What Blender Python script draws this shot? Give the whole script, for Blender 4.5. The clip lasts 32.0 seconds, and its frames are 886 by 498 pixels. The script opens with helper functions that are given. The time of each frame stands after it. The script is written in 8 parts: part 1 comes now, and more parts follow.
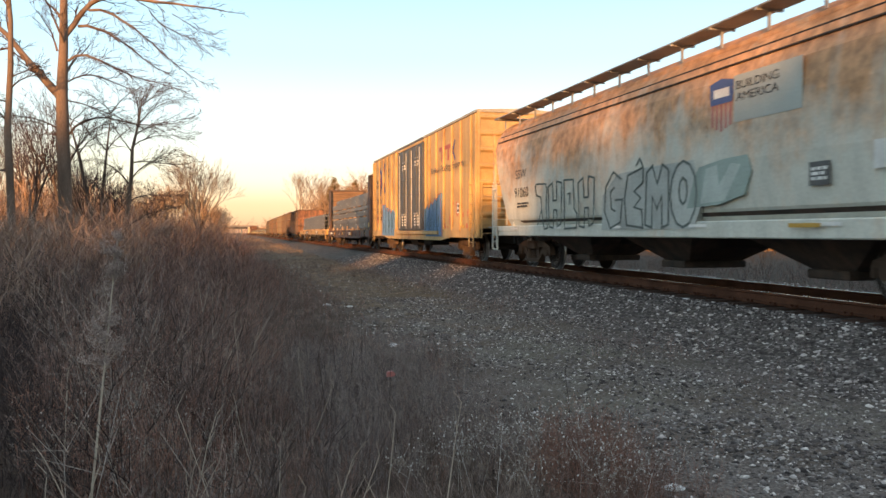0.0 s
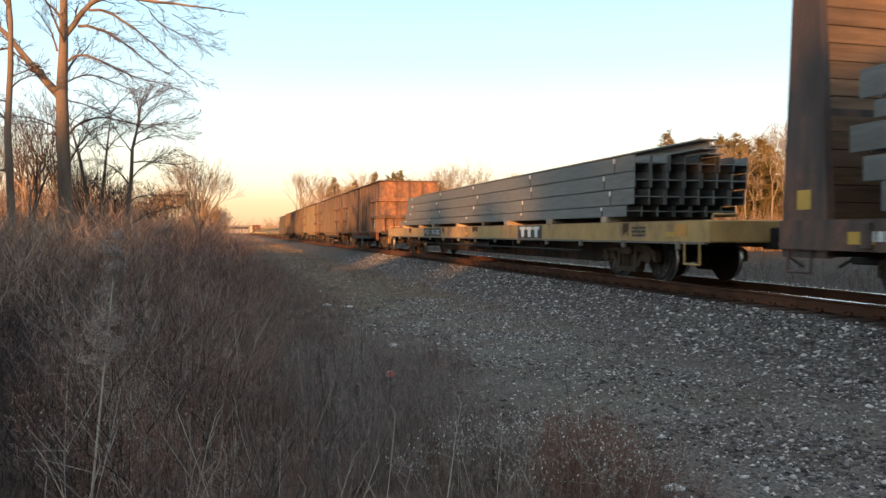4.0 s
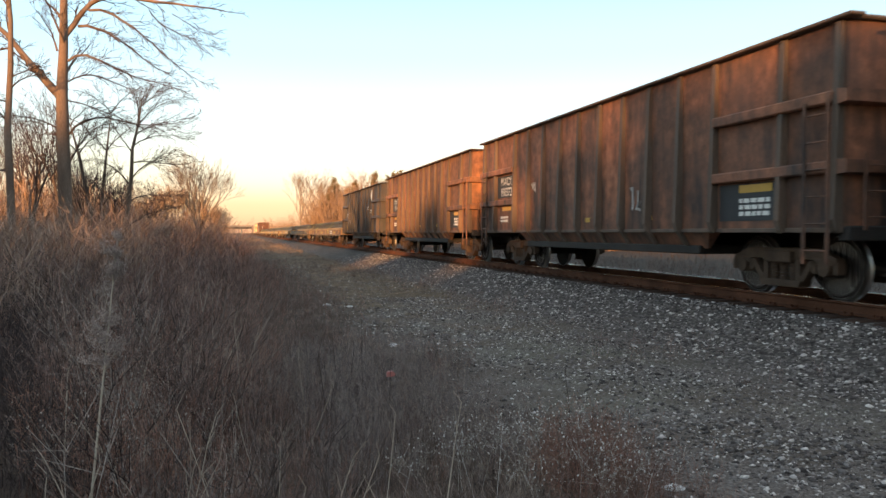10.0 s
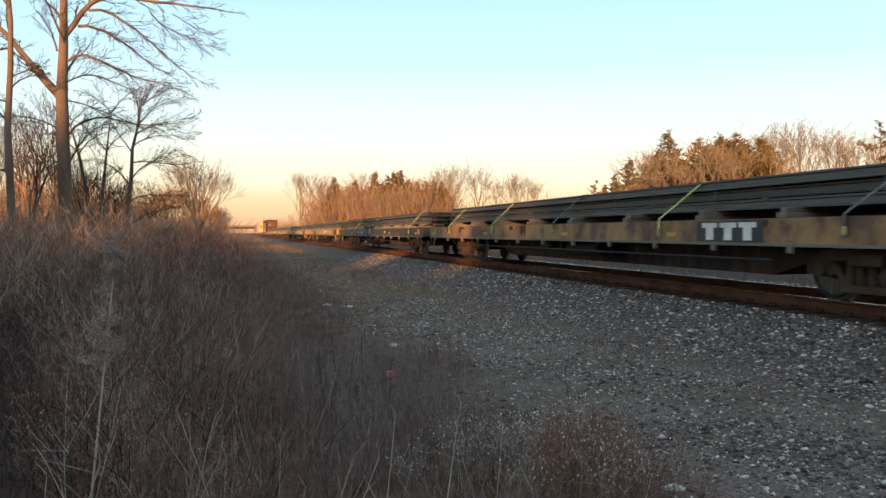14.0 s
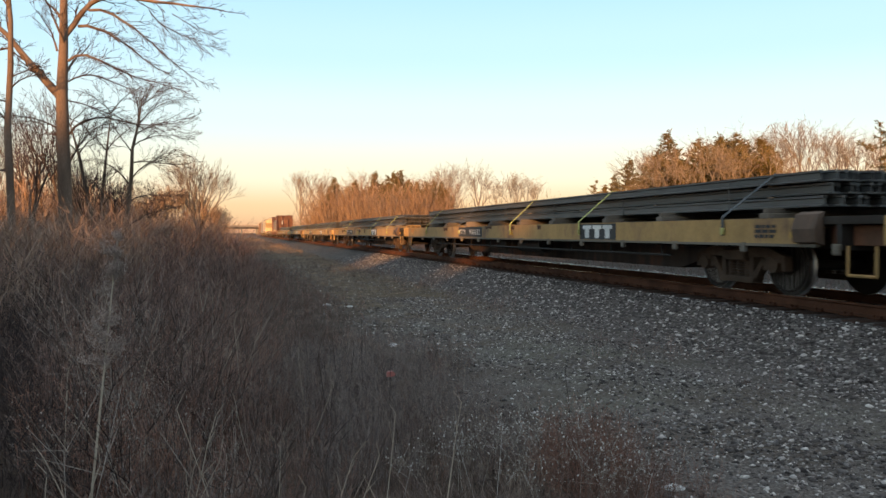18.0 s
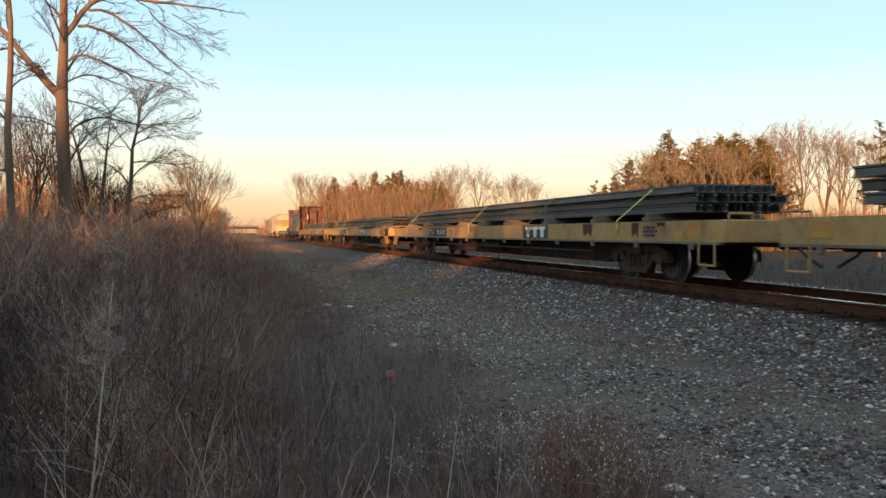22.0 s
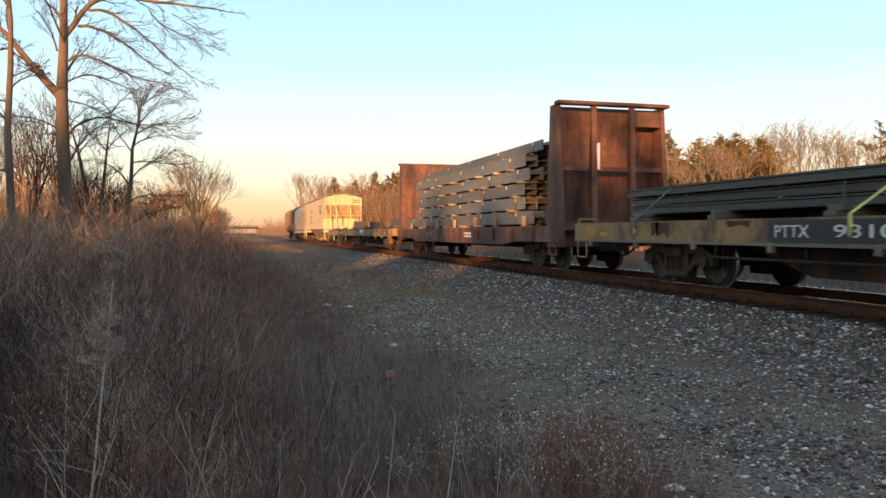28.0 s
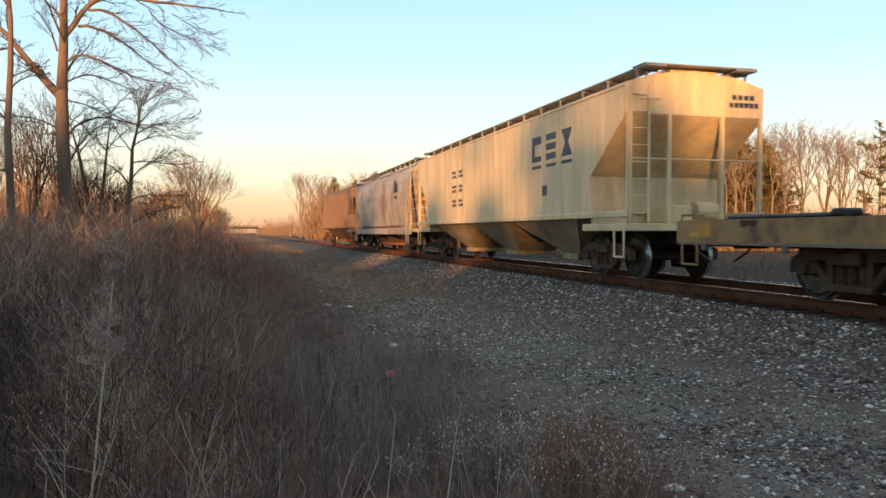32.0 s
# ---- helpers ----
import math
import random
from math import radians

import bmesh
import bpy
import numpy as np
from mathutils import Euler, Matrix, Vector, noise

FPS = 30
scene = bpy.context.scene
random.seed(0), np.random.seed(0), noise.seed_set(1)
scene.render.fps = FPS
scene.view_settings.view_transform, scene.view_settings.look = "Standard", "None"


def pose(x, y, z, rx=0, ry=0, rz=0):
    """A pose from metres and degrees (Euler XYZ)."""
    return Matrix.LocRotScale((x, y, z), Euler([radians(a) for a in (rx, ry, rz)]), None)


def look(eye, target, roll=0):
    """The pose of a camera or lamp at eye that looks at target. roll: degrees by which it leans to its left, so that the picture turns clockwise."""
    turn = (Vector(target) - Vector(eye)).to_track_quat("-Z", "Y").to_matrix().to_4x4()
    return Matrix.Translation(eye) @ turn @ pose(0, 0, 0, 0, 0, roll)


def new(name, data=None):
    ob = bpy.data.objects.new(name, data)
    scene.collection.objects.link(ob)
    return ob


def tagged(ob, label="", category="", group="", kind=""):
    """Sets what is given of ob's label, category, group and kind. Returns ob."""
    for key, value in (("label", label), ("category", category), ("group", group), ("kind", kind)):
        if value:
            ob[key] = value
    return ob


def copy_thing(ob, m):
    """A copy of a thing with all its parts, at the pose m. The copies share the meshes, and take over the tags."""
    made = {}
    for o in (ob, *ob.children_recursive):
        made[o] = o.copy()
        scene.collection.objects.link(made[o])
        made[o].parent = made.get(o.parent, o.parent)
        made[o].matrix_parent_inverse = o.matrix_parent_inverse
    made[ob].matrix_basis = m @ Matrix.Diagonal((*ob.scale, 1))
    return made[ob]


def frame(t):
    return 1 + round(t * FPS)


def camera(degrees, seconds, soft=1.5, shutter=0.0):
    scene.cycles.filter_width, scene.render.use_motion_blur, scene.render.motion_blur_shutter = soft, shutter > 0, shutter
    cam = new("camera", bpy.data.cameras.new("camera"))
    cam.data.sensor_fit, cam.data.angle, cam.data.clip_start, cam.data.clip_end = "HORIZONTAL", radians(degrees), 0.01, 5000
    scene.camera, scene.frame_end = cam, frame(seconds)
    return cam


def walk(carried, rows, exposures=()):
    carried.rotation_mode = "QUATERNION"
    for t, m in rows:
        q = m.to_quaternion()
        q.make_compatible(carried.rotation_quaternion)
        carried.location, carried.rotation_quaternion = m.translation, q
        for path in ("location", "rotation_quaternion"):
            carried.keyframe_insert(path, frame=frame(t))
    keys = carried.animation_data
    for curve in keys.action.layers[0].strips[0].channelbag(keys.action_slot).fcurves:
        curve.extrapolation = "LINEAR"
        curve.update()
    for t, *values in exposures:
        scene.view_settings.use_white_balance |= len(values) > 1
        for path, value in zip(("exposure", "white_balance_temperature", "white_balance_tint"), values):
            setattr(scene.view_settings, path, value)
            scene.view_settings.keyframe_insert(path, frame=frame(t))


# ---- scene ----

# ------------------------------------------------------------------ camera
EYE_Z = 1.57
cam = camera(60.28, 32.0, soft=1.5, shutter=0.15)
# heading 15.29 degrees right of the track, tilted 1.23 degrees down
STAND = pose(0, 0, EYE_Z, 90 - 1.23, 0, -15.29)
walk(cam, [(0, STAND), (32, STAND)], [(0, 0.97, 6390, 10), (6, 0.94, 6390, 10), (9, 1.02, 6390, 10), (12.5, 1.02, 6390, 10), (14, 0.77, 6390, 10), (17, 0.68, 6390, 10), (24, 0.68, 6390, 10), (27.5, 0.72, 6390, 10), (29, 0.86, 6390, 10), (30.2, 0.76, 6390, 10), (31, 0.68, 6390, 10), (32, 0.71, 6390, 10)])

# ------------------------------------------------------------------ light
SUN_EL, SUN_AZ = 6.5, 27.0          # elevation; heading of the light, degrees from +Y towards +X
world = bpy.data.worlds.new("evening_sky")
scene.world = world
world.use_nodes = True
wn, wl = world.node_tree.nodes, world.node_tree.links
wn.clear()
sky = wn.new("ShaderNodeTexSky")
sky.sky_type = 'NISHITA'
sky.sun_disc = False
sky.sun_elevation = radians(SUN_EL)
sky.sun_rotation = radians(SUN_AZ + 180)
sky.air_density, sky.dust_density, sky.ozone_density = 1.0, 1.5, 1.2
coord = wn.new("ShaderNodeTexCoord")
sep = wn.new("ShaderNodeSeparateXYZ")
ramp = wn.new("ShaderNodeValToRGB")
ramp.color_ramp.interpolation = 'EASE'
for pos, col in ((0.0, (1.0, 0.52, 0.28, 1)), (0.03, (1.0, 0.66, 0.38, 1)), (0.075, (1.0, 0.92, 0.70, 1)), (0.15, (0.82, 0.97, 0.97, 1)), (0.23, (0.62, 0.90, 1.04, 1)), (0.32, (0.50, 0.83, 1.04, 1)), (0.55, (0.56, 0.80, 1.02, 1)), (1.0, (0.58, 0.77, 0.98, 1))):
    e = ramp.color_ramp.elements.new(pos)
    e.color = col
ramp.color_ramp.elements.remove(ramp.color_ramp.elements[0])
ramp.color_ramp.elements.remove(ramp.color_ramp.elements[-1])
glow = wn.new("ShaderNodeBackground")
blue = wn.new("ShaderNodeBackground")
add = wn.new("ShaderNodeAddShader")
out = wn.new("ShaderNodeOutputWorld")
wl.new(coord.outputs["Generated"], sep.inputs[0])
wl.new(sep.outputs["Z"], ramp.inputs[0])
wl.new(ramp.outputs[0], glow.inputs[0])
wl.new(sky.outputs[0], blue.inputs[0])
blue.inputs[1].default_value = 0.04
glow.inputs[1].default_value = 0.54
wl.new(blue.outputs[0], add.inputs[0])
wl.new(glow.outputs[0], add.inputs[1])
wl.new(add.outputs[0], out.inputs[0])

sun = new("sun", bpy.data.lights.new("sun", 'SUN'))
sun.data.energy, sun.data.angle, sun.data.color = 6.0, radians(0.9), (1.0, 0.48, 0.17)
a, e = radians(SUN_AZ), radians(SUN_EL)
light_way = Vector((math.sin(a) * math.cos(e), math.cos(a) * math.cos(e), -math.sin(e)))
sun.matrix_world = look((-20, -60, 30), Vector((-20, -60, 30)) + light_way)

# ------------------------------------------------------------------ materials
MATS = {}


def nodes_of(name):
    m = bpy.data.materials.new(name)
    m.use_nodes = True
    n, l = m.node_tree.nodes, m.node_tree.links
    return m, n, l, n["Principled BSDF"]


def noise_node(n, l, vec, scale, detail=4, rough=0.55):
    t = n.new("ShaderNodeTexNoise")
    t.inputs["Scale"].default_value, t.inputs["Detail"].default_value, t.inputs["Roughness"].default_value = scale, detail, rough
    if vec:
        l.new(vec, t.inputs["Vector"])
    return t.outputs["Fac"]


def ramp_node(n, l, fac, stops):
    r = n.new("ShaderNodeValToRGB")
    els = r.color_ramp.elements
    els[0].position, els[0].color = stops[0][0], (*stops[0][1], 1)
    els[1].position, els[1].color = stops[-1][0], (*stops[-1][1], 1)
    for p, c in stops[1:-1]:
        els.new(p).color = (*c, 1)
    l.new(fac, r.inputs[0])
    return r.outputs[0]


def mix_node(n, l, fac, one, two, kind='MIX'):
    m = n.new("ShaderNodeMix")
    m.data_type, m.blend_type = 'RGBA', kind
    for sock, v in ((m.inputs[0], fac), (m.inputs[6], one), (m.inputs[7], two)):
        if isinstance(v, (int, float)):
            sock.default_value = v
        elif isinstance(v, tuple):
            sock.default_value = (*v, 1)
        else:
            l.new(v, sock)
    return m.outputs[2]


def vec_node(n, l, scale=(1, 1, 1), shift=(0, 0, 0)):
    c = n.new("ShaderNodeTexCoord")
    m = n.new("ShaderNodeMapping")
    m.inputs["Scale"].default_value, m.inputs["Location"].default_value = scale, shift
    l.new(c.outputs["Object"], m.inputs[0])
    return m.outputs[0]


def bump_node(n, l, bsdf, fac, strength, dist=0.01):
    b = n.new("ShaderNodeBump")
    b.inputs["Strength"].default_value, b.inputs["Distance"].default_value = strength, dist
    l.new(fac, b.inputs["Height"])
    l.new(b.outputs[0], bsdf.inputs["Normal"])


def dark(c, k):
    return tuple(min(1, v * k) for v in c)


def plain(name, col, rough=0.7, metal=0.0, var=0.25, scale=3.0, bump=0.15, stretch=(1, 1, 1), vary=0.0):
    """A worn single-colour surface: broad stains and fine grain."""
    if name in MATS:
        return MATS[name]
    m, n, l, b = nodes_of(name)
    v = vec_node(n, l, stretch)
    big = noise_node(n, l, v, scale * 0.3, 3)
    fine = noise_node(n, l, v, scale * 9, 5, 0.65)
    c = ramp_node(n, l, big, [(0.3, dark(col, 1 - var)), (0.7, dark(col, 1 + var * 0.6))])
    c2 = ramp_node(n, l, fine, [(0.3, (1 - var,) * 3), (0.7, (1 + 0.0,) * 3)])
    c = mix_node(n, l, 1.0, c, c2, 'MULTIPLY')
    if vary:
        info = n.new("ShaderNodeObjectInfo")
        c3 = ramp_node(n, l, info.outputs["Random"], [(0.0, (1 - vary,) * 3), (1.0, (1.0,) * 3)])
        c = mix_node(n, l, 1.0, c, c3, 'MULTIPLY')
    l.new(c, b.inputs["Base Color"])
    b.inputs["Roughness"].default_value, b.inputs["Metallic"].default_value = rough, metal
    b.inputs["Specular IOR Level"].default_value = 0.12 if rough > 0.8 else 0.4
    if bump:
        bump_node(n, l, b, fine, bump, 0.01)
    MATS[name] = m
    return m


def rusty(name, paint, rust, lo=0.42, hi=0.62, rough=0.72, seed=0.0, streak=0.18, dirt=0.5, top=None, vary=0.0):
    """Weathered paint over steel: rust patches, vertical streaks, grime."""
    if name in MATS:
        return MATS[name]
    m, n, l, b = nodes_of(name)
    v = vec_node(n, l, (1, 1, 1), (seed, seed * 1.7, seed * 0.6))
    vs = vec_node(n, l, (1.0, 1.0, streak), (seed * 2, seed, 0))
    patch = noise_node(n, l, v, 0.75, 5, 0.62)
    run = noise_node(n, l, vs, 2.6, 5, 0.6)
    fine = noise_node(n, l, v, 22, 4, 0.7)
    mid = noise_node(n, l, v, 4.5, 4, 0.6)
    rustc = ramp_node(n, l, mid, [(0.3, dark(rust, 0.55)), (0.5, rust), (0.72, dark(rust, 1.5))])
    paintc = ramp_node(n, l, run, [(0.32, dark(paint, 1 - dirt)), (0.62, paint)])
    mask = n.new("ShaderNodeMath")
    mask.operation = 'ADD'
    half = n.new("ShaderNodeMath")
    half.operation = 'MULTIPLY'
    half.inputs[1].default_value = 0.5
    l.new(run, half.inputs[0])
    half2 = n.new("ShaderNodeMath")
    half2.operation = 'MULTIPLY'
    half2.inputs[1].default_value = 0.5
    l.new(patch, half2.inputs[0])
    l.new(half.outputs[0], mask.inputs[0])
    l.new(half2.outputs[0], mask.inputs[1])
    fac = mask.outputs[0]
    if top is not None:
        sp = n.new("ShaderNodeSeparateXYZ")
        co = n.new("ShaderNodeTexCoord")
        l.new(co.outputs["Object"], sp.inputs[0])
        mr = n.new("ShaderNodeMapRange")
        mr.inputs[1].default_value, mr.inputs[2].default_value = top
        mr.inputs[3].default_value, mr.inputs[4].default_value = -0.10, 0.19
        l.new(sp.outputs[2], mr.inputs[0])
        plus = n.new("ShaderNodeMath")
        plus.operation = 'ADD'
        l.new(fac, plus.inputs[0])
        l.new(mr.outputs[0], plus.inputs[1])
        fac = plus.outputs[0]
    msk = ramp_node(n, l, fac, [(lo, (0, 0, 0)), (hi, (1, 1, 1))])
    c = mix_node(n, l, msk, paintc, rustc)
    g = ramp_node(n, l, fine, [(0.3, (0.78,) * 3), (0.7, (1.0,) * 3)])
    c = mix_node(n, l, 1.0, c, g, 'MULTIPLY')
    if vary:
        info = n.new("ShaderNodeObjectInfo")
        c = mix_node(n, l, 1.0, c, ramp_node(n, l, info.outputs["Random"], [(0.0, (1 - vary,) * 3), (0.5, (1.0, 0.97, 0.95)), (1.0, (1 + vary * 0.6, 1 + vary * 0.35, 1 + vary * 0.2))]), 'MULTIPLY')
    l.new(c, b.inputs["Base Color"])
    b.inputs["Roughness"].default_value = rough
    bump_node(n, l, b, fine, 0.18, 0.01)
    MATS[name] = m
    return m


STEEL_DARK = plain("grimy_black_steel", (0.035, 0.03, 0.027), 0.75, 0.2, 0.4)
TRUCK = plain("dusty_truck_iron", (0.108, 0.073, 0.053), 0.85, 0.1, 0.4, 5)
WHEEL = plain("brown_wheel_steel", (0.04, 0.03, 0.025), 0.75, 0.15, 0.35, 6)
TREAD = plain("polished_tread", (0.40, 0.38, 0.36), 0.35, 1.0, 0.1)
RAILHEAD = plain("polished_rail_head", (0.9, 0.89, 0.87), 0.26, 1.0, 0.1)
RAILRUST = plain("rusty_rail_side", (0.12, 0.052, 0.03), 0.85, 0.1, 0.35, 6)
TIE = plain("creosote_oak", (0.075, 0.045, 0.033), 0.9, 0, 0.4, 5, 0.4, (0.3, 2, 2), 0.4)
STEELGREY = plain("mill_scale_steel", (0.20, 0.193, 0.182), 0.6, 0.2, 0.3, 2, 0.1, (1, 0.12, 1), 0.3)
RAILSTOCK = plain("new_rail_steel", (0.13, 0.126, 0.122), 0.5, 0.4, 0.3, 2, 0.1, (1, 0.1, 1), 0.35)
TIMBER = plain("pale_dunnage_timber", (0.50, 0.36, 0.25), 0.85, 0, 0.35, 6, 0.3, (1, 1, 1), 0.4)
WEBBING = plain("lime_webbing", (0.56, 0.58, 0.17), 0.7, 0, 0.2, 8)
BANDING = plain("steel_banding", (0.10, 0.10, 0.10), 0.5, 0.4, 0.2)
WHITE = plain("chalky_white_paint", (0.72, 0.71, 0.67), 0.7, 0, 0.25, 5)
BLACKP = plain("black_stencil_paint", (0.03, 0.03, 0.035), 0.6, 0, 0.3)
YELLOW_REF = plain("yellow_reflective_strip", (0.48, 0.28, 0.045), 0.45, 0, 0.15)
ORANGE_REF = plain("faded_orange_paint", (0.50, 0.23, 0.05), 0.6, 0, 0.3, 5)
GALV = plain("galvanised_grating", (0.34, 0.345, 0.35), 0.6, 0.5, 0.3)


# ------------------------------------------------------------------ mesh builder
class Shape:
    """Collects vertices and faces of one part."""

    def __init__(self):
        self.v, self.f, self.k, self.slot = [], [], [], 0

    def add(self, verts, faces):
        o = len(self.v)
        self.v += [tuple(p) for p in verts]
        self.f += [tuple(i + o for i in q) for q in faces]
        self.k += [self.slot] * len(faces)
        return self

    def box(self, x0, x1, y0, y1, z0, z1, c=0.0):
        """A box; c: chamfer of its edges."""
        if not c:
            return self.add([(x, y, z) for x in (x0, x1) for y in (y0, y1) for z in (z0, z1)],
                            [(0, 1, 3, 2), (4, 6, 7, 5), (0, 4, 5, 1), (2, 3, 7, 6), (0, 2, 6, 4), (1, 5, 7, 3)])
        c = min(c, (x1 - x0) / 2.1, (y1 - y0) / 2.1, (z1 - z0) / 2.1)
        bm = bmesh.new()
        bmesh.ops.create_cube(bm, size=1)
        for w in bm.verts:
            w.co = ((x0 + x1) / 2 + w.co.x * (x1 - x0), (y0 + y1) / 2 + w.co.y * (y1 - y0), (z0 + z1) / 2 + w.co.z * (z1 - z0))
        bmesh.ops.bevel(bm, geom=bm.edges[:], offset=c, segments=1, affect='EDGES')
        self.add([w.co for w in bm.verts], [[w.index for w in f.verts] for f in bm.faces])
        bm.free()
        return self

    def prism(self, poly, axis, a0, a1):
        """A polygon of two coordinates swept along axis 'x', 'y' or 'z'."""
        n = len(poly)

        def at(p, h):
            return {'x': (h, p[0], p[1]), 'y': (p[0], h, p[1]), 'z': (p[0], p[1], h)}[axis]
        vs = [at(p, a0) for p in poly] + [at(p, a1) for p in poly]
        return self.add(vs, [tuple(range(n))[::-1], tuple(range(n, 2 * n))] + [(i, (i + 1) % n, n + (i + 1) % n, n + i) for i in range(n)])

    def tube(self, p, q, r, n=6, r2=None):
        p, q = Vector(p), Vector(q)
        d = (q - p).normalized()
        u = d.orthogonal().normalized()
        w = d.cross(u)
        r2 = r if r2 is None else r2
        ring = [(math.cos(2 * math.pi * i / n), math.sin(2 * math.pi * i / n)) for i in range(n)]
        vs = [p + (u * c + w * s) * r for c, s in ring] + [q + (u * c + w * s) * r2 for c, s in ring]
        return self.add(vs, [tuple(range(n)), tuple(range(2 * n - 1, n - 1, -1))] + [(i, n + i, n + (i + 1) % n, (i + 1) % n) for i in range(n)])

    def pipe(self, pts, r, n=6):
        for p, q in zip(pts, pts[1:]):
            self.tube(p, q, r, n)
        return self

    def lathe(self, profile, n=24, x=0.0):
        """Rings (x, radius) round the x axis."""
        o = []
        for px, pr in profile:
            o += [(px + x, pr * math.cos(2 * math.pi * i / n), pr * math.sin(2 * math.pi * i / n)) for i in range(n)]
        fs = []
        for j in range(len(profile) - 1):
            fs += [(j * n + i, j * n + (i + 1) % n, (j + 1) * n + (i + 1) % n, (j + 1) * n + i) for i in range(n)]
        fs += [tuple(range(n))[::-1], tuple(range((len(profile) - 1) * n, len(profile) * n))]
        return self.add(o, fs)

    def mesh(self, name, mats, smooth=False):
        me = bpy.data.meshes.new(name)
        me.from_pydata(self.v, [], self.f)
        for m in (mats if isinstance(mats, (list, tuple)) else [mats]):
            me.materials.append(m)
        if any(self.k):
            me.polygons.foreach_set("material_index", self.k)
        bm = bmesh.new()
        bm.from_mesh(me)
        bmesh.ops.recalc_face_normals(bm, faces=bm.faces)
        bm.to_mesh(me)
        bm.free()
        if smooth:
            me.polygons.foreach_set("use_smooth", [True] * len(me.polygons))
        me.update()
        return me


def part(name, shape, material, parent, label="", m=None, smooth=False):
    """One mesh object under a thing or a part; shape is a Shape or a finished mesh."""
    me = shape.mesh(name, material, smooth) if isinstance(shape, Shape) else shape
    ob = new(name, me)
    ob.parent = parent
    if m is not None:
        ob.matrix_basis = m
    if label:
        ob["label"] = label
    return ob


def thing(name, label, category, m=None, group="", kind=""):
    ob = new(name)
    ob.empty_display_size = 0.3
    if m is not None:
        ob.matrix_basis = m
    return tagged(ob, label, category, group, kind)


def numpy_mesh(name, verts, tris, material, smooth=False):
    """A mesh out of arrays of vertices and triangles."""
    me = bpy.data.meshes.new(name)
    nv, nt = len(verts), len(tris)
    me.vertices.add(nv)
    me.vertices.foreach_set("co", np.ascontiguousarray(verts, dtype=np.float32).ravel())
    me.loops.add(nt * 3)
    me.loops.foreach_set("vertex_index", np.ascontiguousarray(tris, dtype=np.int32).ravel())
    me.polygons.add(nt)
    me.polygons.foreach_set("loop_start", np.arange(0, nt * 3, 3, dtype=np.int32))
    me.polygons.foreach_set("loop_total", np.full(nt, 3, dtype=np.int32))
    me.materials.append(material)
    me.update(calc_edges=True)
    if smooth:
        me.polygons.foreach_set("use_smooth", [True] * nt)
    return me


# ------------------------------------------------------------------ ground and track
TRACK_X, RAIL_Z = 9.12, 0.60


def smooth_step(x, a, b):
    t = np.clip((x - a) / (b - a), 0, 1)
    return t * t * (3 - 2 * t)


def ground_z(x, y):
    """Height of the ground: service road, ballast bank, rough verge."""
    x, y = np.asarray(x, float), np.asarray(y, float)
    bank = 0.39 * smooth_step(x, 5.3, 7.72) * (1 - smooth_step(x, 12.2, 15.0))
    verge = -0.12 * (1 - smooth_step(x, 0.3, 2.4)) + 0.10 * np.sin(x * 0.55 + 1.3) * np.sin(y * 0.31) * (1 - smooth_step(x, -1.5, 1.5))
    beyond = -0.35 * smooth_step(x, 15, 20)
    rough = 0.025 * np.sin(x * 2.1 + y * 0.7) * np.sin(y * 1.3 - x * 0.4) * (1 - smooth_step(x, 7.2, 7.6))
    return bank + verge + beyond + rough


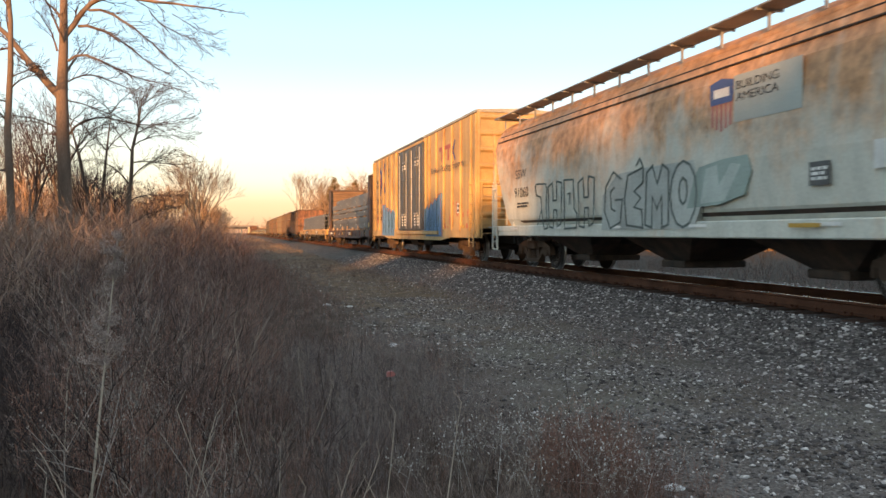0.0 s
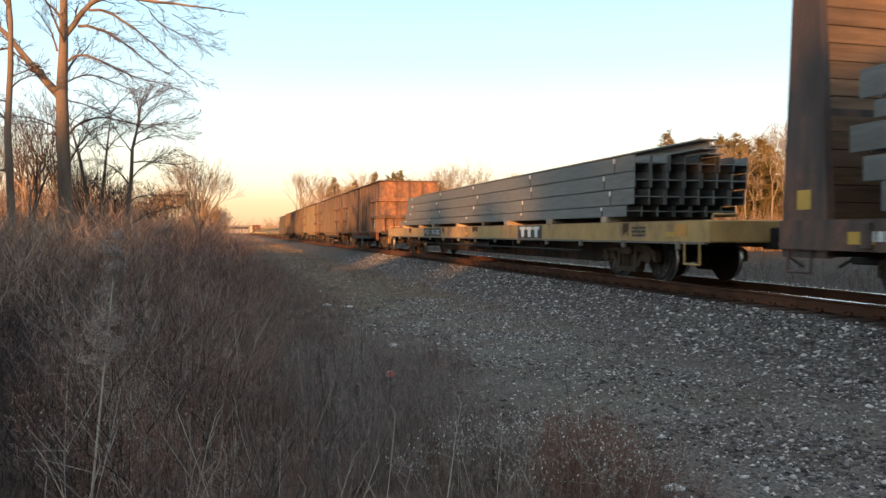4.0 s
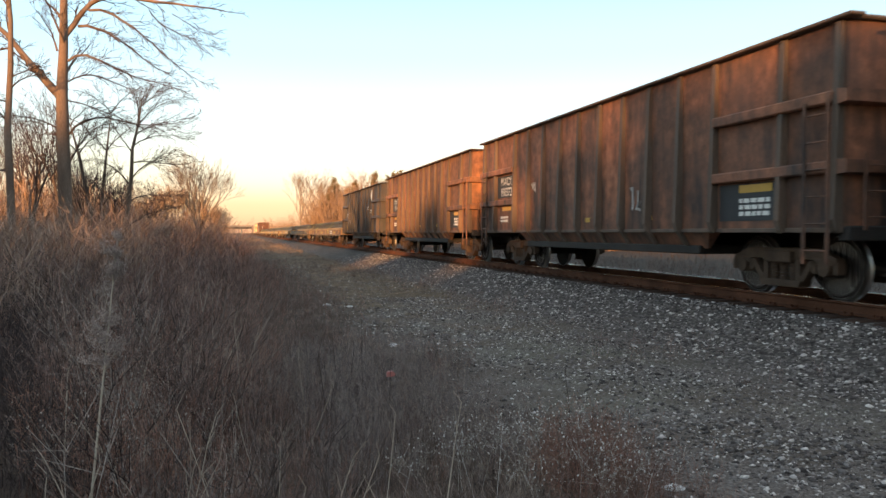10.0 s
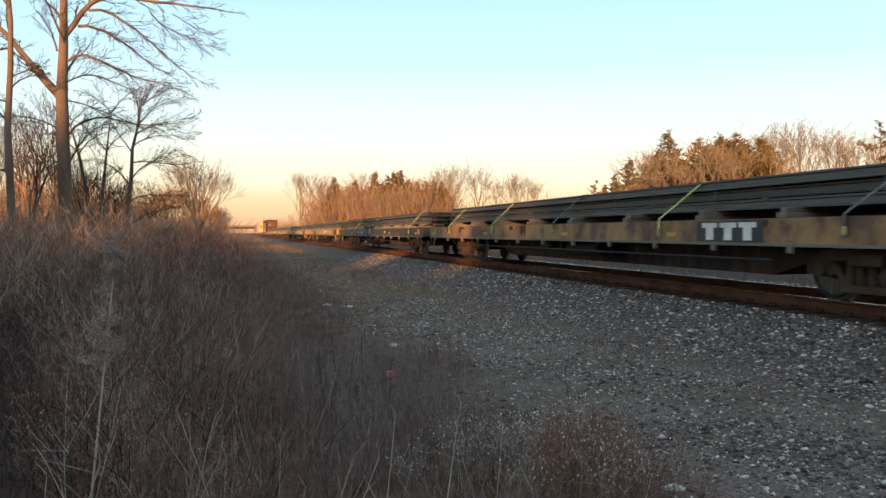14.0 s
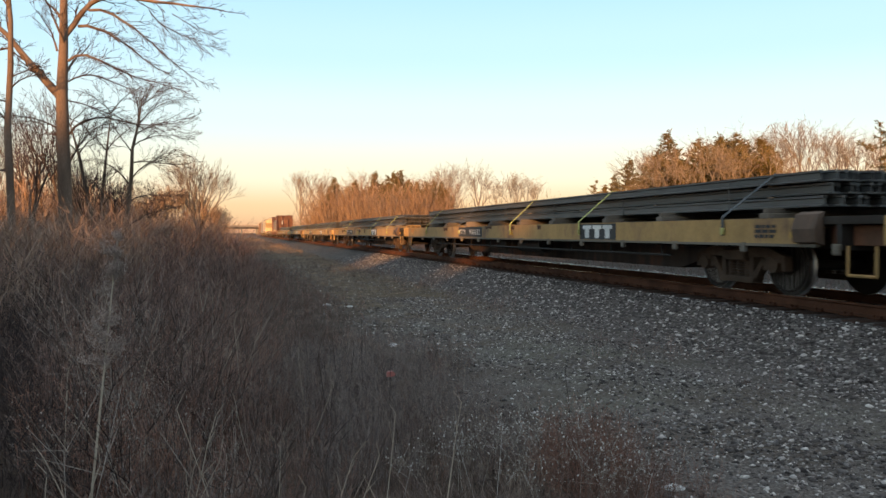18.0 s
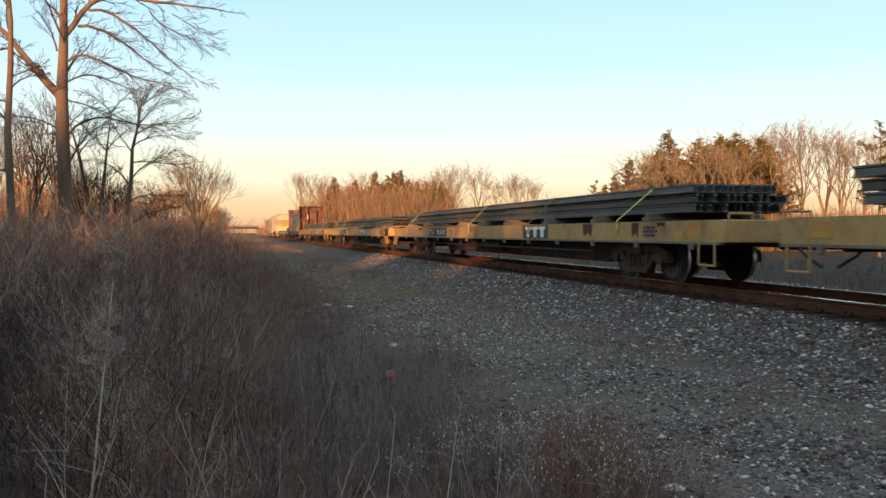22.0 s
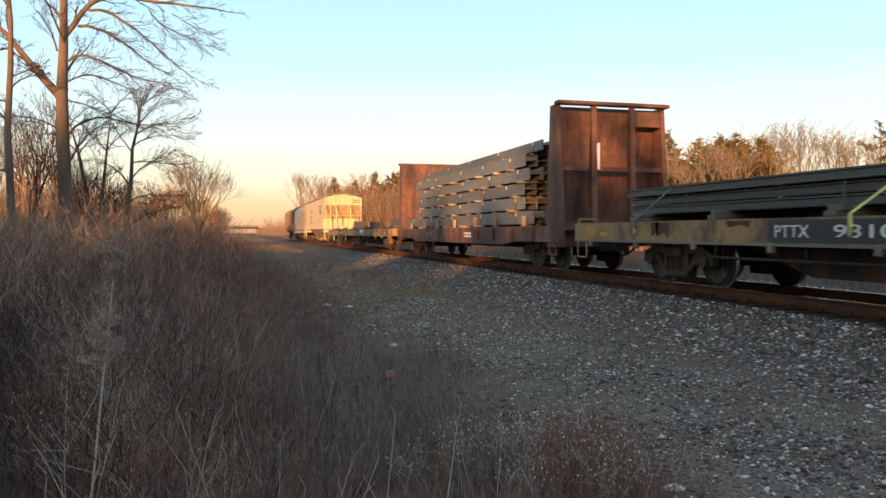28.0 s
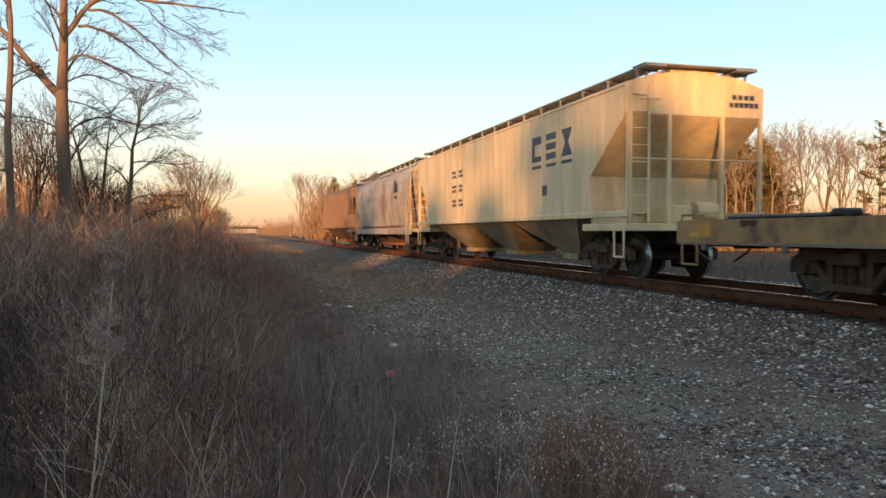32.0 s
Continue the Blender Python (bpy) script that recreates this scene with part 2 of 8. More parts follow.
def ground_material():
    m, n, l, b = nodes_of("gravel_and_dead_grass")
    co = n.new("ShaderNodeTexCoord")
    v = co.outputs["Object"]
    sp = n.new("ShaderNodeSeparateXYZ")
    l.new(v, sp.inputs[0])
    big = noise_node(n, l, v, 0.35, 5)
    mid = noise_node(n, l, v, 2.2, 5, 0.6)
    fine = noise_node(n, l, v, 45, 5, 0.7)
    vo = n.new("ShaderNodeTexVoronoi")
    vo.inputs["Scale"].default_value = 22
    l.new(v, vo.inputs["Vector"])
    stone = ramp_node(n, l, vo.outputs["Color"], [(0.0, (0.058, 0.05, 0.045)), (0.6, (0.146, 0.128, 0.115)), (1.0, (0.31, 0.28, 0.25))])
    gap = ramp_node(n, l, vo.outputs["Distance"], [(0.0, (1, 1, 1)), (0.7, (0.45, 0.45, 0.45))])
    stone = mix_node(n, l, 1.0, stone, gap, 'MULTIPLY')
    road = ramp_node(n, l, fine, [(0.3, (0.055, 0.047, 0.042)), (0.5, (0.118, 0.101, 0.089)), (0.72, (0.27, 0.238, 0.217))])
    moss = ramp_node(n, l, fine, [(0.3, (0.05, 0.06, 0.035)), (0.7, (0.13, 0.135, 0.075))])
    mk = ramp_node(n, l, big, [(0.44, (0, 0, 0)), (0.66, (0.4,) * 3)])
    road = mix_node(n, l, mk, road, moss)
    soil = ramp_node(n, l, fine, [(0.3, (0.05, 0.04, 0.033)), (0.7, (0.14, 0.115, 0.095))])
    blot = noise_node(n, l, v, 0.9, 6, 0.62)
    road = mix_node(n, l, ramp_node(n, l, blot, [(0.45, (0, 0, 0)), (0.6, (0.8,) * 3)]), road, soil)
    # less traffic farther along: dead growth and earth cover the stones
    along = n.new("ShaderNodeMapRange")
    along.inputs[1].default_value, along.inputs[2].default_value = 8.0, 24.0
    l.new(sp.outputs[1], along.inputs[0])
    cover = n.new("ShaderNodeMath")
    cover.operation = 'MULTIPLY_ADD'
    cover.inputs[1].default_value = 0.75
    l.new(along.outputs[0], cover.inputs[0])
    l.new(blot, cover.inputs[2])
    grown = ramp_node(n, l, mid, [(0.35, (0.055, 0.046, 0.033)), (0.55, (0.125, 0.090, 0.056)), (0.7, (0.19, 0.135, 0.088))])
    road = mix_node(n, l, ramp_node(n, l, cover.outputs[0], [(0.6, (0, 0, 0)), (1.05, (0.88,) * 3)]), road, grown)
    dirt = ramp_node(n, l, mid, [(0.3, (0.032, 0.024, 0.020)), (0.7, (0.095, 0.070, 0.054))])

    def edge(a0, a1, amount):
        w = n.new("ShaderNodeMath")
        w.operation = 'MULTIPLY_ADD'
        w.inputs[1].default_value = amount
        l.new(mid, w.inputs[0])
        l.new(sp.outputs[0], w.inputs[2])
        r = n.new("ShaderNodeMapRange")
        r.inputs[1].default_value, r.inputs[2].default_value = a0, a1
        l.new(w.outputs[0], r.inputs[0])
        return r.outputs[0]
    c = mix_node(n, l, edge(2.0, 3.4, 1.2), dirt, road)
    c = mix_node(n, l, edge(5.6, 6.4, 1.2), c, stone)
    rustbed = mix_node(n, l, 0.7, stone, (0.075, 0.042, 0.032))
    c = mix_node(n, l, edge(8.25, 8.4, 0.3), c, rustbed)
    c = mix_node(n, l, edge(10.7, 11.2, 0.5), c, mix_node(n, l, 0.6, stone, (0.045, 0.038, 0.035)))
    c = mix_node(n, l, edge(14.5, 18.0, 1.2), c, ramp_node(n, l, mid, [(0.3, (0.03, 0.026, 0.023)), (0.7, (0.075, 0.062, 0.05))]))
    l.new(c, b.inputs["Base Color"])
    b.inputs["Roughness"].default_value = 0.95
    b.inputs["Specular IOR Level"].default_value = 0.06
    h = n.new("ShaderNodeMath")
    h.operation = 'ADD'
    l.new(fine, h.inputs[0])
    l.new(vo.outputs["Distance"], h.inputs[1])
    bump_node(n, l, b, h.outputs[0], 0.6, 0.03)
    return m


def build_ground():
    xs = np.concatenate([[-1600, -900, -500, -250, -120, -70, -40, -25], np.arange(-18, 18.01, 0.4), [24, 34, 50, 80, 130, 250, 500, 900, 1600]])
    ys = np.concatenate([[-900, -600, -450, -300, -150, -80, -40, -20, -10], np.arange(-5, 45, 0.5), np.arange(45, 120, 2.5), [130, 160, 200, 260, 340, 450, 600, 800, 1100, 1600, 2400]])
    gx, gy = np.meshgrid(xs, ys)
    gz = ground_z(gx, gy)
    v = np.stack([gx, gy, gz], -1).reshape(-1, 3)
    nx, ny = len(xs), len(ys)
    i = (np.arange(ny - 1)[:, None] * nx + np.arange(nx - 1)).ravel()
    tris = np.concatenate([np.stack([i, i + 1, i + nx + 1], 1), np.stack([i, i + nx + 1, i + nx], 1)])
    ob = new("ground", numpy_mesh("ground", v, tris, ground_material(), True))
    tagged(ob, "level trackside ground of gravel, ballast and dead grass", "ground", kind="structure")


build_ground()


def build_track():
    track = thing("railway_track", "single railway track with rusty rails on wooden sleepers", "track", pose(TRACK_X, 0, RAIL_Z), kind="structure")
    # a flat-bottomed rail: foot, web and head
    prof = [(-0.07, -0.185), (0.07, -0.185), (0.07, -0.172), (0.012, -0.15), (0.010, -0.05), (0.036, -0.035), (0.036, -0.006), (-0.036, -0.006), (-0.036, -0.035), (-0.010, -0.05), (-0.012, -0.15), (-0.07, -0.172)]
    for side in (-0.755, 0.755):
        s = Shape().prism([(x + side, z) for x, z in prof], 'y', -470, 900)
        s.slot = 1
        s.prism([(side - 0.03, -0.006), (side + 0.03, -0.006), (side + 0.022, 0.0), (side - 0.022, 0.0)], 'y', -470, 900)
        part("running_rail", s, [RAILRUST, RAILHEAD], track, "rusty steel rail with a polished head")
    tie_mesh = Shape().box(-1.3, 1.3, -0.115, 0.115, -0.36, -0.187, 0.015).mesh("sleeper", TIE)
    plate = Shape()
    for side in (-0.755, 0.755):
        plate.box(side - 0.17, side + 0.17, -0.09, 0.09, -0.187, -0.172, 0.004)
        for dy in (-0.06, 0.06):
            plate.box(side - 0.10, side - 0.07, dy - 0.012, dy + 0.012, -0.172, -0.135)
            plate.box(side + 0.07, side + 0.10, dy - 0.012, dy + 0.012, -0.172, -0.135)
    plate_mesh = plate.mesh("tie_plate", RAILRUST)
    rnd = random.Random(4)
    for i in range(150):
        y = 1.0 + i * 0.52 + rnd.uniform(-0.03, 0.03)
        m = pose(rnd.uniform(-0.05, 0.05), y, rnd.uniform(-0.006, 0.0), 0, 0, rnd.uniform(-1.2, 1.2))
        part("sleeper", tie_mesh, TIE, track, "", m)
        part("tie_plate", plate_mesh, RAILRUST, track, "", pose(0, y, 0))
    far = Shape()
    for i in range(500):
        y = 79.0 + i * 0.52
        far.box(-1.3, 1.3, y - 0.115, y + 0.115, -0.36, -0.187)
    for i in range(900):
        y = 0.48 - i * 0.52
        far.box(-1.3, 1.3, y - 0.115, y + 0.115, -0.36, -0.187)
    tagged(part("sleeper_row", far, TIE, track, "far row of wooden sleepers"), kind="stuff")


build_track()


def island_material(name, stops, rough=0.9, grain=60, bump=0.0, drift=0.0):
    """Pieces of one joined heap, each with its own shade."""
    m, n, l, b = nodes_of(name)
    g = n.new("ShaderNodeNewGeometry")
    c = ramp_node(n, l, g.outputs["Random Per Island"], stops)
    v = vec_node(n, l)
    f = noise_node(n, l, v, grain, 4, 0.65)
    c = mix_node(n, l, 1.0, c, ramp_node(n, l, f, [(0.3, (0.65,) * 3), (0.7, (1.0,) * 3)]), 'MULTIPLY')
    if drift:
        # broad noise in the colour gives dark gaps between plants and paler patches
        big = noise_node(n, l, v, drift, 3, 0.6)
        c = mix_node(n, l, 1.0, c, ramp_node(n, l, big, [(0.36, (0.66, 0.62, 0.63)), (0.5, (0.95, 0.92, 0.90)), (0.64, (1.36, 1.28, 1.20))]), 'MULTIPLY')
    l.new(c, b.inputs["Base Color"])
    b.inputs["Roughness"].default_value = rough
    b.inputs["Specular IOR Level"].default_value = 0.08
    if bump:
        bump_node(n, l, b, f, bump, 0.01)
    return m


def stone_proto(rnd):
    """An angular broken stone of unit size."""
    bm = bmesh.new()
    bmesh.ops.create_icosphere(bm, subdivisions=1, radius=0.5)
    sx, sy, sz = rnd.uniform(0.8, 1.3), rnd.uniform(0.7, 1.1), rnd.uniform(0.45, 0.8)
    v = np.array([(w.co.x * sx * rnd.uniform(0.7, 1.2), w.co.y * sy * rnd.uniform(0.7, 1.2), w.co.z * sz * rnd.uniform(0.7, 1.2) + 0.12) for w in bm.verts])
    t = np.array([[w.index for w in f.verts] for f in bm.faces])
    bm.free()
    return v, t


def chip_proto(rnd):
    """A small flat chip of stone, eight faces."""
    v = np.array([(0.55, 0, 0), (-0.55, 0, 0), (0, 0.42, 0), (0, -0.42, 0), (0, 0, 0.3), (0, 0, -0.2)], float)
    v = v * np.array([[rnd.uniform(0.75, 1.3), rnd.uniform(0.7, 1.25), rnd.uniform(0.7, 1.3)] for _ in range(6)]) + np.array([[rnd.uniform(-0.15, 0.15), rnd.uniform(-0.15, 0.15), 0.1] for _ in range(6)])
    t = np.array([(0, 2, 4), (2, 1, 4), (1, 3, 4), (3, 0, 4), (2, 0, 5), (1, 2, 5), (3, 1, 5), (0, 3, 5)])
    return v, t


def build_stones():
    rnd, rg = random.Random(8), np.random.default_rng(8)
    protos = [stone_proto(rnd) for _ in range(10)]
    chips = [chip_proto(rnd) for _ in range(10)]
    greys = island_material("broken_limestone", [(0.0, (0.045, 0.038, 0.036)), (0.5, (0.128, 0.110, 0.103)), (0.82, (0.27, 0.238, 0.222)), (1.0, (0.66, 0.60, 0.55))], 0.9, 60, 0.3)
    # ballast on the bank and between the sleepers: dense and coarse
    n = 32000
    y = np.where(np.arange(n) < 3000, rg.uniform(-14, 2.5, n), 2.5 + 42 * rg.random(n) ** 1.5)
    x = rg.uniform(5.2, 7.85, n)
    ok = rg.random(n) < smooth_step(x, 5.0, 6.3) + 0.15
    x, y = x[ok], y[ok]
    v, t = scatter(protos, x, y, np.clip(rg.lognormal(-3.2, 0.32, len(x)), 0.018, 0.075), rg, 0.5, -0.006)
    stuff("ballast_stones", v, t, greys, "broken grey limestone ballast beside the rails", "ballast")
    # the far shoulder of the bank
    n = 9000
    y = 2.0 + 50 * rg.random(n) ** 1.4
    x = rg.uniform(10.3, 13.2, n)
    v, t = scatter(chips, x, y, rg.uniform(0.03, 0.075, n), rg, 0.5, -0.004)
    stuff("far_ballast", v, t, greys, "broken grey ballast beyond the rails", "ballast")
    # thin gravel on the service road
    n = 74000
    y = np.where(np.arange(n) < 6000, rg.uniform(-12, 2.5, n), 2.0 + 36 * rg.random(n) ** 2.0)
    x = rg.uniform(1.2, 5.9, n)
    patchy = 0.5 + 0.5 * np.sin(x * 1.9 + 0.6 * np.sin(y * 0.8)) * np.sin(y * 0.7 + x)
    ok = rg.random(n) < (0.35 + 0.65 * patchy) * smooth_step(x, 0.9, 2.4)
    x, y = x[ok], y[ok]
    v, t = scatter(chips, x, y, np.clip(rg.lognormal(-3.86, 0.47, len(x)), 0.010, 0.08), rg, 0.5, -0.004)
    stuff("road_gravel", v, t, greys, "loose pale gravel on the service road", "gravel")
    # a washed stretch of pale stones where the wheels run
    n = 62000
    y = 2.0 + 16 * rg.random(n) ** 1.4
    x = rg.uniform(1.8, 6.2, n)
    ok = rg.random(n) < 0.25 + 0.75 * smooth_step(x, 2.0, 4.0)
    x, y = x[ok], y[ok]
    v, t = scatter(chips, x, y, np.clip(rg.lognormal(-3.8, 0.44, len(x)), 0.010, 0.075), rg, 0.5, -0.004)
    stuff("washed_gravel", v, t, greys, "washed pale gravel close to the track bank", "gravel")
    # single pale stones and scraps that stand out
    white = plain("white_limestone", (0.72, 0.70, 0.67), 0.85, 0, 0.2, 12)
    for px, py, sz, lab, mt in ((2.62, 4.15, 0.17, "flat white stone on the gravel", white), (7.72, 11.9, 0.13, "white stone on the rail bed", white), (1.95, 16.7, 0.26, "white scrap among the weeds", white), (2.35, 16.2, 0.2, "white scrap among the weeds", white), (2.12, 10.4, 0.2, "pale scrap at the gravel's edge", white)):
        v, t = protos[int(px * 10) % 10]
        st = new("pale_stone", numpy_mesh("pale_stone", v * sz * np.array([1, 1, 0.6]), t, mt))
        st.matrix_basis = pose(px, py, float(ground_z(px, py)) - 0.01, 0, 0, py * 40)
        tagged(st, lab, "stone")
    red = plain("red_plastic_scrap", (0.42, 0.13, 0.11), 0.5, 0, 0.2)
    st = new("red_scrap", Shape().prism([(-0.03, 0), (0.035, 0.006), (0.045, 0.03), (0.02, 0.05), (-0.025, 0.042)], 'y', -0.02, 0.02).mesh("red_scrap", red))
    st.matrix_basis = pose(1.3, 6.5, float(ground_z(1.3, 6.5)) + 0.36)
    tagged(st, "small red plastic scrap caught in the weeds", "litter")

# ------------------------------------------------------------------ train: shared running gear
WHEELSETS = {-0.89: [], 0.89: []}
TRAIN = []                     # (thing, distance of its middle along the train)


def wheelset_mesh():
    s = Shape()
    for sd in (-1, 1):
        s.slot = 0
        prof = [(0.62, 0.10), (0.66, 0.12), (0.665, 0.30), (0.645, 0.40), (0.672, 0.40)]
        s.lathe([(sd * 0.64, 0.13), (sd * 0.70, 0.16), (sd * 0.735, 0.30), (sd * 0.70, 0.38), (sd * 0.69, 0.425), (sd * 0.80, 0.425), (sd * 0.825, 0.40), (sd * 0.80, 0.38), (sd * 0.79, 0.16), (sd * 0.83, 0.12)], 28)
        s.slot = 1
        s.lathe([(sd * 0.685, 0.487), (sd * 0.705, 0.49), (sd * 0.722, 0.464), (sd * 0.80, 0.455)], 28)
        s.slot = 0
        s.lathe([(sd * 0.80, 0.4545), (sd * 0.803, 0.44), (sd * 0.80, 0.428)], 28)
        s.lathe([(sd * 0.682, 0.43), (sd * 0.685, 0.4865)], 28)
        s.slot = 0
        s.lathe([(sd * 0.83, 0.075), (sd * 1.03, 0.075)], 10)
        for k in range(3):
            an = 2 * math.pi * k / 3
            s.box(sd * 1.05 - 0.03, sd * 1.05 + 0.03, 0.05 * math.cos(an) - 0.014, 0.05 * math.cos(an) + 0.014, 0.05 * math.sin(an) - 0.014, 0.05 * math.sin(an) + 0.014)
    s.lathe([(-0.66, 0.085), (0.66, 0.085)], 12)
    return s.mesh("wheelset", [WHEEL, TREAD])


def truck_mesh():
    s = Shape()
    for sd in (-1, 1):
        x0, x1 = (sd * 1.0 - 0.07, sd * 1.0 + 0.07)
        top = [(-1.12, 0.60), (-1.12, 0.50), (-0.74, 0.50), (-0.66, 0.58), (0.66, 0.58), (0.74, 0.50), (1.12, 0.50), (1.12, 0.60), (0.75, 0.74), (-0.75, 0.74)]
        s.prism(top, 'x', x0, x1)
        for k in (-1, 1):
            s.prism([(k * 0.72, 0.56), (k * 0.60, 0.56), (k * 0.34, 0.24), (k * 0.42, 0.18)], 'x', x0, x1)
            s.prism([(k * 0.40, 0.60), (k * 0.30, 0.60), (k * 0.30, 0.26), (k * 0.40, 0.26)], 'x', x0, x1)
            s.prism([(k * 1.14, 0.55), (k * 1.14, 0.38), (k * 1.06, 0.38), (k * 1.05, 0.52)], 'x', x0, x1)
            s.prism([(k * 0.73, 0.55), (k * 0.73, 0.38), (k * 0.64, 0.38), (k * 0.66, 0.56)], 'x', x0, x1)
            s.tube((sd * 0.92, k * 0.89, 0.457), (sd * 1.10, k * 0.89, 0.457), 0.115, 12)
            s.box(x0 - 0.01, x1 + 0.01, k * 0.89 - 0.15, k * 0.89 + 0.15, 0.50, 0.60, 0.01)
        s.prism([(-0.42, 0.16), (0.42, 0.16), (0.46, 0.26), (-0.46, 0.26)], 'x', x0 - 0.03, x1 + 0.03)
        for k in (-0.2, 0.0, 0.2):
            for z in range(5):
                s.tube((sd * 1.0, k, 0.265 + z * 0.05), (sd * 1.0, k, 0.307 + z * 0.05), 0.07, 8)
        s.box(sd * 1.0 - 0.16, sd * 1.0 + 0.16, -0.28, 0.28, 0.52, 0.70, 0.02)
        for k in (-1, 1):
            s.box(sd * 0.745 - 0.05, sd * 0.745 + 0.05, k * 0.40 - 0.03, k * 0.40 + 0.03, 0.36, 0.56, 0.01)
    s.box(-1.05, 1.05, -0.20, 0.20, 0.50, 0.74, 0.02)
    s.tube((-0.9, -0.40, 0.42), (0.9, -0.40, 0.42), 0.045, 6)
    s.tube((-0.9, 0.40, 0.42), (0.9, 0.40, 0.42), 0.045, 6)
    s.lathe([(-0.2, 0.0), (0.2, 0.0)], 4)
    return s.mesh("truck", TRUCK)


WHEELSET_MESH, TRUCK_MESH = wheelset_mesh(), truck_mesh()


def coupler_mesh():
    s = Shape()
    s.box(-0.09, 0.09, 0, 0.55, 0.78, 0.96, 0.02)
    s.prism([(-0.17, 0.55), (-0.15, 0.50), (0.12, 0.50), (0.17, 0.60), (0.15, 0.80), (0.05, 0.82), (0.03, 0.66), (-0.10, 0.66)], 'z', 0.74, 1.0)
    s.pipe([(0.25, 0.25, 0.8), (0.28, 0.5, 0.6), (0.22, 0.8, 0.42)], 0.025)
    s.pipe([(-0.2, 0.3, 0.85), (-0.8, 0.32, 0.9), (-1.35, 0.28, 0.95)], 0.018)
    return s.mesh("coupler", STEEL_DARK)


COUPLER_MESH = coupler_mesh()


def running_gear(car, length, inset):
    """Two trucks with their wheelsets, and a coupler at each end."""
    for k in (-1, 1):
        y = k * (length / 2 - inset)
        tr = part("truck", TRUCK_MESH, TRUCK, car, "cast iron two-axle truck", pose(0, y, 0))
        for d in (-0.89, 0.89):
            WHEELSETS[d].append(part("wheelset", WHEELSET_MESH, WHEEL, tr, "steel wheels with polished treads on an axle", pose(0, d, 0.457)))
        part("coupler", COUPLER_MESH, STEEL_DARK, car, "", pose(0, k * (length / 2 - 0.03), 0, 0, 0, 0 if k > 0 else 180))


def ladder(s, x, y0, y1, z0, z1, n, axis='y'):
    """Rungs and stiles, in a plane across x (axis y) or across y (axis x)."""
    for q in (y0, y1):
        if axis == 'y':
            s.box(x - 0.012, x + 0.012, q - 0.025, q + 0.025, z0, z1)
        else:
            s.box(q - 0.025, q + 0.025, x - 0.012, x + 0.012, z0, z1)
    for i in range(n):
        z = z0 + (z1 - z0) * (i + 0.5) / n
        s.tube((x, y0, z) if axis == 'y' else (y0, x, z), (x, y1, z) if axis == 'y' else (y1, x, z), 0.013, 5)


def lettering(text, parent, mat, x, y, z, height, label="", width=None, name="lettering"):
    """Letters on a side that faces -x; (y, z) is the middle of the line."""
    cu = bpy.data.curves.new("lettering", 'FONT')
    cu.body, cu.size, cu.extrude, cu.align_x, cu.align_y = text, 1.0, 0.0, 'CENTER', 'CENTER'
    tmp = bpy.data.objects.new("lettering", cu)
    me = bpy.data.meshes.new_from_object(tmp)
    bpy.data.objects.remove(tmp)
    co = np.zeros(len(me.vertices) * 3, np.float32)
    me.vertices.foreach_get("co", co)
    co = co.reshape(-1, 3)
    lo, hi = co.min(0), co.max(0)
    sc = height / (hi[1] - lo[1])
    sx = sc if width is None else width / (hi[0] - lo[0])
    mid = (lo + hi) / 2
    out_co = np.zeros_like(co)
    out_co[:, 1] = -(co[:, 0] - mid[0]) * sx
    out_co[:, 2] = (co[:, 1] - mid[1]) * sc
    me.vertices.foreach_set("co", out_co.ravel())
    me.materials.clear()
    me.materials.append(mat)
    me.update()
    return part(name, me, mat, parent, label, pose(x - 0.006, y, z))


def bars(parent, mat, x, y, z, w, h, rows, name="stencil", seed=1, label=""):
    """Unreadable stencilled lines as short bars."""
    r = random.Random(seed)
    s = Shape()
    for i in range(rows):
        zz = z + h / 2 - h * (i + 0.5) / rows
        p = -w / 2
        while p < w / 2 - 0.05:
            q = min(w / 2, p + r.uniform(0.06, 0.16))
            s.box(x - 0.007, x - 0.002, y - q, y - p, zz - h / rows * 0.32, zz + h / rows * 0.32)
            p = q + 0.035
    return tagged(part(name, s, mat, parent), label, kind="stuff")


def panel(parent, mat, x, y0, y1, z0, z1, name, label=""):
    return part(name, Shape().box(x - 0.005, x, y0, y1, z0, z1), mat, parent, label)


def strokes(parent, mat, x, lines, r, name, label):
    """Spray-paint strokes: one flat mitred ribbon through each line of (y, z) points."""
    s = Shape()
    for ln in lines:
        pts = [Vector(p) for p in ln]
        rim = []
        for i, p in enumerate(pts):
            d0 = (p - pts[i - 1]).normalized() if i else (pts[1] - p).normalized()
            d1 = (pts[i + 1] - p).normalized() if i + 1 < len(pts) else d0
            d = d0 + d1
            d = d.normalized() if d.length > 0.2 else d0
            nrm = Vector((-d.y, d.x)) * r * min(1.6, 1 / max(0.5, abs(d.dot(d0))))
            end = d0 * r * 0.6 * (1 if i + 1 == len(pts) else -1 if i == 0 else 0)
            rim.append((p + nrm + end, p - nrm + end))
        n = len(rim)
        vs = [(x - e, *q) for e in (0.004, 0.0005) for pair in rim for q in pair]
        fs = [(2 * n, 2 * n + 1, 1, 0), (2 * n - 2, 2 * n - 1, 4 * n - 1, 4 * n - 2)]
        for i in range(n - 1):
            k = 2 * i
            fs += [(k, k + 1, k + 3, k + 2), (2 * n + k + 2, 2 * n + k + 3, 2 * n + k + 1, 2 * n + k), (k + 2, 2 * n + k + 2, 2 * n + k, k), (k + 1, 2 * n + k + 1, 2 * n + k + 3, k + 3)]
        s.add(vs, fs)
    return part(name, s, mat, parent, label)


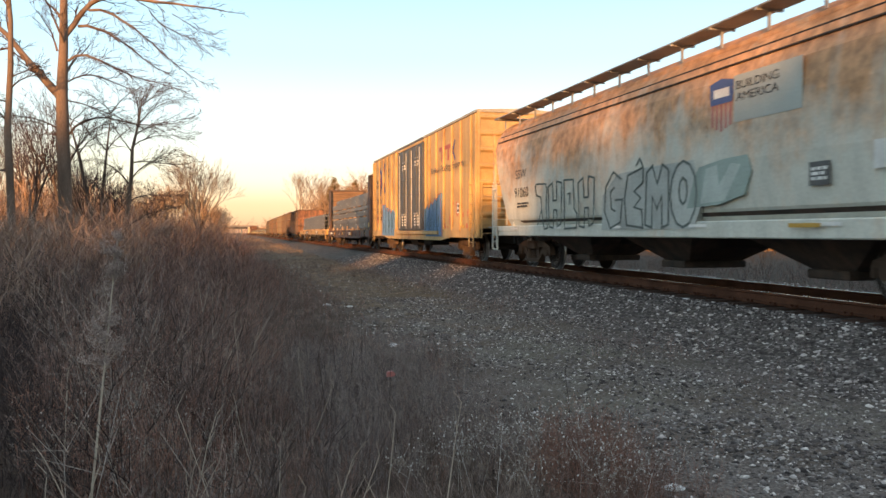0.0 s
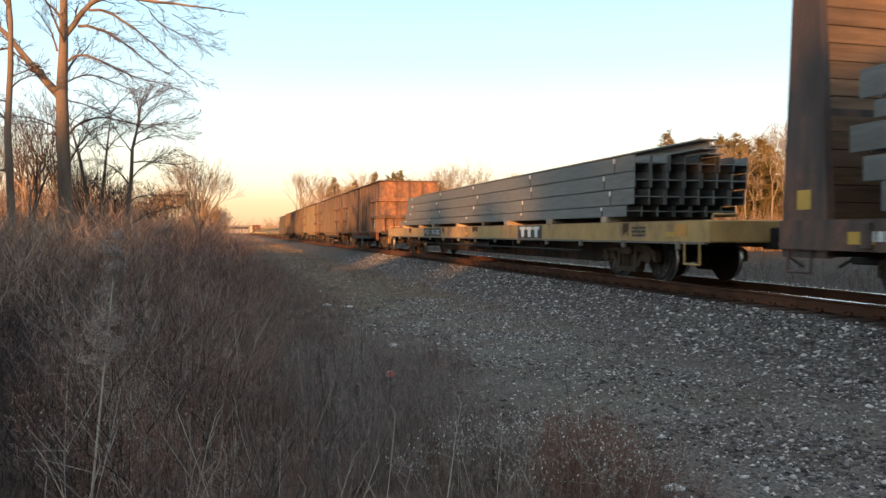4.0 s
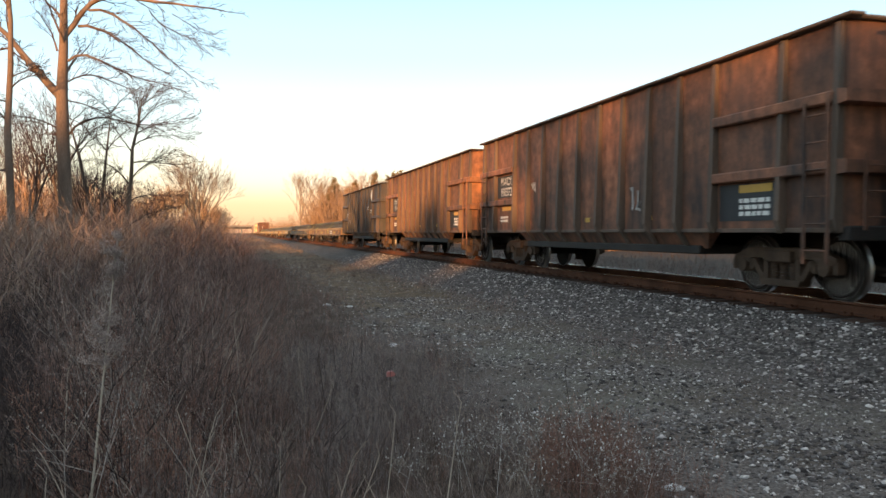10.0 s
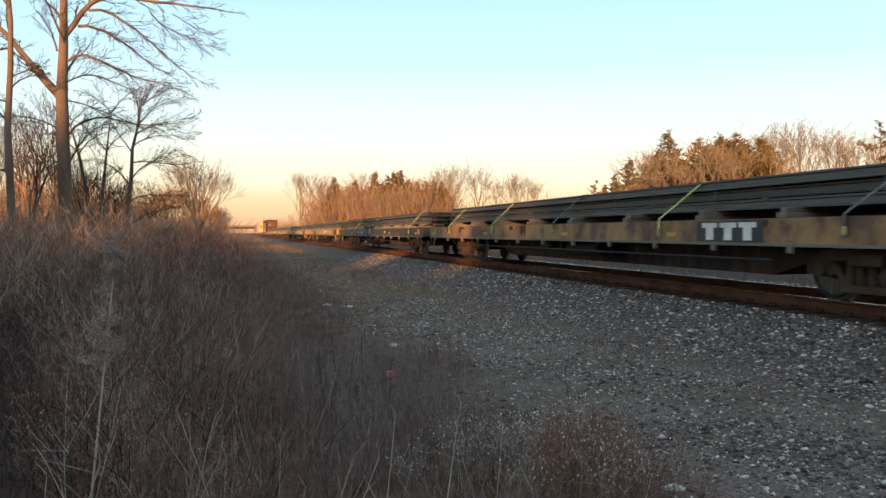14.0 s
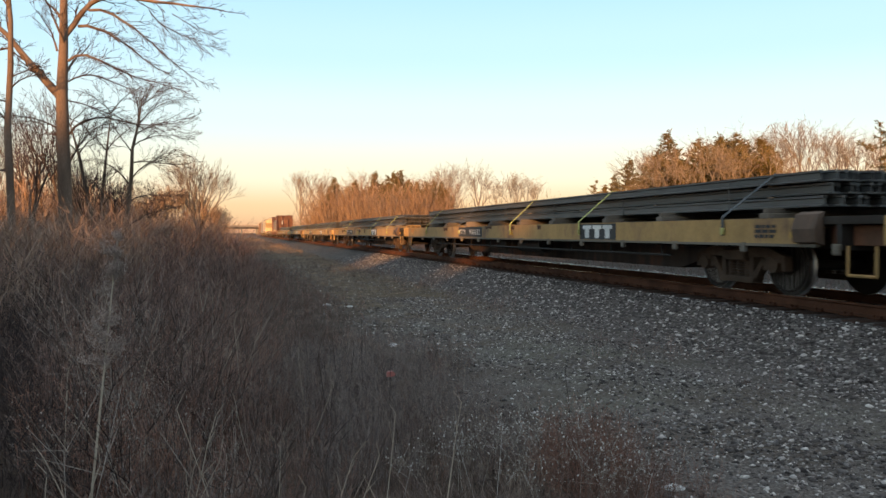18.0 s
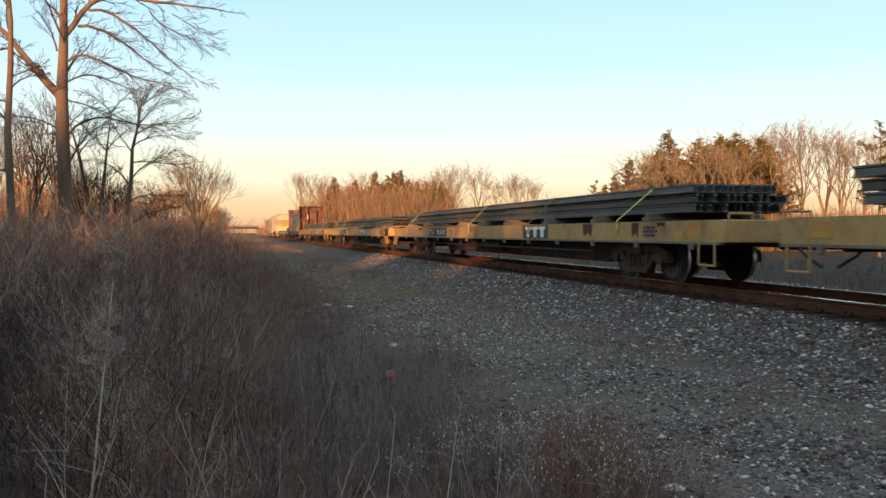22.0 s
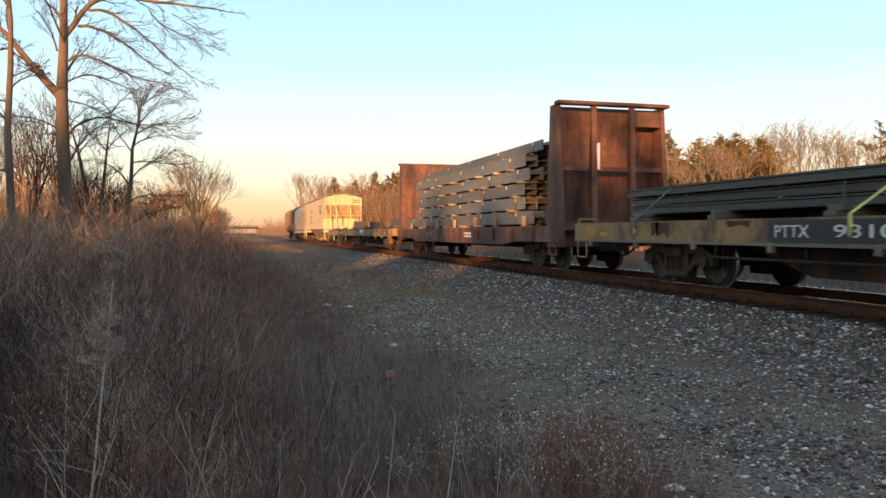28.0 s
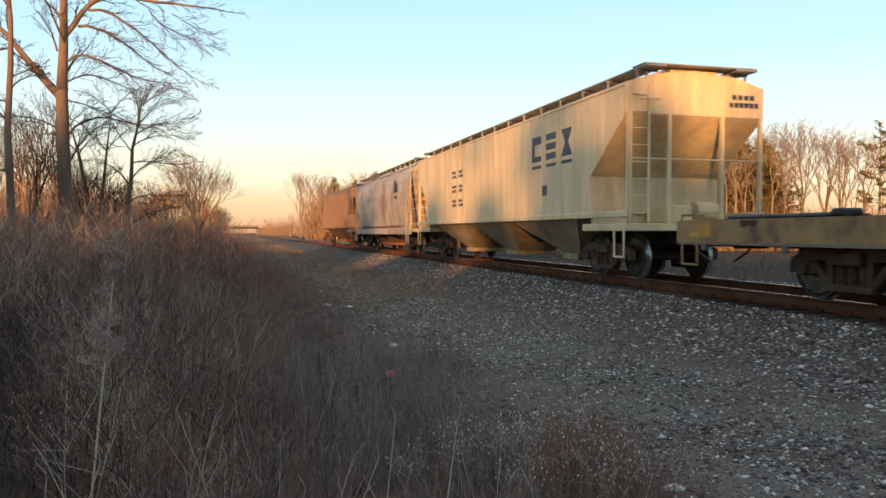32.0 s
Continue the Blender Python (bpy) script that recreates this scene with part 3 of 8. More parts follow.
def register(car, front, rear):
    TRAIN.append((car, (front + rear) / 2))
    return car


# ------------------------------------------------------------------ covered hoppers
def covered_hopper(label, front, rear, skin, lower, eave=3.95, width=3.2, curved=False, ribs=0, seam=False):
    L, w = rear - front, width / 2
    car = register(thing("covered_hopper_car", label, "railway car", group="train cars"), front, rear)
    h = L / 2
    cut = 1.05 if not curved else 0.85
    # side outline: full length at the top, slope sheets cut in at both ends
    prof = [(-h + cut + 0.55, 1.38), (-h + cut + 0.55, 2.2), (-h + 0.12, 3.30), (-h + 0.05, 3.36), (-h + 0.05, eave)]
    outline = prof + [(-a, b) for a, b in reversed(prof)]
    body = Shape()
    if curved:
        cols = [(-w + 0.22, 1.02), (-w + 0.07, 1.35), (-w, 2.1), (-w, 2.9), (-w + 0.05, 3.4), (-w + 0.16, 3.75), (-w + 0.38, eave)]
        inset = [1.35, 1.22, 0.85, 0.45, 0.18, 0.06, 0.02]
        n = len(cols)
        vs = []
        for k, sy in ((-1, -h), (1, h)):
            ends = inset if k > 0 or not seam else [0.9, 2.35, 2.4, 1.5, 0.3, 0.06, 0.02]
            vs += [(x, sy - k * i, z) for (x, z), i in zip(cols, ends)]
            vs += [(-x, sy - k * i, z) for (x, z), i in reversed(list(zip(cols, ends)))]
        m2 = 2 * n
        fs = [tuple(range(m2)), tuple(range(2 * m2 - 1, m2 - 1, -1))] + [(i, m2 + i, m2 + (i + 1) % m2, (i + 1) % m2) for i in range(m2)]
        body.add(vs, fs)
    else:
        body.prism(outline, 'x', -w, w)
    part("body", body, skin, car)
    # arched roof
    rw = w - 0.34 if curved else w + 0.02
    roof = Shape().prism([(-rw, eave - 0.04), (-rw, eave + 0.02), (-w * 0.6, eave + 0.22), (0, eave + 0.32), (w * 0.6, eave + 0.22), (rw, eave + 0.02), (rw, eave - 0.04)], 'y', -h + 0.05, h - 0.05)
    part("roof", roof, skin, car)
    for k in range(4):
        y = -h + L * (k + 0.5) / 4
        part("hatch_cover", Shape().box(-0.55, 0.55, y - L / 8 + 0.12, y + L / 8 - 0.12, eave + 0.28, eave + 0.40, 0.03), skin, car)
    for sd in (-1, 1):
        rise = 0.05 if seam else 0.0
        x = sd * (w - (0.36 if seam else 0.55))
        wk = Shape().box(x - 0.24, x + 0.24, -h - 0.18, h + 0.18, eave + 0.32 + rise, eave + 0.355 + rise, 0.01)
        part("running_board", wk, GALV, car, "grey grating walkway")
        for i in range(15):
            y = -h + 0.2 + (L - 0.4) * i / 14
            br = Shape().box(x - 0.25, x + 0.25, y - 0.02, y + 0.02, eave + 0.285 + rise, eave + 0.32 + rise).box(x - 0.02, x + 0.02, y - 0.02, y + 0.02, eave + 0.05, eave + 0.29 + rise)
            if not seam:
                br.box(sd * (w - 0.34) - 0.02, sd * (w - 0.34) + 0.02, y - 0.02, y + 0.02, eave + 0.06, eave + 0.3)
            part("walkway_bracket", br, GALV, car)
    # side sill, end platforms, posts and end ladders
    sill = Shape()
    for sd in (-1, 1):
        if curved:
            sill.box(sd * (w - 0.075) - 0.06, sd * (w - 0.075) + 0.06, -h, h, 0.88, 1.16, 0.02)
        else:
            sill.box(sd * w - 0.04, sd * w + 0.04, -h, h, 1.28, 1.41, 0.015)
    part("side_sill", sill, skin, car)
    for k in (-1, 1):
        post = Shape()
        ys = k * (h - 0.06)
        for x in (-w + 0.07, -w / 2.6, w / 2.6, w - 0.07):
            post.box(x - 0.035, x + 0.035, ys - 0.04, ys + 0.04, 1.15, 3.4)
        post.tube((-w, ys, 2.46), (w, ys, 2.46), 0.018)
        part("end_post", post, skin, car)
        plat = Shape().box(-w, w, min(ys, k * (h - 2.0)), max(ys, k * (h - 2.0)), 1.0, 1.16, 0.02)
        part("end_platform", plat, skin, car)
        wall = k * (h - cut - 0.62)
        part("bay_wall", Shape().box(-w + 0.1, w - 0.1, min(wall, wall - k * 0.1), max(wall, wall - k * 0.1), 1.16, 2.25), skin, car)
        lad = Shape()
        ladder(lad, k * (h + 0.02), -w + 0.08, -w + 0.48, 1.2, eave - 0.05, 8, 'x')
        part("end_ladder", lad, skin, car)
        if curved:
            lad = Shape()
            ladder(lad, -w - 0.03, k * (h - 0.12) - 0.02, k * (h - 0.52) + 0.02, 0.55, 2.4, 6)
            part("side_ladder", lad, skin, car)
        for sd in (-1, 1):
            part("grab_rail", Shape().pipe([(sd * (w - 0.7), k * (h + 0.02), eave - 0.3), (sd * (w - 0.7), k * (h + 0.07), eave - 0.3), (sd * (w - 0.3), k * (h + 0.07), eave - 0.3), (sd * (w - 0.3), k * (h + 0.02), eave - 0.3)], 0.014), skin, car)
        step = Shape().pipe([(-w, k * (h - 0.1), 1.1), (-w, k * (h - 0.1), 0.48), (-w, k * (h - 0.5), 0.48), (-w, k * (h - 0.5), 1.1)], 0.022)
        part("stirrup_step", step, skin, car)
        part("end_walkway", Shape().box(-w + 0.3, w - 0.3, min(k * (h - 0.35), k * (h + 0.16)), max(k * (h - 0.35), k * (h + 0.16)), eave + 0.362, eave + 0.39, 0.008), GALV, car, "grey grating platform over the end")
        chute = Shape().box(-0.25, 0.25, k * (h - 1.0) - 0.5, k * (h - 1.0) + 0.5, 1.16, 1.55, 0.04)
        chute.tube((0.45, k * (h - 0.8), 1.45), (0.95, k * (h - 0.8), 1.45), 0.2, 10)
        part("brake_cylinder", chute, skin, car)
    # discharge bays
    bays = 3
    span = L - 2 * (cut + 0.6) - 1.5
    for i in range(bays):
        y = -span / 2 + span * (i + 0.5) / bays
        q = span / bays / 2
        s = Shape()
        n0 = [(-w + 0.05, y - q, 1.3), (w - 0.05, y - q, 1.3), (w - 0.05, y + q, 1.3), (-w + 0.05, y + q, 1.3)]
        n1 = [(-0.55, y - 0.35, 0.38), (0.55, y - 0.35, 0.38), (0.55, y + 0.35, 0.38), (-0.55, y + 0.35, 0.38)]
        s.add(n0 + n1, [(0, 1, 2, 3), (7, 6, 5, 4), (0, 4, 5, 1), (1, 5, 6, 2), (2, 6, 7, 3), (3, 7, 4, 0)])
        s.box(-0.7, 0.7, y - 0.42, y + 0.42, 0.28, 0.42, 0.02)
        part("discharge_chute", s, lower, car, "grimy funnel-shaped discharge chute")
    if ribs:
        for i in range(ribs):
            y = -h + 1.9 + (L - 3.8) * i / (ribs - 1)
            rb = Shape().box(-w - 0.07, -w + 0.01, y - 0.05, y + 0.05, 1.35, eave - 0.03, 0.02)
            part("side_rib", rb, skin, car)
    part("centre_sill", Shape().box(-0.22, 0.22, -h + 0.2, h - 0.2, 0.7, 1.02, 0.02), STEEL_DARK, car)
    running_gear(car, L, 1.95)
    return car, w, h, eave


RUST_A = (0.23, 0.085, 0.035)
RUST_B = (0.17, 0.062, 0.03)


def hopper_one():
    skin = rusty("rust_stained_grey_hopper_paint", (0.60, 0.60, 0.52), (0.44, 0.235, 0.11), 0.44, 0.66, 0.65, 2.3, 0.22, 0.25, (1.7, 3.5))
    low = rusty("grimy_chute_paint", (0.05, 0.04, 0.034), (0.08, 0.05, 0.035), 0.4, 0.6, 0.85, 3.1)
    car, w, h, eave = covered_hopper("grey covered hopper car streaked with rust and graffiti", 5.3, 22.04, skin, low, 4.0, 3.24, True, seam=True)
    x = -w
    for z, q in ((3.62, 0.105), (3.78, 0.19)):
        part("weld_seam", Shape().box(x + q - 0.02, x + q + 0.03, -h + 0.3, h - 0.3, z - 0.012, z + 0.012), STEEL_DARK, car)
    # reporting marks near the far end
    y0 = h - 2.4
    lettering("SSW", car, BLACKP, x - 0.005, y0, 2.56, 0.24, "black stencilled letters", 0.8)
    lettering("91060", car, BLACKP, x - 0.005, y0 - 0.05, 2.06, 0.27, "black stencilled number", 1.0)
    bars(car, BLACKP, x + 0.012, y0 - 0.1, 1.72, 0.8, 0.16, 2, seed=5)
    # slogan on its pale patch, and a shield
    pale = plain("pale_repaint_patch", (0.35, 0.37, 0.335), 0.6, 0, 0.12)
    panel(car, pale, x - 0.002, -h + 3.72, -h + 5.2, 2.68, 3.4, "repaint_patch", "pale grey repainted patch")
    lettering("BUILDING", car, BLACKP, x - 0.008, -h + 4.66, 3.24, 0.13, "", 0.95)
    lettering("AMERICA", car, BLACKP, x - 0.008, -h + 4.66, 3.06, 0.13, "", 0.95)
    blue = plain("shield_blue", (0.06, 0.09, 0.22), 0.6, 0, 0.2)
    red = plain("shield_red", (0.42, 0.16, 0.13), 0.6, 0, 0.2)
    thing_shield(car, blue, red, x - 0.003, -h + 5.52, 3.0)
    grey = plain("faded_white_graffiti", (0.42, 0.47, 0.43), 0.7, 0, 0.25, 4)
    teal = plain("faded_teal_graffiti", (0.30, 0.37, 0.33), 0.7, 0, 0.25, 4)
    ink = plain("dark_graffiti_line", (0.09, 0.11, 0.10), 0.7, 0, 0.3)
    # hollow bubble letters in dark outline, pale below
    def word(y, z, step, glyphs, name):
        """Letters drawn by strokes on a unit square, running towards the leading end."""
        for i, g in enumerate(glyphs):
            ln = [[(y - (i + q) * step, z + r * 1.15) for q, r in st] for st in g]
            strokes(car, ink, x - 0.004, ln, 0.022, name, "dark outlined graffiti letter")
    seven = [[(0.0, 0.95), (0.15, 1.0), (0.8, 0.98), (0.9, 0.85), (0.85, 0.5), (0.95, 0.02), (0.7, 0.0), (0.5, 0.45), (0.45, 0.7), (0.1, 0.75), (0.0, 0.95)], [(0.2, 0.1), (0.5, 0.4)]]
    aitch = [[(0.0, 0.9), (0.3, 0.98), (0.35, 0.6), (0.6, 0.6), (0.6, 1.0), (0.95, 0.95), (0.9, 0.1), (0.65, 0.05), (0.62, 0.4), (0.4, 0.4), (0.38, 0.02), (0.08, 0.05), (0.0, 0.9)]]
    ell = [[(0.1, 1.0), (0.7, 0.98), (0.75, 0.4), (0.95, 0.3), (0.9, 0.02), (0.15, 0.0), (0.1, 1.0)], [(0.35, 0.7), (0.5, 0.72), (0.45, 0.5)]]
    gee = [[(0.9, 0.85), (0.5, 1.0), (0.1, 0.75), (0.05, 0.3), (0.35, 0.0), (0.85, 0.1), (0.95, 0.5), (0.6, 0.5)], [(0.6, 0.3), (0.4, 0.35), (0.35, 0.65), (0.55, 0.72)]]
    eee = [[(0.9, 1.0), (0.2, 0.9), (0.05, 0.5), (0.15, 0.05), (0.9, 0.0), (0.85, 0.3), (0.5, 0.35), (0.8, 0.5), (0.5, 0.62), (0.9, 0.75), (0.9, 1.0)], [(0.6, 1.05), (0.75, 1.15), (0.9, 1.0)]]
    emm = [[(0.0, 0.05), (0.05, 0.9), (0.3, 1.0), (0.5, 0.7), (0.7, 1.0), (0.95, 0.9), (0.95, 0.05), (0.7, 0.0), (0.68, 0.5), (0.5, 0.3), (0.3, 0.5), (0.28, 0.0), (0.0, 0.05)]]
    ooo = [[(0.5 + 0.48 * math.cos(k * 0.5236), 0.5 + 0.5 * math.sin(k * 0.5236)) for k in range(13)], [(0.5 + 0.15 * math.cos(k * 0.785), 0.55 + 0.2 * math.sin(k * 0.785)) for k in range(9)]]
    part("graffiti_fill", Shape().prism([(1.25, 1.03), (1.2, 1.75), (0.6, 2.15), (-0.6, 2.2), (-2.1, 2.2), (-2.3, 1.4), (-2.1, 1.03)], 'x', x - 0.0008, x + 0.1), plain("thin_pale_graffiti", (0.38, 0.40, 0.37), 0.7, 0, 0.3, 3), car, "thin pale graffiti fill")
    word(4.95, 1.06, 0.85, [seven, aitch, ell, aitch], "graffiti_outline")
    word(1.15, 1.06, 0.84, [gee, eee, emm, ooo], "graffiti_outline")
    tl = Shape().prism([(-1.9, 1.38), (-2.12, 1.9), (-2.25, 2.06), (-2.9, 2.14), (-3.5, 2.16), (-3.6, 1.9), (-3.42, 1.55), (-2.8, 1.42)], 'x', x - 0.006, x + 0.05)
    part("graffiti_shade", tl, teal, car, "teal graffiti shading")
    wl2 = Shape().prism([(-2.3, 1.45), (-2.45, 2.02), (-2.75, 2.06), (-2.8, 1.72), (-3.1, 2.06), (-3.35, 2.02), (-2.95, 1.48)], 'x', x - 0.008, x + 0.05)
    part("graffiti_highlight", wl2, grey, car, "pale graffiti letter")
    panel(car, plain("grey_placard", (0.09, 0.09, 0.088), 0.6), x + 0.0, -h + 3.2, -h + 3.58, 1.6, 1.92, "placard", "dark placard")
    bars(car, WHITE, x - 0.006, -h + 3.39, 1.76, 0.28, 0.2, 3, seed=31)
    panel(car, WHITE, x + 0.0, -h + 2.1, -h + 2.5, 1.75, 2.1, "label_panel", "white label panel")
    bars(car, BLACKP, x - 0.0, -h + 1.85, 1.95, 0.5, 0.5, 5, seed=8)
    panel(car, YELLOW_REF, x - 0.06, -h + 3.3, -h + 3.9, 1.04, 1.1, "reflector", "yellow reflective strip")
    for i in range(5):
        yy = -h + 3 + i * 2.9
        panel(car, WHITE, x - 0.0, yy, yy + 0.5, 1.06, 1.11, "reflector", "pale reflective strip")


def thing_shield(car, blue, red, x, y, z):
    part("shield_top", Shape().prism([(y + 0.28, z + 0.02), (y + 0.3, z + 0.36), (y, z + 0.42), (y - 0.3, z + 0.36), (y - 0.28, z + 0.02)], 'x', x - 0.004, x), blue, car, "faded blue emblem top")
    st = Shape()
    for i in range(5):
        a0 = y + 0.26 - i * 0.115
        st.box(x - 0.004, x, a0 - 0.058, a0, z - 0.42 + abs(i - 2) * 0.04, z + 0.02)
    part("shield_stripes", st, red, car, "faded red emblem stripes")
    wb = Shape().box(x - 0.007, x - 0.003, y - 0.2, y + 0.2, z + 0.12, z + 0.26)
    return part("shield_band", wb, WHITE, car, "white emblem band")


def hopper_rear_group():
    skin = rusty("cream_hopper_paint", (0.68, 0.53, 0.32), (0.28, 0.15, 0.07), 0.58, 0.78, 0.55, 5.2, 0.15, 0.3)
    low = rusty("grimy_cream_chute", (0.48, 0.38, 0.24), (0.16, 0.09, 0.05), 0.50, 0.66, 0.75, 6.1)
    car, w, h, eave = covered_hopper("cream covered hopper car with dark block lettering", 433.3, 451.2, skin, low, 3.95, 3.2)
    x = -w
    navy = plain("navy_marking", (0.05, 0.065, 0.09), 0.6, 0, 0.25)
    # maker's mark as three plain stacked blocks
    for i in range(3):
        y = -h + 4.68 - i * 0.92
        s = Shape()
        if i == 0:
            s.box(x - 0.006, x, y - 0.3, y + 0.3, 3.22, 3.42).box(x - 0.006, x, y - 0.3, y + 0.3, 2.78, 2.92).box(x - 0.006, x, y + 0.12, y + 0.3, 2.92, 3.22)
        elif i == 1:
            s.box(x - 0.006, x, y - 0.3, y + 0.3, 3.26, 3.42).box(x - 0.006, x, y - 0.3, y + 0.3, 3.02, 3.18).box(x - 0.006, x, y - 0.3, y + 0.3, 2.78, 2.94)
        else:
            s.prism([(y + 0.3, 3.42), (y - 0.3, 3.42), (y - 0.08, 3.1), (y - 0.3, 2.78), (y + 0.3, 2.78), (y + 0.08, 3.1)], 'x', x - 0.006, x)
        s.box(x - 0.006, x, y - 0.3, y + 0.3, 2.6, 2.68)
        part("block_mark", s, navy, car, "dark blue plain block mark")
    panel(car, navy, x, -h + 4.0, -h + 4.3, 1.9, 2.15, "placard", "dark placard")
    for i, (yy, zz) in enumerate(((11.5, 3.0), (12.3, 3.0), (11.5, 2.5), (12.3, 2.5), (11.5, 2.0), (12.3, 2.0))):
        bars(car, navy, x, -h + yy, zz, 0.5, 0.3, 2, seed=i)
    # number over the end door
    s = Shape()
    for i in range(4):
        s.box(0.85 + i * 0.14, 0.95 + i * 0.14, -h + 0.035, -h + 0.045, 3.72, 3.82)
    for i in range(6):
        s.box(0.78 + i * 0.12, 0.87 + i * 0.12, -h + 0.035, -h + 0.045, 3.56, 3.66)
    part("end_number", s, navy, car)
    skin = rusty("stained_grey_hopper", (0.44, 0.39, 0.34), (0.19, 0.10, 0.06), 0.46, 0.62, 0.6, 8.4, 0.12, 0.45)
    low2 = rusty("rusty_chute_paint", (0.14, 0.1, 0.08), RUST_B, 0.4, 0.6, 0.8, 4.4)
    car, w, h, eave = covered_hopper("streaked grey covered hopper car with a dark emblem", 452.9, 468.5, skin, low2, 3.95, 3.2, True)
    panel(car, BLACKP, -w, -h + 2.6, -h + 3.2, 2.6, 2.75, "emblem_bar", "dark emblem bar")
    part("emblem", Shape().prism([(-h + 2.4, 2.9), (-h + 2.7, 3.5), (-h + 2.9, 3.1), (-h + 3.15, 3.55), (-h + 3.4, 2.9)], 'x', -w - 0.01, -w), BLACKP, car, "dark plain emblem")
    skin = rusty("brown_hopper_paint", (0.24, 0.17, 0.135), (0.16, 0.085, 0.05), 0.4, 0.65, 0.7, 9.9, 0.15, 0.4)
    covered_hopper("brown ribbed covered hopper car", 470.3, 487.6, skin, low2, 3.85, 3.2, False, 18)


# ------------------------------------------------------------------ box car
def box_car():
    front, rear = 23.79, 42.66
    L, h, w = rear - front, (rear - front) / 2, 1.53
    top, bot = 4.98, 0.80
    car = register(thing("box_car", "yellow steel box car with black double doors and blue graffiti", "railway car", group="train cars"), front, rear)
    skin = rusty("faded_yellow_box_car_paint", (0.57, 0.375, 0.15), (0.27, 0.14, 0.055), 0.47, 0.68, 0.65, 1.1, 0.07, 0.4)
    black = rusty("black_door_paint", (0.075, 0.082, 0.09), (0.12, 0.07, 0.045), 0.52, 0.75, 0.6, 3.3)
    part("body", Shape().box(-w, w, -h, h, bot + 0.3, top - 0.1, 0.02), skin, car)
    part("roof", Shape().prism([(-w - 0.03, top - 0.1), (-w - 0.03, top - 0.02), (0, top + 0.06), (w + 0.03, top - 0.02), (w + 0.03, top - 0.1)], 'y', -h - 0.03, h + 0.03), plain("dull_galvanised_roof", (0.42, 0.38, 0.30), 0.6, 0.3), car, "dull roof sheet")
    for sd in (-1, 1):
        part("side_sill", Shape().prism([(-h, bot + 0.32), (-h, bot), (-h + 3.0, bot), (-h + 4.4, bot - 0.12), (h - 4.4, bot - 0.12), (h - 3.0, bot), (h, bot), (h, bot + 0.32)], 'x', sd * w - 0.05, sd * w + 0.05), skin, car)
    posts = [-h + 0.06, -h + 0.62, -h + 1.8, -h + 2.9, -h + 4.0, -h + 5.1, -h + 6.2, -2.65]
    for y in posts + [-p for p in posts]:
        part("side_post", Shape().box(-w - 0.07, -w + 0.01, y - 0.06, y + 0.06, bot + 0.2, top - 0.14, 0.025), skin, car)
    part("door_sill", Shape().box(-w - 0.12, -w, -4.8, 2.7, bot + 0.1, bot + 0.24, 0.01), skin, car)
    part("door_track", Shape().box(-w - 0.10, -w, -2.6, 2.6, top - 0.28, top - 0.16, 0.01), skin, car)
    for k in (0, 1):
        y0, y1 = (-2.55, -0.08) if k == 0 else (-0.02, 2.35)
        door = part("sliding_door", Shape().box(-w - 0.09, -w + 0.01, y0, y1, bot + 0.26, top - 0.28, 0.015), black, car, "black steel plug door")
        fr = Shape()
        for j in range(6):
            z = bot + 0.35 + j * 0.74
            fr.box(-w - 0.12, -w - 0.08, y0 + 0.05, y1 - 0.05, z - 0.035, z + 0.035)
        for q in (y0 + 0.08, (y0 + y1) / 2, y1 - 0.08):
            fr.box(-w - 0.13, -w - 0.085, q - 0.045, q + 0.045, bot + 0.3, top - 0.34)
        part("door_frame", fr, black, door)
        lk = Shape()
        for q in (y0 + 0.5, y1 - 0.5):
            lk.tube((-w - 0.15, q, bot + 0.35), (-w - 0.15, q, top - 0.45), 0.02)
        lk.box(-w - 0.17, -w - 0.12, (y0 + y1) / 2 - 0.3, (y0 + y1) / 2 + 0.3, 1.75, 1.82)
        part("lock_bar", lk, GALV, door, "grey lock bars")
        bars(door, WHITE, -w - 0.095, (y0 + y1) / 2, 4.0, 0.7, 0.4, 3, seed=3 + k)
        bars(door, WHITE, -w - 0.095, (y0 + y1) / 2, 1.5, 0.9, 0.5, 4, seed=13 + k)
    for k in (-1, 1):
        e = Shape()
        for i in range(7):
            z = bot + 0.75 + i * 0.53
            e.prism([(k * h, z - 0.1), (k * (h + 0.07), z - 0.03), (k * (h + 0.07), z + 0.03), (k * h, z + 0.1)], 'x', -w + 0.08, w - 0.08)
        part("end_corrugation", e, skin, car)
        part("end_post", Shape().box(-w - 0.01, -w + 0.1, k * h - 0.06, k * h + 0.06, bot, top - 0.1, 0.02), skin, car)
        part("end_post", Shape().box(w - 0.1, w + 0.01, k * h - 0.06, k * h + 0.06, bot, top - 0.1, 0.02), skin, car)
        lad = Shape()
        ladder(lad, -w - 0.09, k * (h - 0.15), k * (h - 0.6), bot - 0.3, 2.7, 7)
        part("side_ladder", lad, skin, car)
        lad = Shape()
        ladder(lad, k * (h + 0.12), -w + 0.12, -w + 0.55, bot, 2.6, 6, 'x')
        part("end_ladder", lad, skin, car)
        part("cross_walk", Shape().box(-1.2, 1.2, k * (h + 0.3) - 0.15, k * (h + 0.3) + 0.15, 1.12, 1.16), GALV, car)
    # graffiti: blue fills at both door sides
    blue = plain("blue_spray_paint", (0.13, 0.26, 0.45), 0.6, 0, 0.45, 3, 0.1)
    blue2 = plain("pale_blue_spray_paint", (0.16, 0.30, 0.52), 0.6, 0, 0.35, 4)
    green = plain("dark_green_spray_paint", (0.03, 0.10, 0.11), 0.6, 0, 0.35, 4)
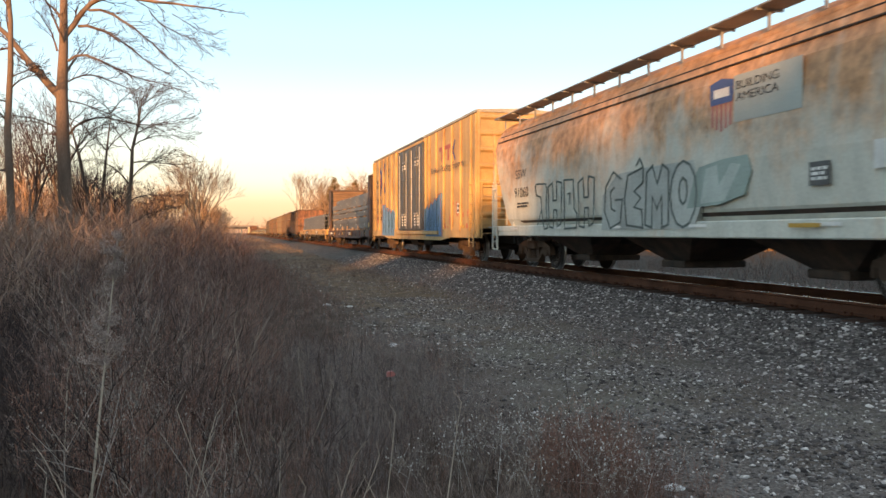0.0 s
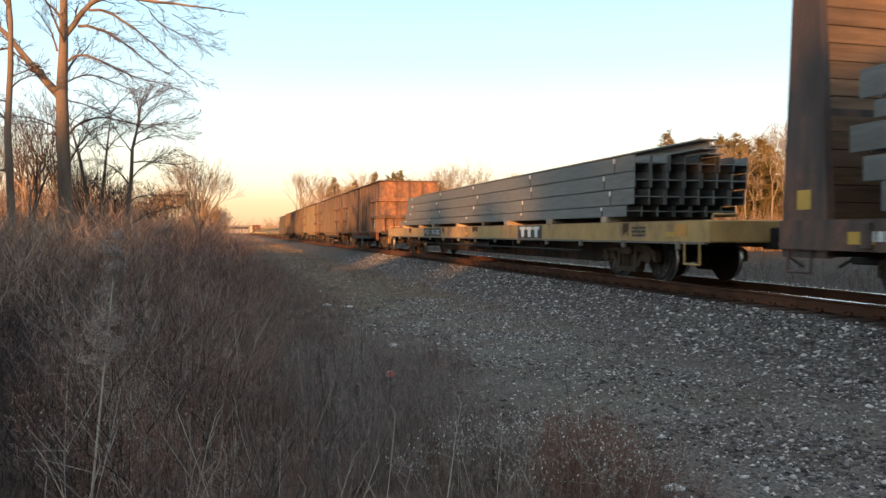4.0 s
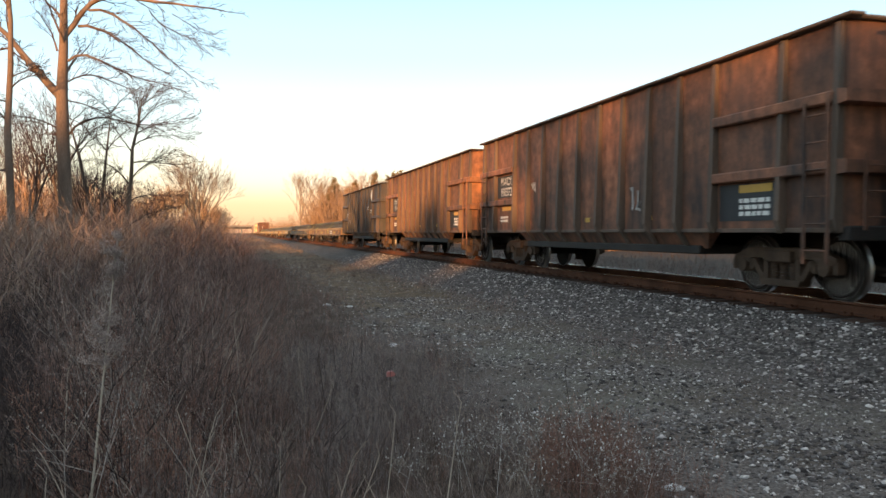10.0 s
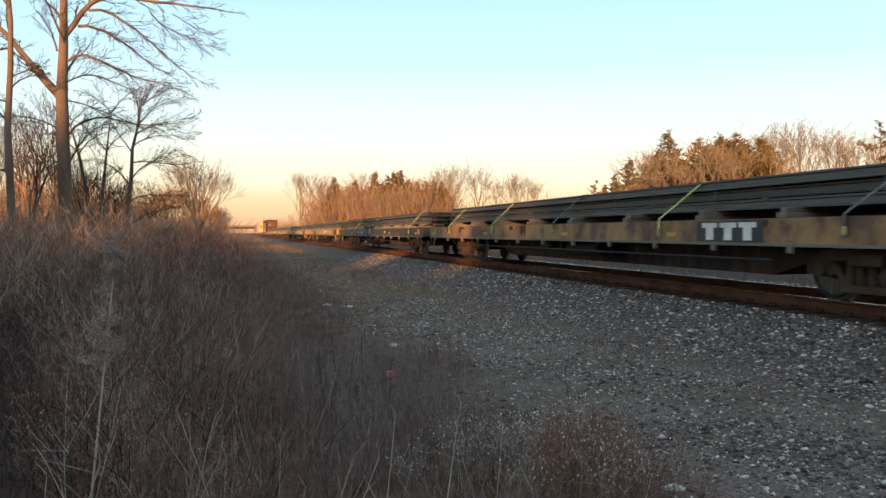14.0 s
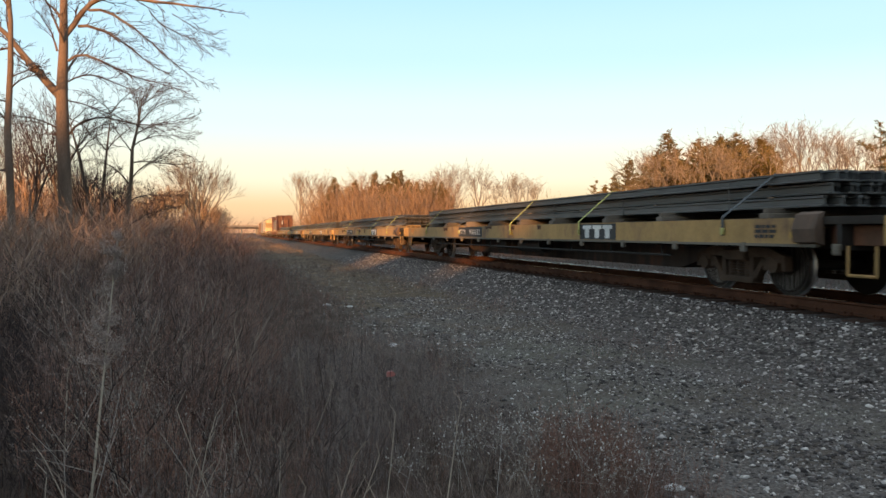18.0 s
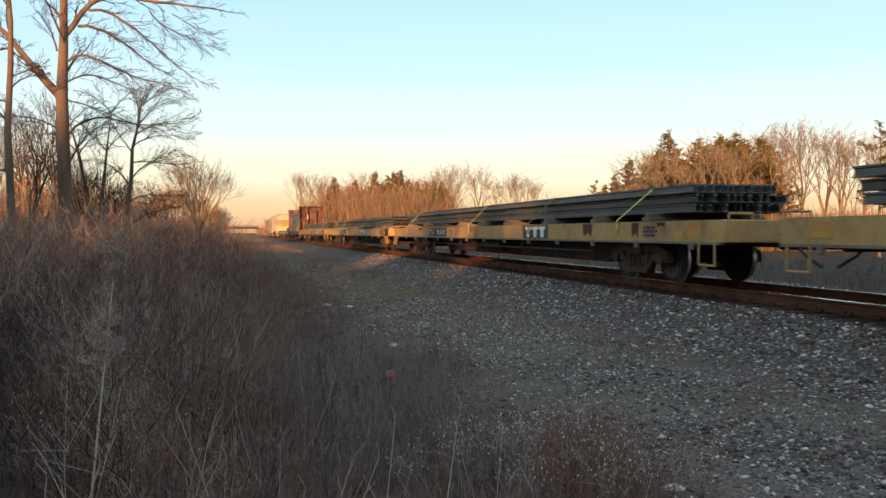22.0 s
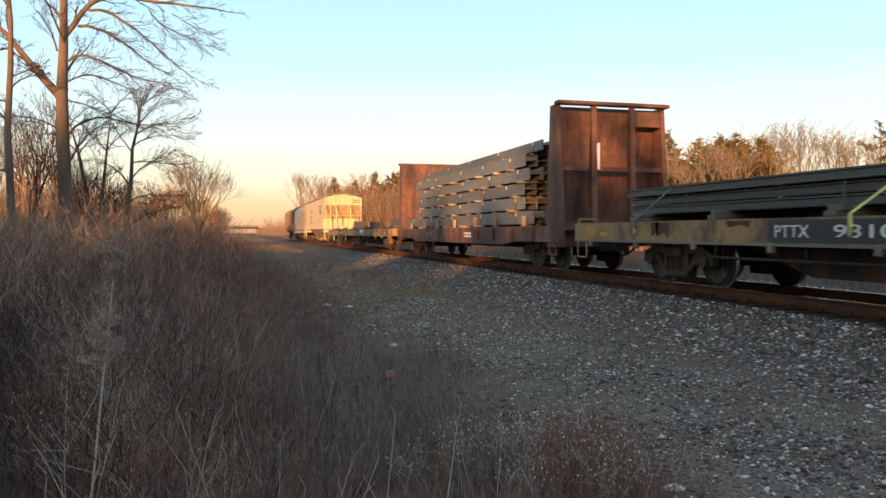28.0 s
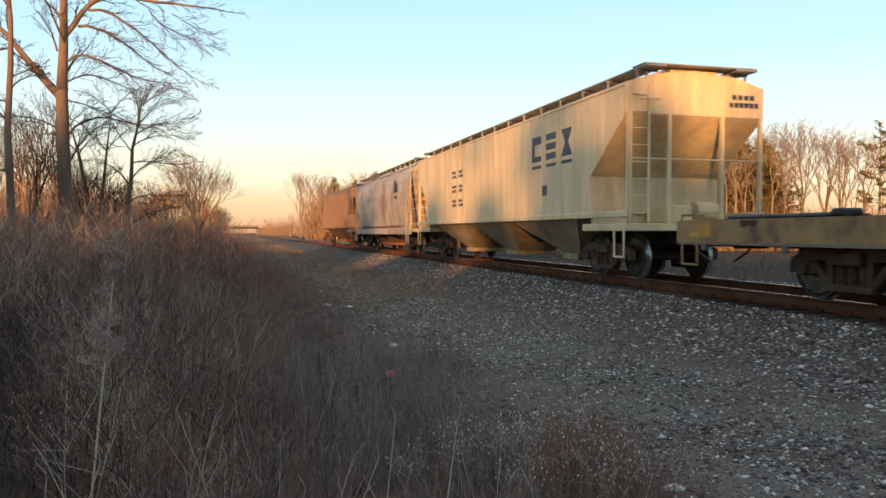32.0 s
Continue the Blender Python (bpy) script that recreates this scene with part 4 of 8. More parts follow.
    redp = plain("red_spray_paint", (0.46, 0.15, 0.07), 0.6, 0, 0.3)
    for y0, y1, flip in ((-5.15, -2.75, 1), (3.6, 6.55, -1)):
        rg2 = random.Random(int(y1 * 10) + 99)
        # outline rises away from the door, letters lean a little
        lo, hi = (y1, y0) if flip > 0 else (y0, y1)
        top_line = []
        for i in range(13):
            f = i / 12
            top_line.append((lo + (hi - lo) * f, 1.98 + 0.50 * f + rg2.uniform(-0.05, 0.05) - (0.18 if i in (3, 6, 9) else 0)))
        foot = hi + (0.22 if hi > lo else -0.22)
        pts = [(lo, bot + 0.02)] + top_line + [(hi, 2.1), (foot, bot + 0.02)]
        part("graffiti_fill", Shape().prism(pts, 'x', -w - 0.056, -w - 0.0), blue, car, "blue spray-paint graffiti")
        for i in range(4):
            c = lo + (hi - lo) * (i + 0.5) / 4
            q = 0.20
            zt = 1.85 + 0.1 * i
            strokes(car, blue2, -w - 0.06, [[(c - q, 0.95), (c - q * 0.9, zt - 0.1), (c - q * 0.3, zt)], [(c + q * 0.5, zt), (c + q * 0.7, 1.5), (c + q * 0.2, 1.15)]], 0.06, "graffiti_letter", "pale blue graffiti letter")
            strokes(car, green, -w - 0.066, [[(c + q * 1.3, 0.98), (c + q * 1.25, 1.5), (c + q * 1.35, zt + 0.05)], [(c + q * 0.1, 1.2), (c, 1.6)]], 0.035, "graffiti_shade", "dark green graffiti shading")
        strokes(car, redp, -w - 0.075, [top_line[2:] + [(hi, 2.1), (foot, bot + 0.05)]], 0.022, "graffiti_edge", "red graffiti edge")
        for q in posts + [-g for g in posts]:
            if min(lo, hi) - 0.05 < q < max(lo, hi) + 0.15:
                f = (q - lo) / (hi - lo)
                part("graffiti_fill", Shape().box(-w - 0.074, -w - 0.06, q - 0.062, q + 0.062, bot + 0.22, 1.95 + 0.45 * min(1, max(0, f))), blue, car, "blue spray-paint graffiti")
    r = random.Random(7)
    for y0 in (-8.2, -7.6, -7.0, -6.3, -5.7, 6.0, 6.6, 8.2):
        for i in range(2):
            cy, cz = y0 + r.uniform(-0.3, 0.3), r.uniform(0.95, 2.2)
            q = r.uniform(0.08, 0.17)
            part("paint_dab", Shape().prism([(cy + q * math.cos(t * 0.628), cz + q * 1.2 * math.sin(t * 0.628)) for t in range(10)], 'x', -w - 0.004 - 0.0006 * i, -w + 0.01), redp, car, "red spray-paint dab")
    # crossed arrow emblem, plain shapes
    eb = plain("emblem_blue", (0.05, 0.08, 0.22), 0.6)
    er = plain("emblem_red", (0.36, 0.09, 0.08), 0.65, 0, 0.35, 5)
    c, z = 6.95, 3.75
    strokes(car, eb, -w - 0.012, [[(c + 0.75, z + 0.65), (c + 0.25, z + 0.35), (c + 0.1, z - 0.2), (c + 0.55, z - 0.75)], [(c - 0.75, z + 0.75), (c - 0.2, z + 0.2)], [(c - 0.2, z - 0.15), (c - 0.75, z - 0.65)]], 0.11, "emblem_arrow", "blue crossed-arrow emblem")
    strokes(car, er, -w - 0.018, [[(c + 0.8, z + 0.35), (c + 0.35, z - 0.1), (c + 0.75, z - 0.5)], [(c - 0.6, z + 0.5), (c - 0.15, z), (c - 0.6, z - 0.35)]], 0.09, "emblem_chevron", "red crossed-arrow emblem")
    # rail pool mark at the leading end: three plain shapes and a slogan
    c = -5.9
    mk = Shape()
    for cy in (c + 0.75, c - 0.1):
        mk.prism([(cy + 0.40, 4.2), (cy - 0.40, 4.2), (cy - 0.40, 4.06), (cy - 0.09, 4.04), (cy - 0.09, 3.62), (cy + 0.09, 3.62), (cy + 0.09, 4.04), (cy + 0.40, 4.06)], 'x', -w - 0.014, -w - 0.008)
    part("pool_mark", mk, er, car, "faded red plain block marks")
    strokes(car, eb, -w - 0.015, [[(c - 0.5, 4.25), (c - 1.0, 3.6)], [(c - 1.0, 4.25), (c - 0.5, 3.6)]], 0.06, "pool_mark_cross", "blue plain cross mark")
    lettering("Railcar Pooling Experts", car, BLACKP, -w - 0.075, c - 0.1, 3.34, 0.30, "dark lettering", 4.4)
    for tx, yy, zz in (("TB", 1.2, 2.64), ("OX", 2.1, 2.64), ("66", 1.2, 2.12), ("18", 2.1, 2.12), ("78", 3.0, 2.12)):
        lettering(tx, car, BLACKP, -w - 0.005, h - yy, zz, 0.26, "dark stencilled letters", 0.56)
    for tx, yy, zz in (("next", 1.15, 3.72), ("load", 1.15, 3.48), ("any", 4.1, 4.12), ("road", 4.15, 3.88)):
        lettering(tx, car, BLACKP, -w - 0.005, h - yy, zz, 0.2, "small dark lettering", 0.62)
    bars(car, BLACKP, -w, h - 2.3, 1.72, 0.6, 0.2, 2, seed=6)
    bars(car, BLACKP, -w, h - 1.2, 1.72, 0.6, 0.2, 2, seed=7)
    panel(car, WHITE, -w - 0.002, -h + 1.95, -h + 2.3, 1.65, 2.0, "data_panel", "white data panel")
    panel(car, BLACKP, -w - 0.006, -h + 2.0, -h + 2.25, 1.86, 1.96, "data_box")
    panel(car, BLACKP, -w - 0.006, -h + 2.0, -h + 2.25, 1.70, 1.80, "data_box")
    panel(car, YELLOW_REF, -w - 0.06, -h + 1.3, -h + 1.7, 1.12, 1.22, "reflector", "yellow reflective strip")
    panel(car, YELLOW_REF, -w - 0.06, h - 1.7, h - 1.3, 1.12, 1.22, "reflector", "yellow reflective strip")
    part("centre_sill", Shape().box(-0.25, 0.25, -h, h, 0.6, 1.1, 0.02), STEEL_DARK, car)
    part("brake_gear", Shape().box(-1.2, -0.4, -2.2, -0.9, 0.45, 0.9, 0.05).tube((-0.9, 0.6, 0.6), (-0.9, 1.9, 0.6), 0.22, 12).pipe([(-0.8, -5, 0.6), (-0.8, 5, 0.6)], 0.03), STEEL_DARK, car)
    running_gear(car, L, 2.6)


# ------------------------------------------------------------------ gondolas
def gondola(front, rear, label, skin, marks, seed, scrap=0, black=False, extra=None, post=None, top=3.71):
    L, h, w = rear - front, (rear - front) / 2, 1.55
    bot, low = 1.0, 0.70
    car = register(thing("gondola_car", label, "railway car", group="train cars"), front, rear)
    r = random.Random(seed)
    post = post or skin
    ys = [-h + 0.06, -h + 1.1] + [-h + 2.7 + (L - 5.4) * i / 9 for i in range(10)] + [h - 1.1, h - 0.06]
    for sd in (-1, 1):
        xo = sd * w
        cuts = [-h] + ys[1:-1] + [h] if sd < 0 else [-h, h]
        for a0, a1 in zip(cuts, cuts[1:]):
            part("side_sheet", Shape().box(min(xo, xo - sd * 0.06), max(xo, xo - sd * 0.06), a0, a1, bot, top), skin, car)
        # the well side, raked in towards the track
        xi = xo - sd * 0.20
        s = Shape().add([(xo - sd * 0.01, -h + 2.9, bot), (xo - sd * 0.01, h - 2.9, bot), (xi, h - 3.2, low), (xi, -h + 3.2, low), (xi - sd * 0.05, -h + 2.9, bot), (xi - sd * 0.05, h - 2.9, bot), (xi - sd * 0.05, h - 3.2, low), (xi - sd * 0.05, -h + 3.2, low)],
                        [(0, 1, 2, 3), (4, 7, 6, 5), (0, 4, 5, 1), (3, 2, 6, 7), (0, 3, 7, 4), (1, 5, 6, 2)])
        part("well_sheet", s, skin, car)
        part("sill_angle", Shape().box(min(xo, xo + sd * 0.035), max(xo, xo + sd * 0.035), -h, h, bot - 0.03, bot + 0.035, 0.008), post, car)
        part("top_chord", Shape().box(xo - 0.13, xo + 0.11, -h - 0.22, h + 0.22, top, top + 0.045, 0.012), post, car, "thin rim plate")
    for i, y in enumerate(ys):
        deep = 2 < i < len(ys) - 3
        z0 = low + 0.04 if deep else bot - 0.04
        s = Shape().prism([(-w, top), (-w - 0.06, top - 0.02), (-w - 0.15, 1.14), (-w - 0.10, bot)] + ([(-w + 0.10, z0), (-w + 0.17, z0)] if deep else [(-w - 0.07, z0)]) + [(-w, bot)], 'y', y - 0.05, y + 0.05)
        part("side_post", s, post, car)
        part("side_post", Shape().box(w, w + 0.1, y - 0.055, y + 0.055, z0, top - 0.08), post, car)
    for k in (-1, 1):
        ye = k * h
        part("end_sheet", Shape().box(-w, w, min(ye, ye - k * 0.06), max(ye, ye - k * 0.06), bot, top), skin, car)
        part("end_chord", Shape().box(-w - 0.1, w + 0.1, ye - 0.10, ye + k * 0.0 + 0.10, top + 0.002, top + 0.06, 0.02), post, car)
        for z in (1.82, 2.72):
            part("end_stiffener", Shape().prism([(ye, z + 0.1), (ye + k * 0.16, z + 0.08), (ye + k * 0.16, z - 0.08), (ye, z - 0.1)], 'x', -w - 0.12, w + 0.12), skin, car)
            for q in ((-h + 0.1, -h + 2.66) if k < 0 else (h - 2.66, h - 0.1),):
                part("corner_stiffener", Shape().box(-w - 0.13, -w, q[0], q[1], z - 0.07, z + 0.09, 0.02), skin, car)
        for x in (-w / 2.2, 0.0, w / 2.2):
            part("end_post", Shape().box(x - 0.05, x + 0.05, min(ye, ye + k * 0.08), max(ye, ye + k * 0.08), bot, top), skin, car)
        lad = Shape()
        ladder(lad, -w - 0.15, k * (h - 0.12), k * (h - 0.55), bot - 0.45, 2.7, 6)
        part("side_ladder", lad, skin, car)
        part("end_sill", Shape().box(-w, w, ye - 0.1, ye + 0.1, 0.86, 1.06, 0.02), STEEL_DARK, car)
        lad = Shape()
        ladder(lad, k * (h + 0.2), -w + 0.15, -w + 0.6, 1.0, 2.0, 3, 'x')
        part("end_grab", lad, skin, car)
    part("floor", Shape().box(-w + 0.06, w - 0.06, -h + 0.06, h - 0.06, 1.0, 1.08), STEEL_DARK, car)
    part("floor_well", Shape().box(-w + 0.1, w - 0.1, -h + 3.3, h - 3.3, 0.6, 0.75, 0.02), STEEL_DARK, car)
    part("centre_sill", Shape().box(-0.22, 0.22, -h, h, 0.62, 0.98, 0.02), STEEL_DARK, car)
    x = -w
    plate = plain("dark_letter_panel", (0.03, 0.032, 0.035), 0.65, 0, 0.3)
    if not black:
        # letter panel in the bay near the trailing end
        panel(car, plate, x - 0.001, h - 2.62, h - 1.2, 1.98, 2.60, "letter_panel", "dark letter panel")
        lettering(marks[0], car, WHITE, x - 0.008, h - 1.95, 2.44, 0.24, "white stencilled letters", 0.85)
        lettering(marks[1], car, WHITE, x - 0.008, h - 1.95, 2.14, 0.24, "white stencilled number", 0.62 if len(marks[1]) < 4 else 0.85)
        panel(car, plate, x - 0.001, -h + 1.2, -h + 2.6, 1.15, 1.72, "letter_panel", "dark letter panel")
        panel(car, YELLOW_REF, x - 0.006, h - 2.4, h - 1.6, 1.60, 1.71, "reflector", "yellow reflective strip")
        panel(car, YELLOW_REF, x - 0.008, -h + 1.35, -h + 2.1, 1.58, 1.70, "reflector", "yellow reflective strip")
        bars(car, WHITE, x - 0.002, -h + 1.75, 1.36, 0.7, 0.3, 3, seed=seed)
        bars(car, WHITE, x - 0.002, h - 1.75, 1.36, 0.6, 0.2, 2, seed=seed + 4)
        for y in (-2.6, 0.0, 2.6):
            panel(car, YELLOW_REF, x - 0.003, y, y + 0.22, 1.2, 1.3, "reflector", "yellow reflective strip")
    if scrap:
        thing_scrap(car, L, top, seed)
    if extra:
        extra(car, x, h)
    running_gear(car, L, 1.75)
    return car


def thing_scrap(car, L, top, seed):
    """Bent sheets, pipes and rings that stick out over the rim."""
    r = random.Random(seed * 3)
    heap = thing("scrap_heap", "heap of rusty scrap metal in a gondola car", "scrap metal")
    rusted = rusty("mixed_scrap", (0.25, 0.22, 0.19), RUST_B, 0.4, 0.6, 0.75, 7.7)
    pale = rusty("pale_sheet_scrap", (0.55, 0.55, 0.52), RUST_A, 0.5, 0.7, 0.6, 3.3)
    olive = rusty("olive_sheet_scrap", (0.20, 0.19, 0.11), RUST_A, 0.5, 0.7, 0.7, 5.1)
    part("scrap_bed", Shape().prism([(-L / 2 + 0.3, 1.1), (-L / 2 + 0.8, top - 0.25), (L / 2 - 0.8, top - 0.2), (L / 2 - 0.3, 1.1)], 'x', -1.4, 1.4), rusted, heap)
    for i in range(34):
        y, xx = r.uniform(-L / 2 + 0.7, L / 2 - 0.7), r.uniform(-1.35, 0.6)
        lift = 0.1 + 0.38 * (xx + 1.4)
        q = r.random()
        s = Shape()
        if q < 0.35:
            s.tube((xx, y, top - 0.5), (xx + r.uniform(-0.2, 0.2), y + r.uniform(-0.7, 0.7), top + lift + r.uniform(0.05, 0.3)), r.uniform(0.015, 0.05), 7)
            part("scrap_pipe", s, r.choice((rusted, pale)), heap)
        elif q < 0.8:
            d, z = r.uniform(0.25, 0.9), top + lift * r.uniform(0.5, 1.0)
            s.prism([(y, top - 0.6), (y + d, top - 0.6), (y + d * 1.1, z - 0.05), (y + d * 0.5, z + r.uniform(0.05, 0.2)), (y - 0.1, z - 0.1)], 'x', xx, xx + r.uniform(0.03, 0.3))
            part("scrap_sheet", s, r.choice((rusted, pale, olive, rusted)), heap)
        else:
            rr = r.uniform(0.12, 0.2)
            s.pipe([(xx, y + rr * math.cos(t), top + lift + rr * math.sin(t)) for t in [j * math.pi / 4 for j in range(9)]], 0.025, 5)
            s.tube((xx, y, top - 0.4), (xx, y, top + lift - rr), 0.025, 5)
            part("scrap_ring", s, rusted, heap)
    TRAIN.append((heap, [q for c, q in TRAIN if c == car][0]))
    return heap


def all_gondolas():
    dim = plain("old_white_graffiti", (0.42, 0.40, 0.37), 0.75, 0, 0.3, 4)

    def tags(spec):
        def put(car, x, h):
            r = random.Random(int(spec[0][0] * 10) + 50)
            for y, z, wd, ht, n in spec:
                ln = []
                for i in range(n):
                    c = y + wd * (i + 0.5) / n
                    ln.append([(c + r.uniform(-0.5, 0.5) * wd / n, z + r.uniform(-0.5, 0.5) * ht) for _ in range(5)])
                strokes(car, dim, x - 0.002, ln, 0.03, "graffiti_tag", "faded white graffiti tag")
        return put
    def chalk_marks(car, x, h):
        for y, z, wd, ht in ((1.2, 2.3, 0.5, 0.36), (1.95, 2.2, 0.14, 0.26), (0.45, 2.3, 0.26, 0.3), (0.05, 2.3, 0.14, 0.2)):
            panel(car, dim, x - 0.003, y - wd / 2, y + wd / 2, z - ht / 2, z + ht / 2, "chalk_patch", "worn white painted patch")
        tags([(1.4, 1.35, 0.6, 0.4, 3), (0.4, 1.3, 0.5, 0.36, 3), (-1.8, 1.6, 1.0, 0.7, 4), (3.7, 1.3, 0.22, 0.4, 1), (2.55, 1.55, 0.25, 0.5, 1), (4.9, 3.62, 0.6, 0.12, 3), (-5.6, 1.6, 0.5, 0.6, 2)])(car, x, h)
    mats = [rusty("rust_brown_gondola_" + "abcde"[i], p, q, 0.38, 0.58, 0.82, 1.9 + 3.1 * i, 0.16, 0.55, None, 0.34) for i, (p, q) in enumerate((
        ((0.105, 0.068, 0.052), (0.235, 0.105, 0.054)), ((0.100, 0.068, 0.054), (0.20, 0.095, 0.055)),
        ((0.075, 0.054, 0.045), (0.225, 0.095, 0.050)), ((0.12, 0.083, 0.055), (0.24, 0.12, 0.058)), ((0.090, 0.058, 0.042), (0.27, 0.115, 0.05))))]
    posts = [rusty("worn_post_paint_" + "abcde"[i], c, (0.15, 0.085, 0.055), 0.5, 0.75, 0.8, 2.7 + i, 0.14, 0.4) for i, c in enumerate(((0.135, 0.09, 0.065), (0.13, 0.09, 0.068), (0.12, 0.085, 0.063), (0.19, 0.145, 0.10), (0.14, 0.09, 0.06)))]
    gondola(95.2, 109.55, "rusty brown ribbed steel gondola car", mats[0], ("MWCX", "110955"), 11, 0, False, None, posts[0])
    gondola(111.15, 125.45, "rust-brown ribbed gondola car with white graffiti tags", mats[1], ("MWCX", "401143"), 12, 0, False,
            chalk_marks, posts[1])
    gondola(126.9, 141.5, "dark rusty gondola car heaped with scrap metal", mats[3], ("MWCX", "100000"[:3] + "382"), 13, 1, False, tags([(4.4, 1.5, 0.5, 0.6, 2), (-5.6, 1.6, 0.5, 0.7, 2)]), posts[3])
    gondola(142.9, 157.45, "rust-brown gondola car with yellow reflectors", mats[2], ("MWCX", "100372"), 14, 0, False, tags([(-2.2, 1.6, 0.6, 0.5, 2), (3.1, 2.2, 0.4, 0.3, 1)]), posts[2])
    gondola(158.85, 172.95, "orange-brown rusty ribbed gondola car", mats[4], ("OMNX", "914"), 15, 0, False, None, posts[4], 3.67)
    blk = rusty("faded_black_gondola_paint", (0.068, 0.062, 0.056), (0.13, 0.07, 0.045), 0.48, 0.72, 0.75, 4.6, 0.14, 0.3, None, 0.25)

    def black_marks(car, x, h):
        for t, w2, z in (("MW", 0.62, 2.17), ("100", 0.5, 1.70)):
            lettering(t, car, WHITE, x - 0.008, h - 1.95, z, 0.24, "white stencilled letters", w2)
        for t, w2, z in (("CX", 0.46, 2.17), ("615", 0.5, 1.70)):
            lettering(t, car, WHITE, x - 0.008, h - 2.98, z, 0.24, "white stencilled letters", w2)
        for c in (h - 5.25, h - 6.4):
            part("white_patch", Shape().prism([(c + 0.27, 2.05), (c + 0.26, 2.5), (c + 0.05, 2.56), (c - 0.26, 2.5), (c - 0.28, 2.2), (c - 0.12, 1.92), (c + 0.12, 1.96)], 'x', x - 0.006, x), WHITE, car, "white painted patch")
        part("round_patch", Shape().prism([(-3.98 + 0.27 * math.cos(t * 0.5236), 3.07 + 0.33 * math.sin(t * 0.5236)) for t in range(12)], 'x', x - 0.006, x), WHITE, car, "white round painted patch")
        for y, z in ((h - 1.45, 1.42), (h - 4.9, 1.28), (h - 7.1, 1.28), (-1.4, 1.28), (-h + 3.2, 1.28)):
            panel(car, YELLOW_REF, x - 0.004, y, y + 0.11, z - 0.26, z + 0.26, "reflector", "upright yellow reflective strip")
        for i, (y, z) in enumerate(((-h + 3.5, 2.2), (-2.6, 2.4), (-2.0, 1.4), (2.2, 1.3), (-h + 3.0, 1.5))):
            bars(car, WHITE, x - 0.003, y, z, 0.5, 0.22, 2, seed=20 + i)
    gondola(174.6, 189.05, "faded black ribbed gondola car with white lettering", blk, None, 16, 0, True, black_marks, None, 3.58)


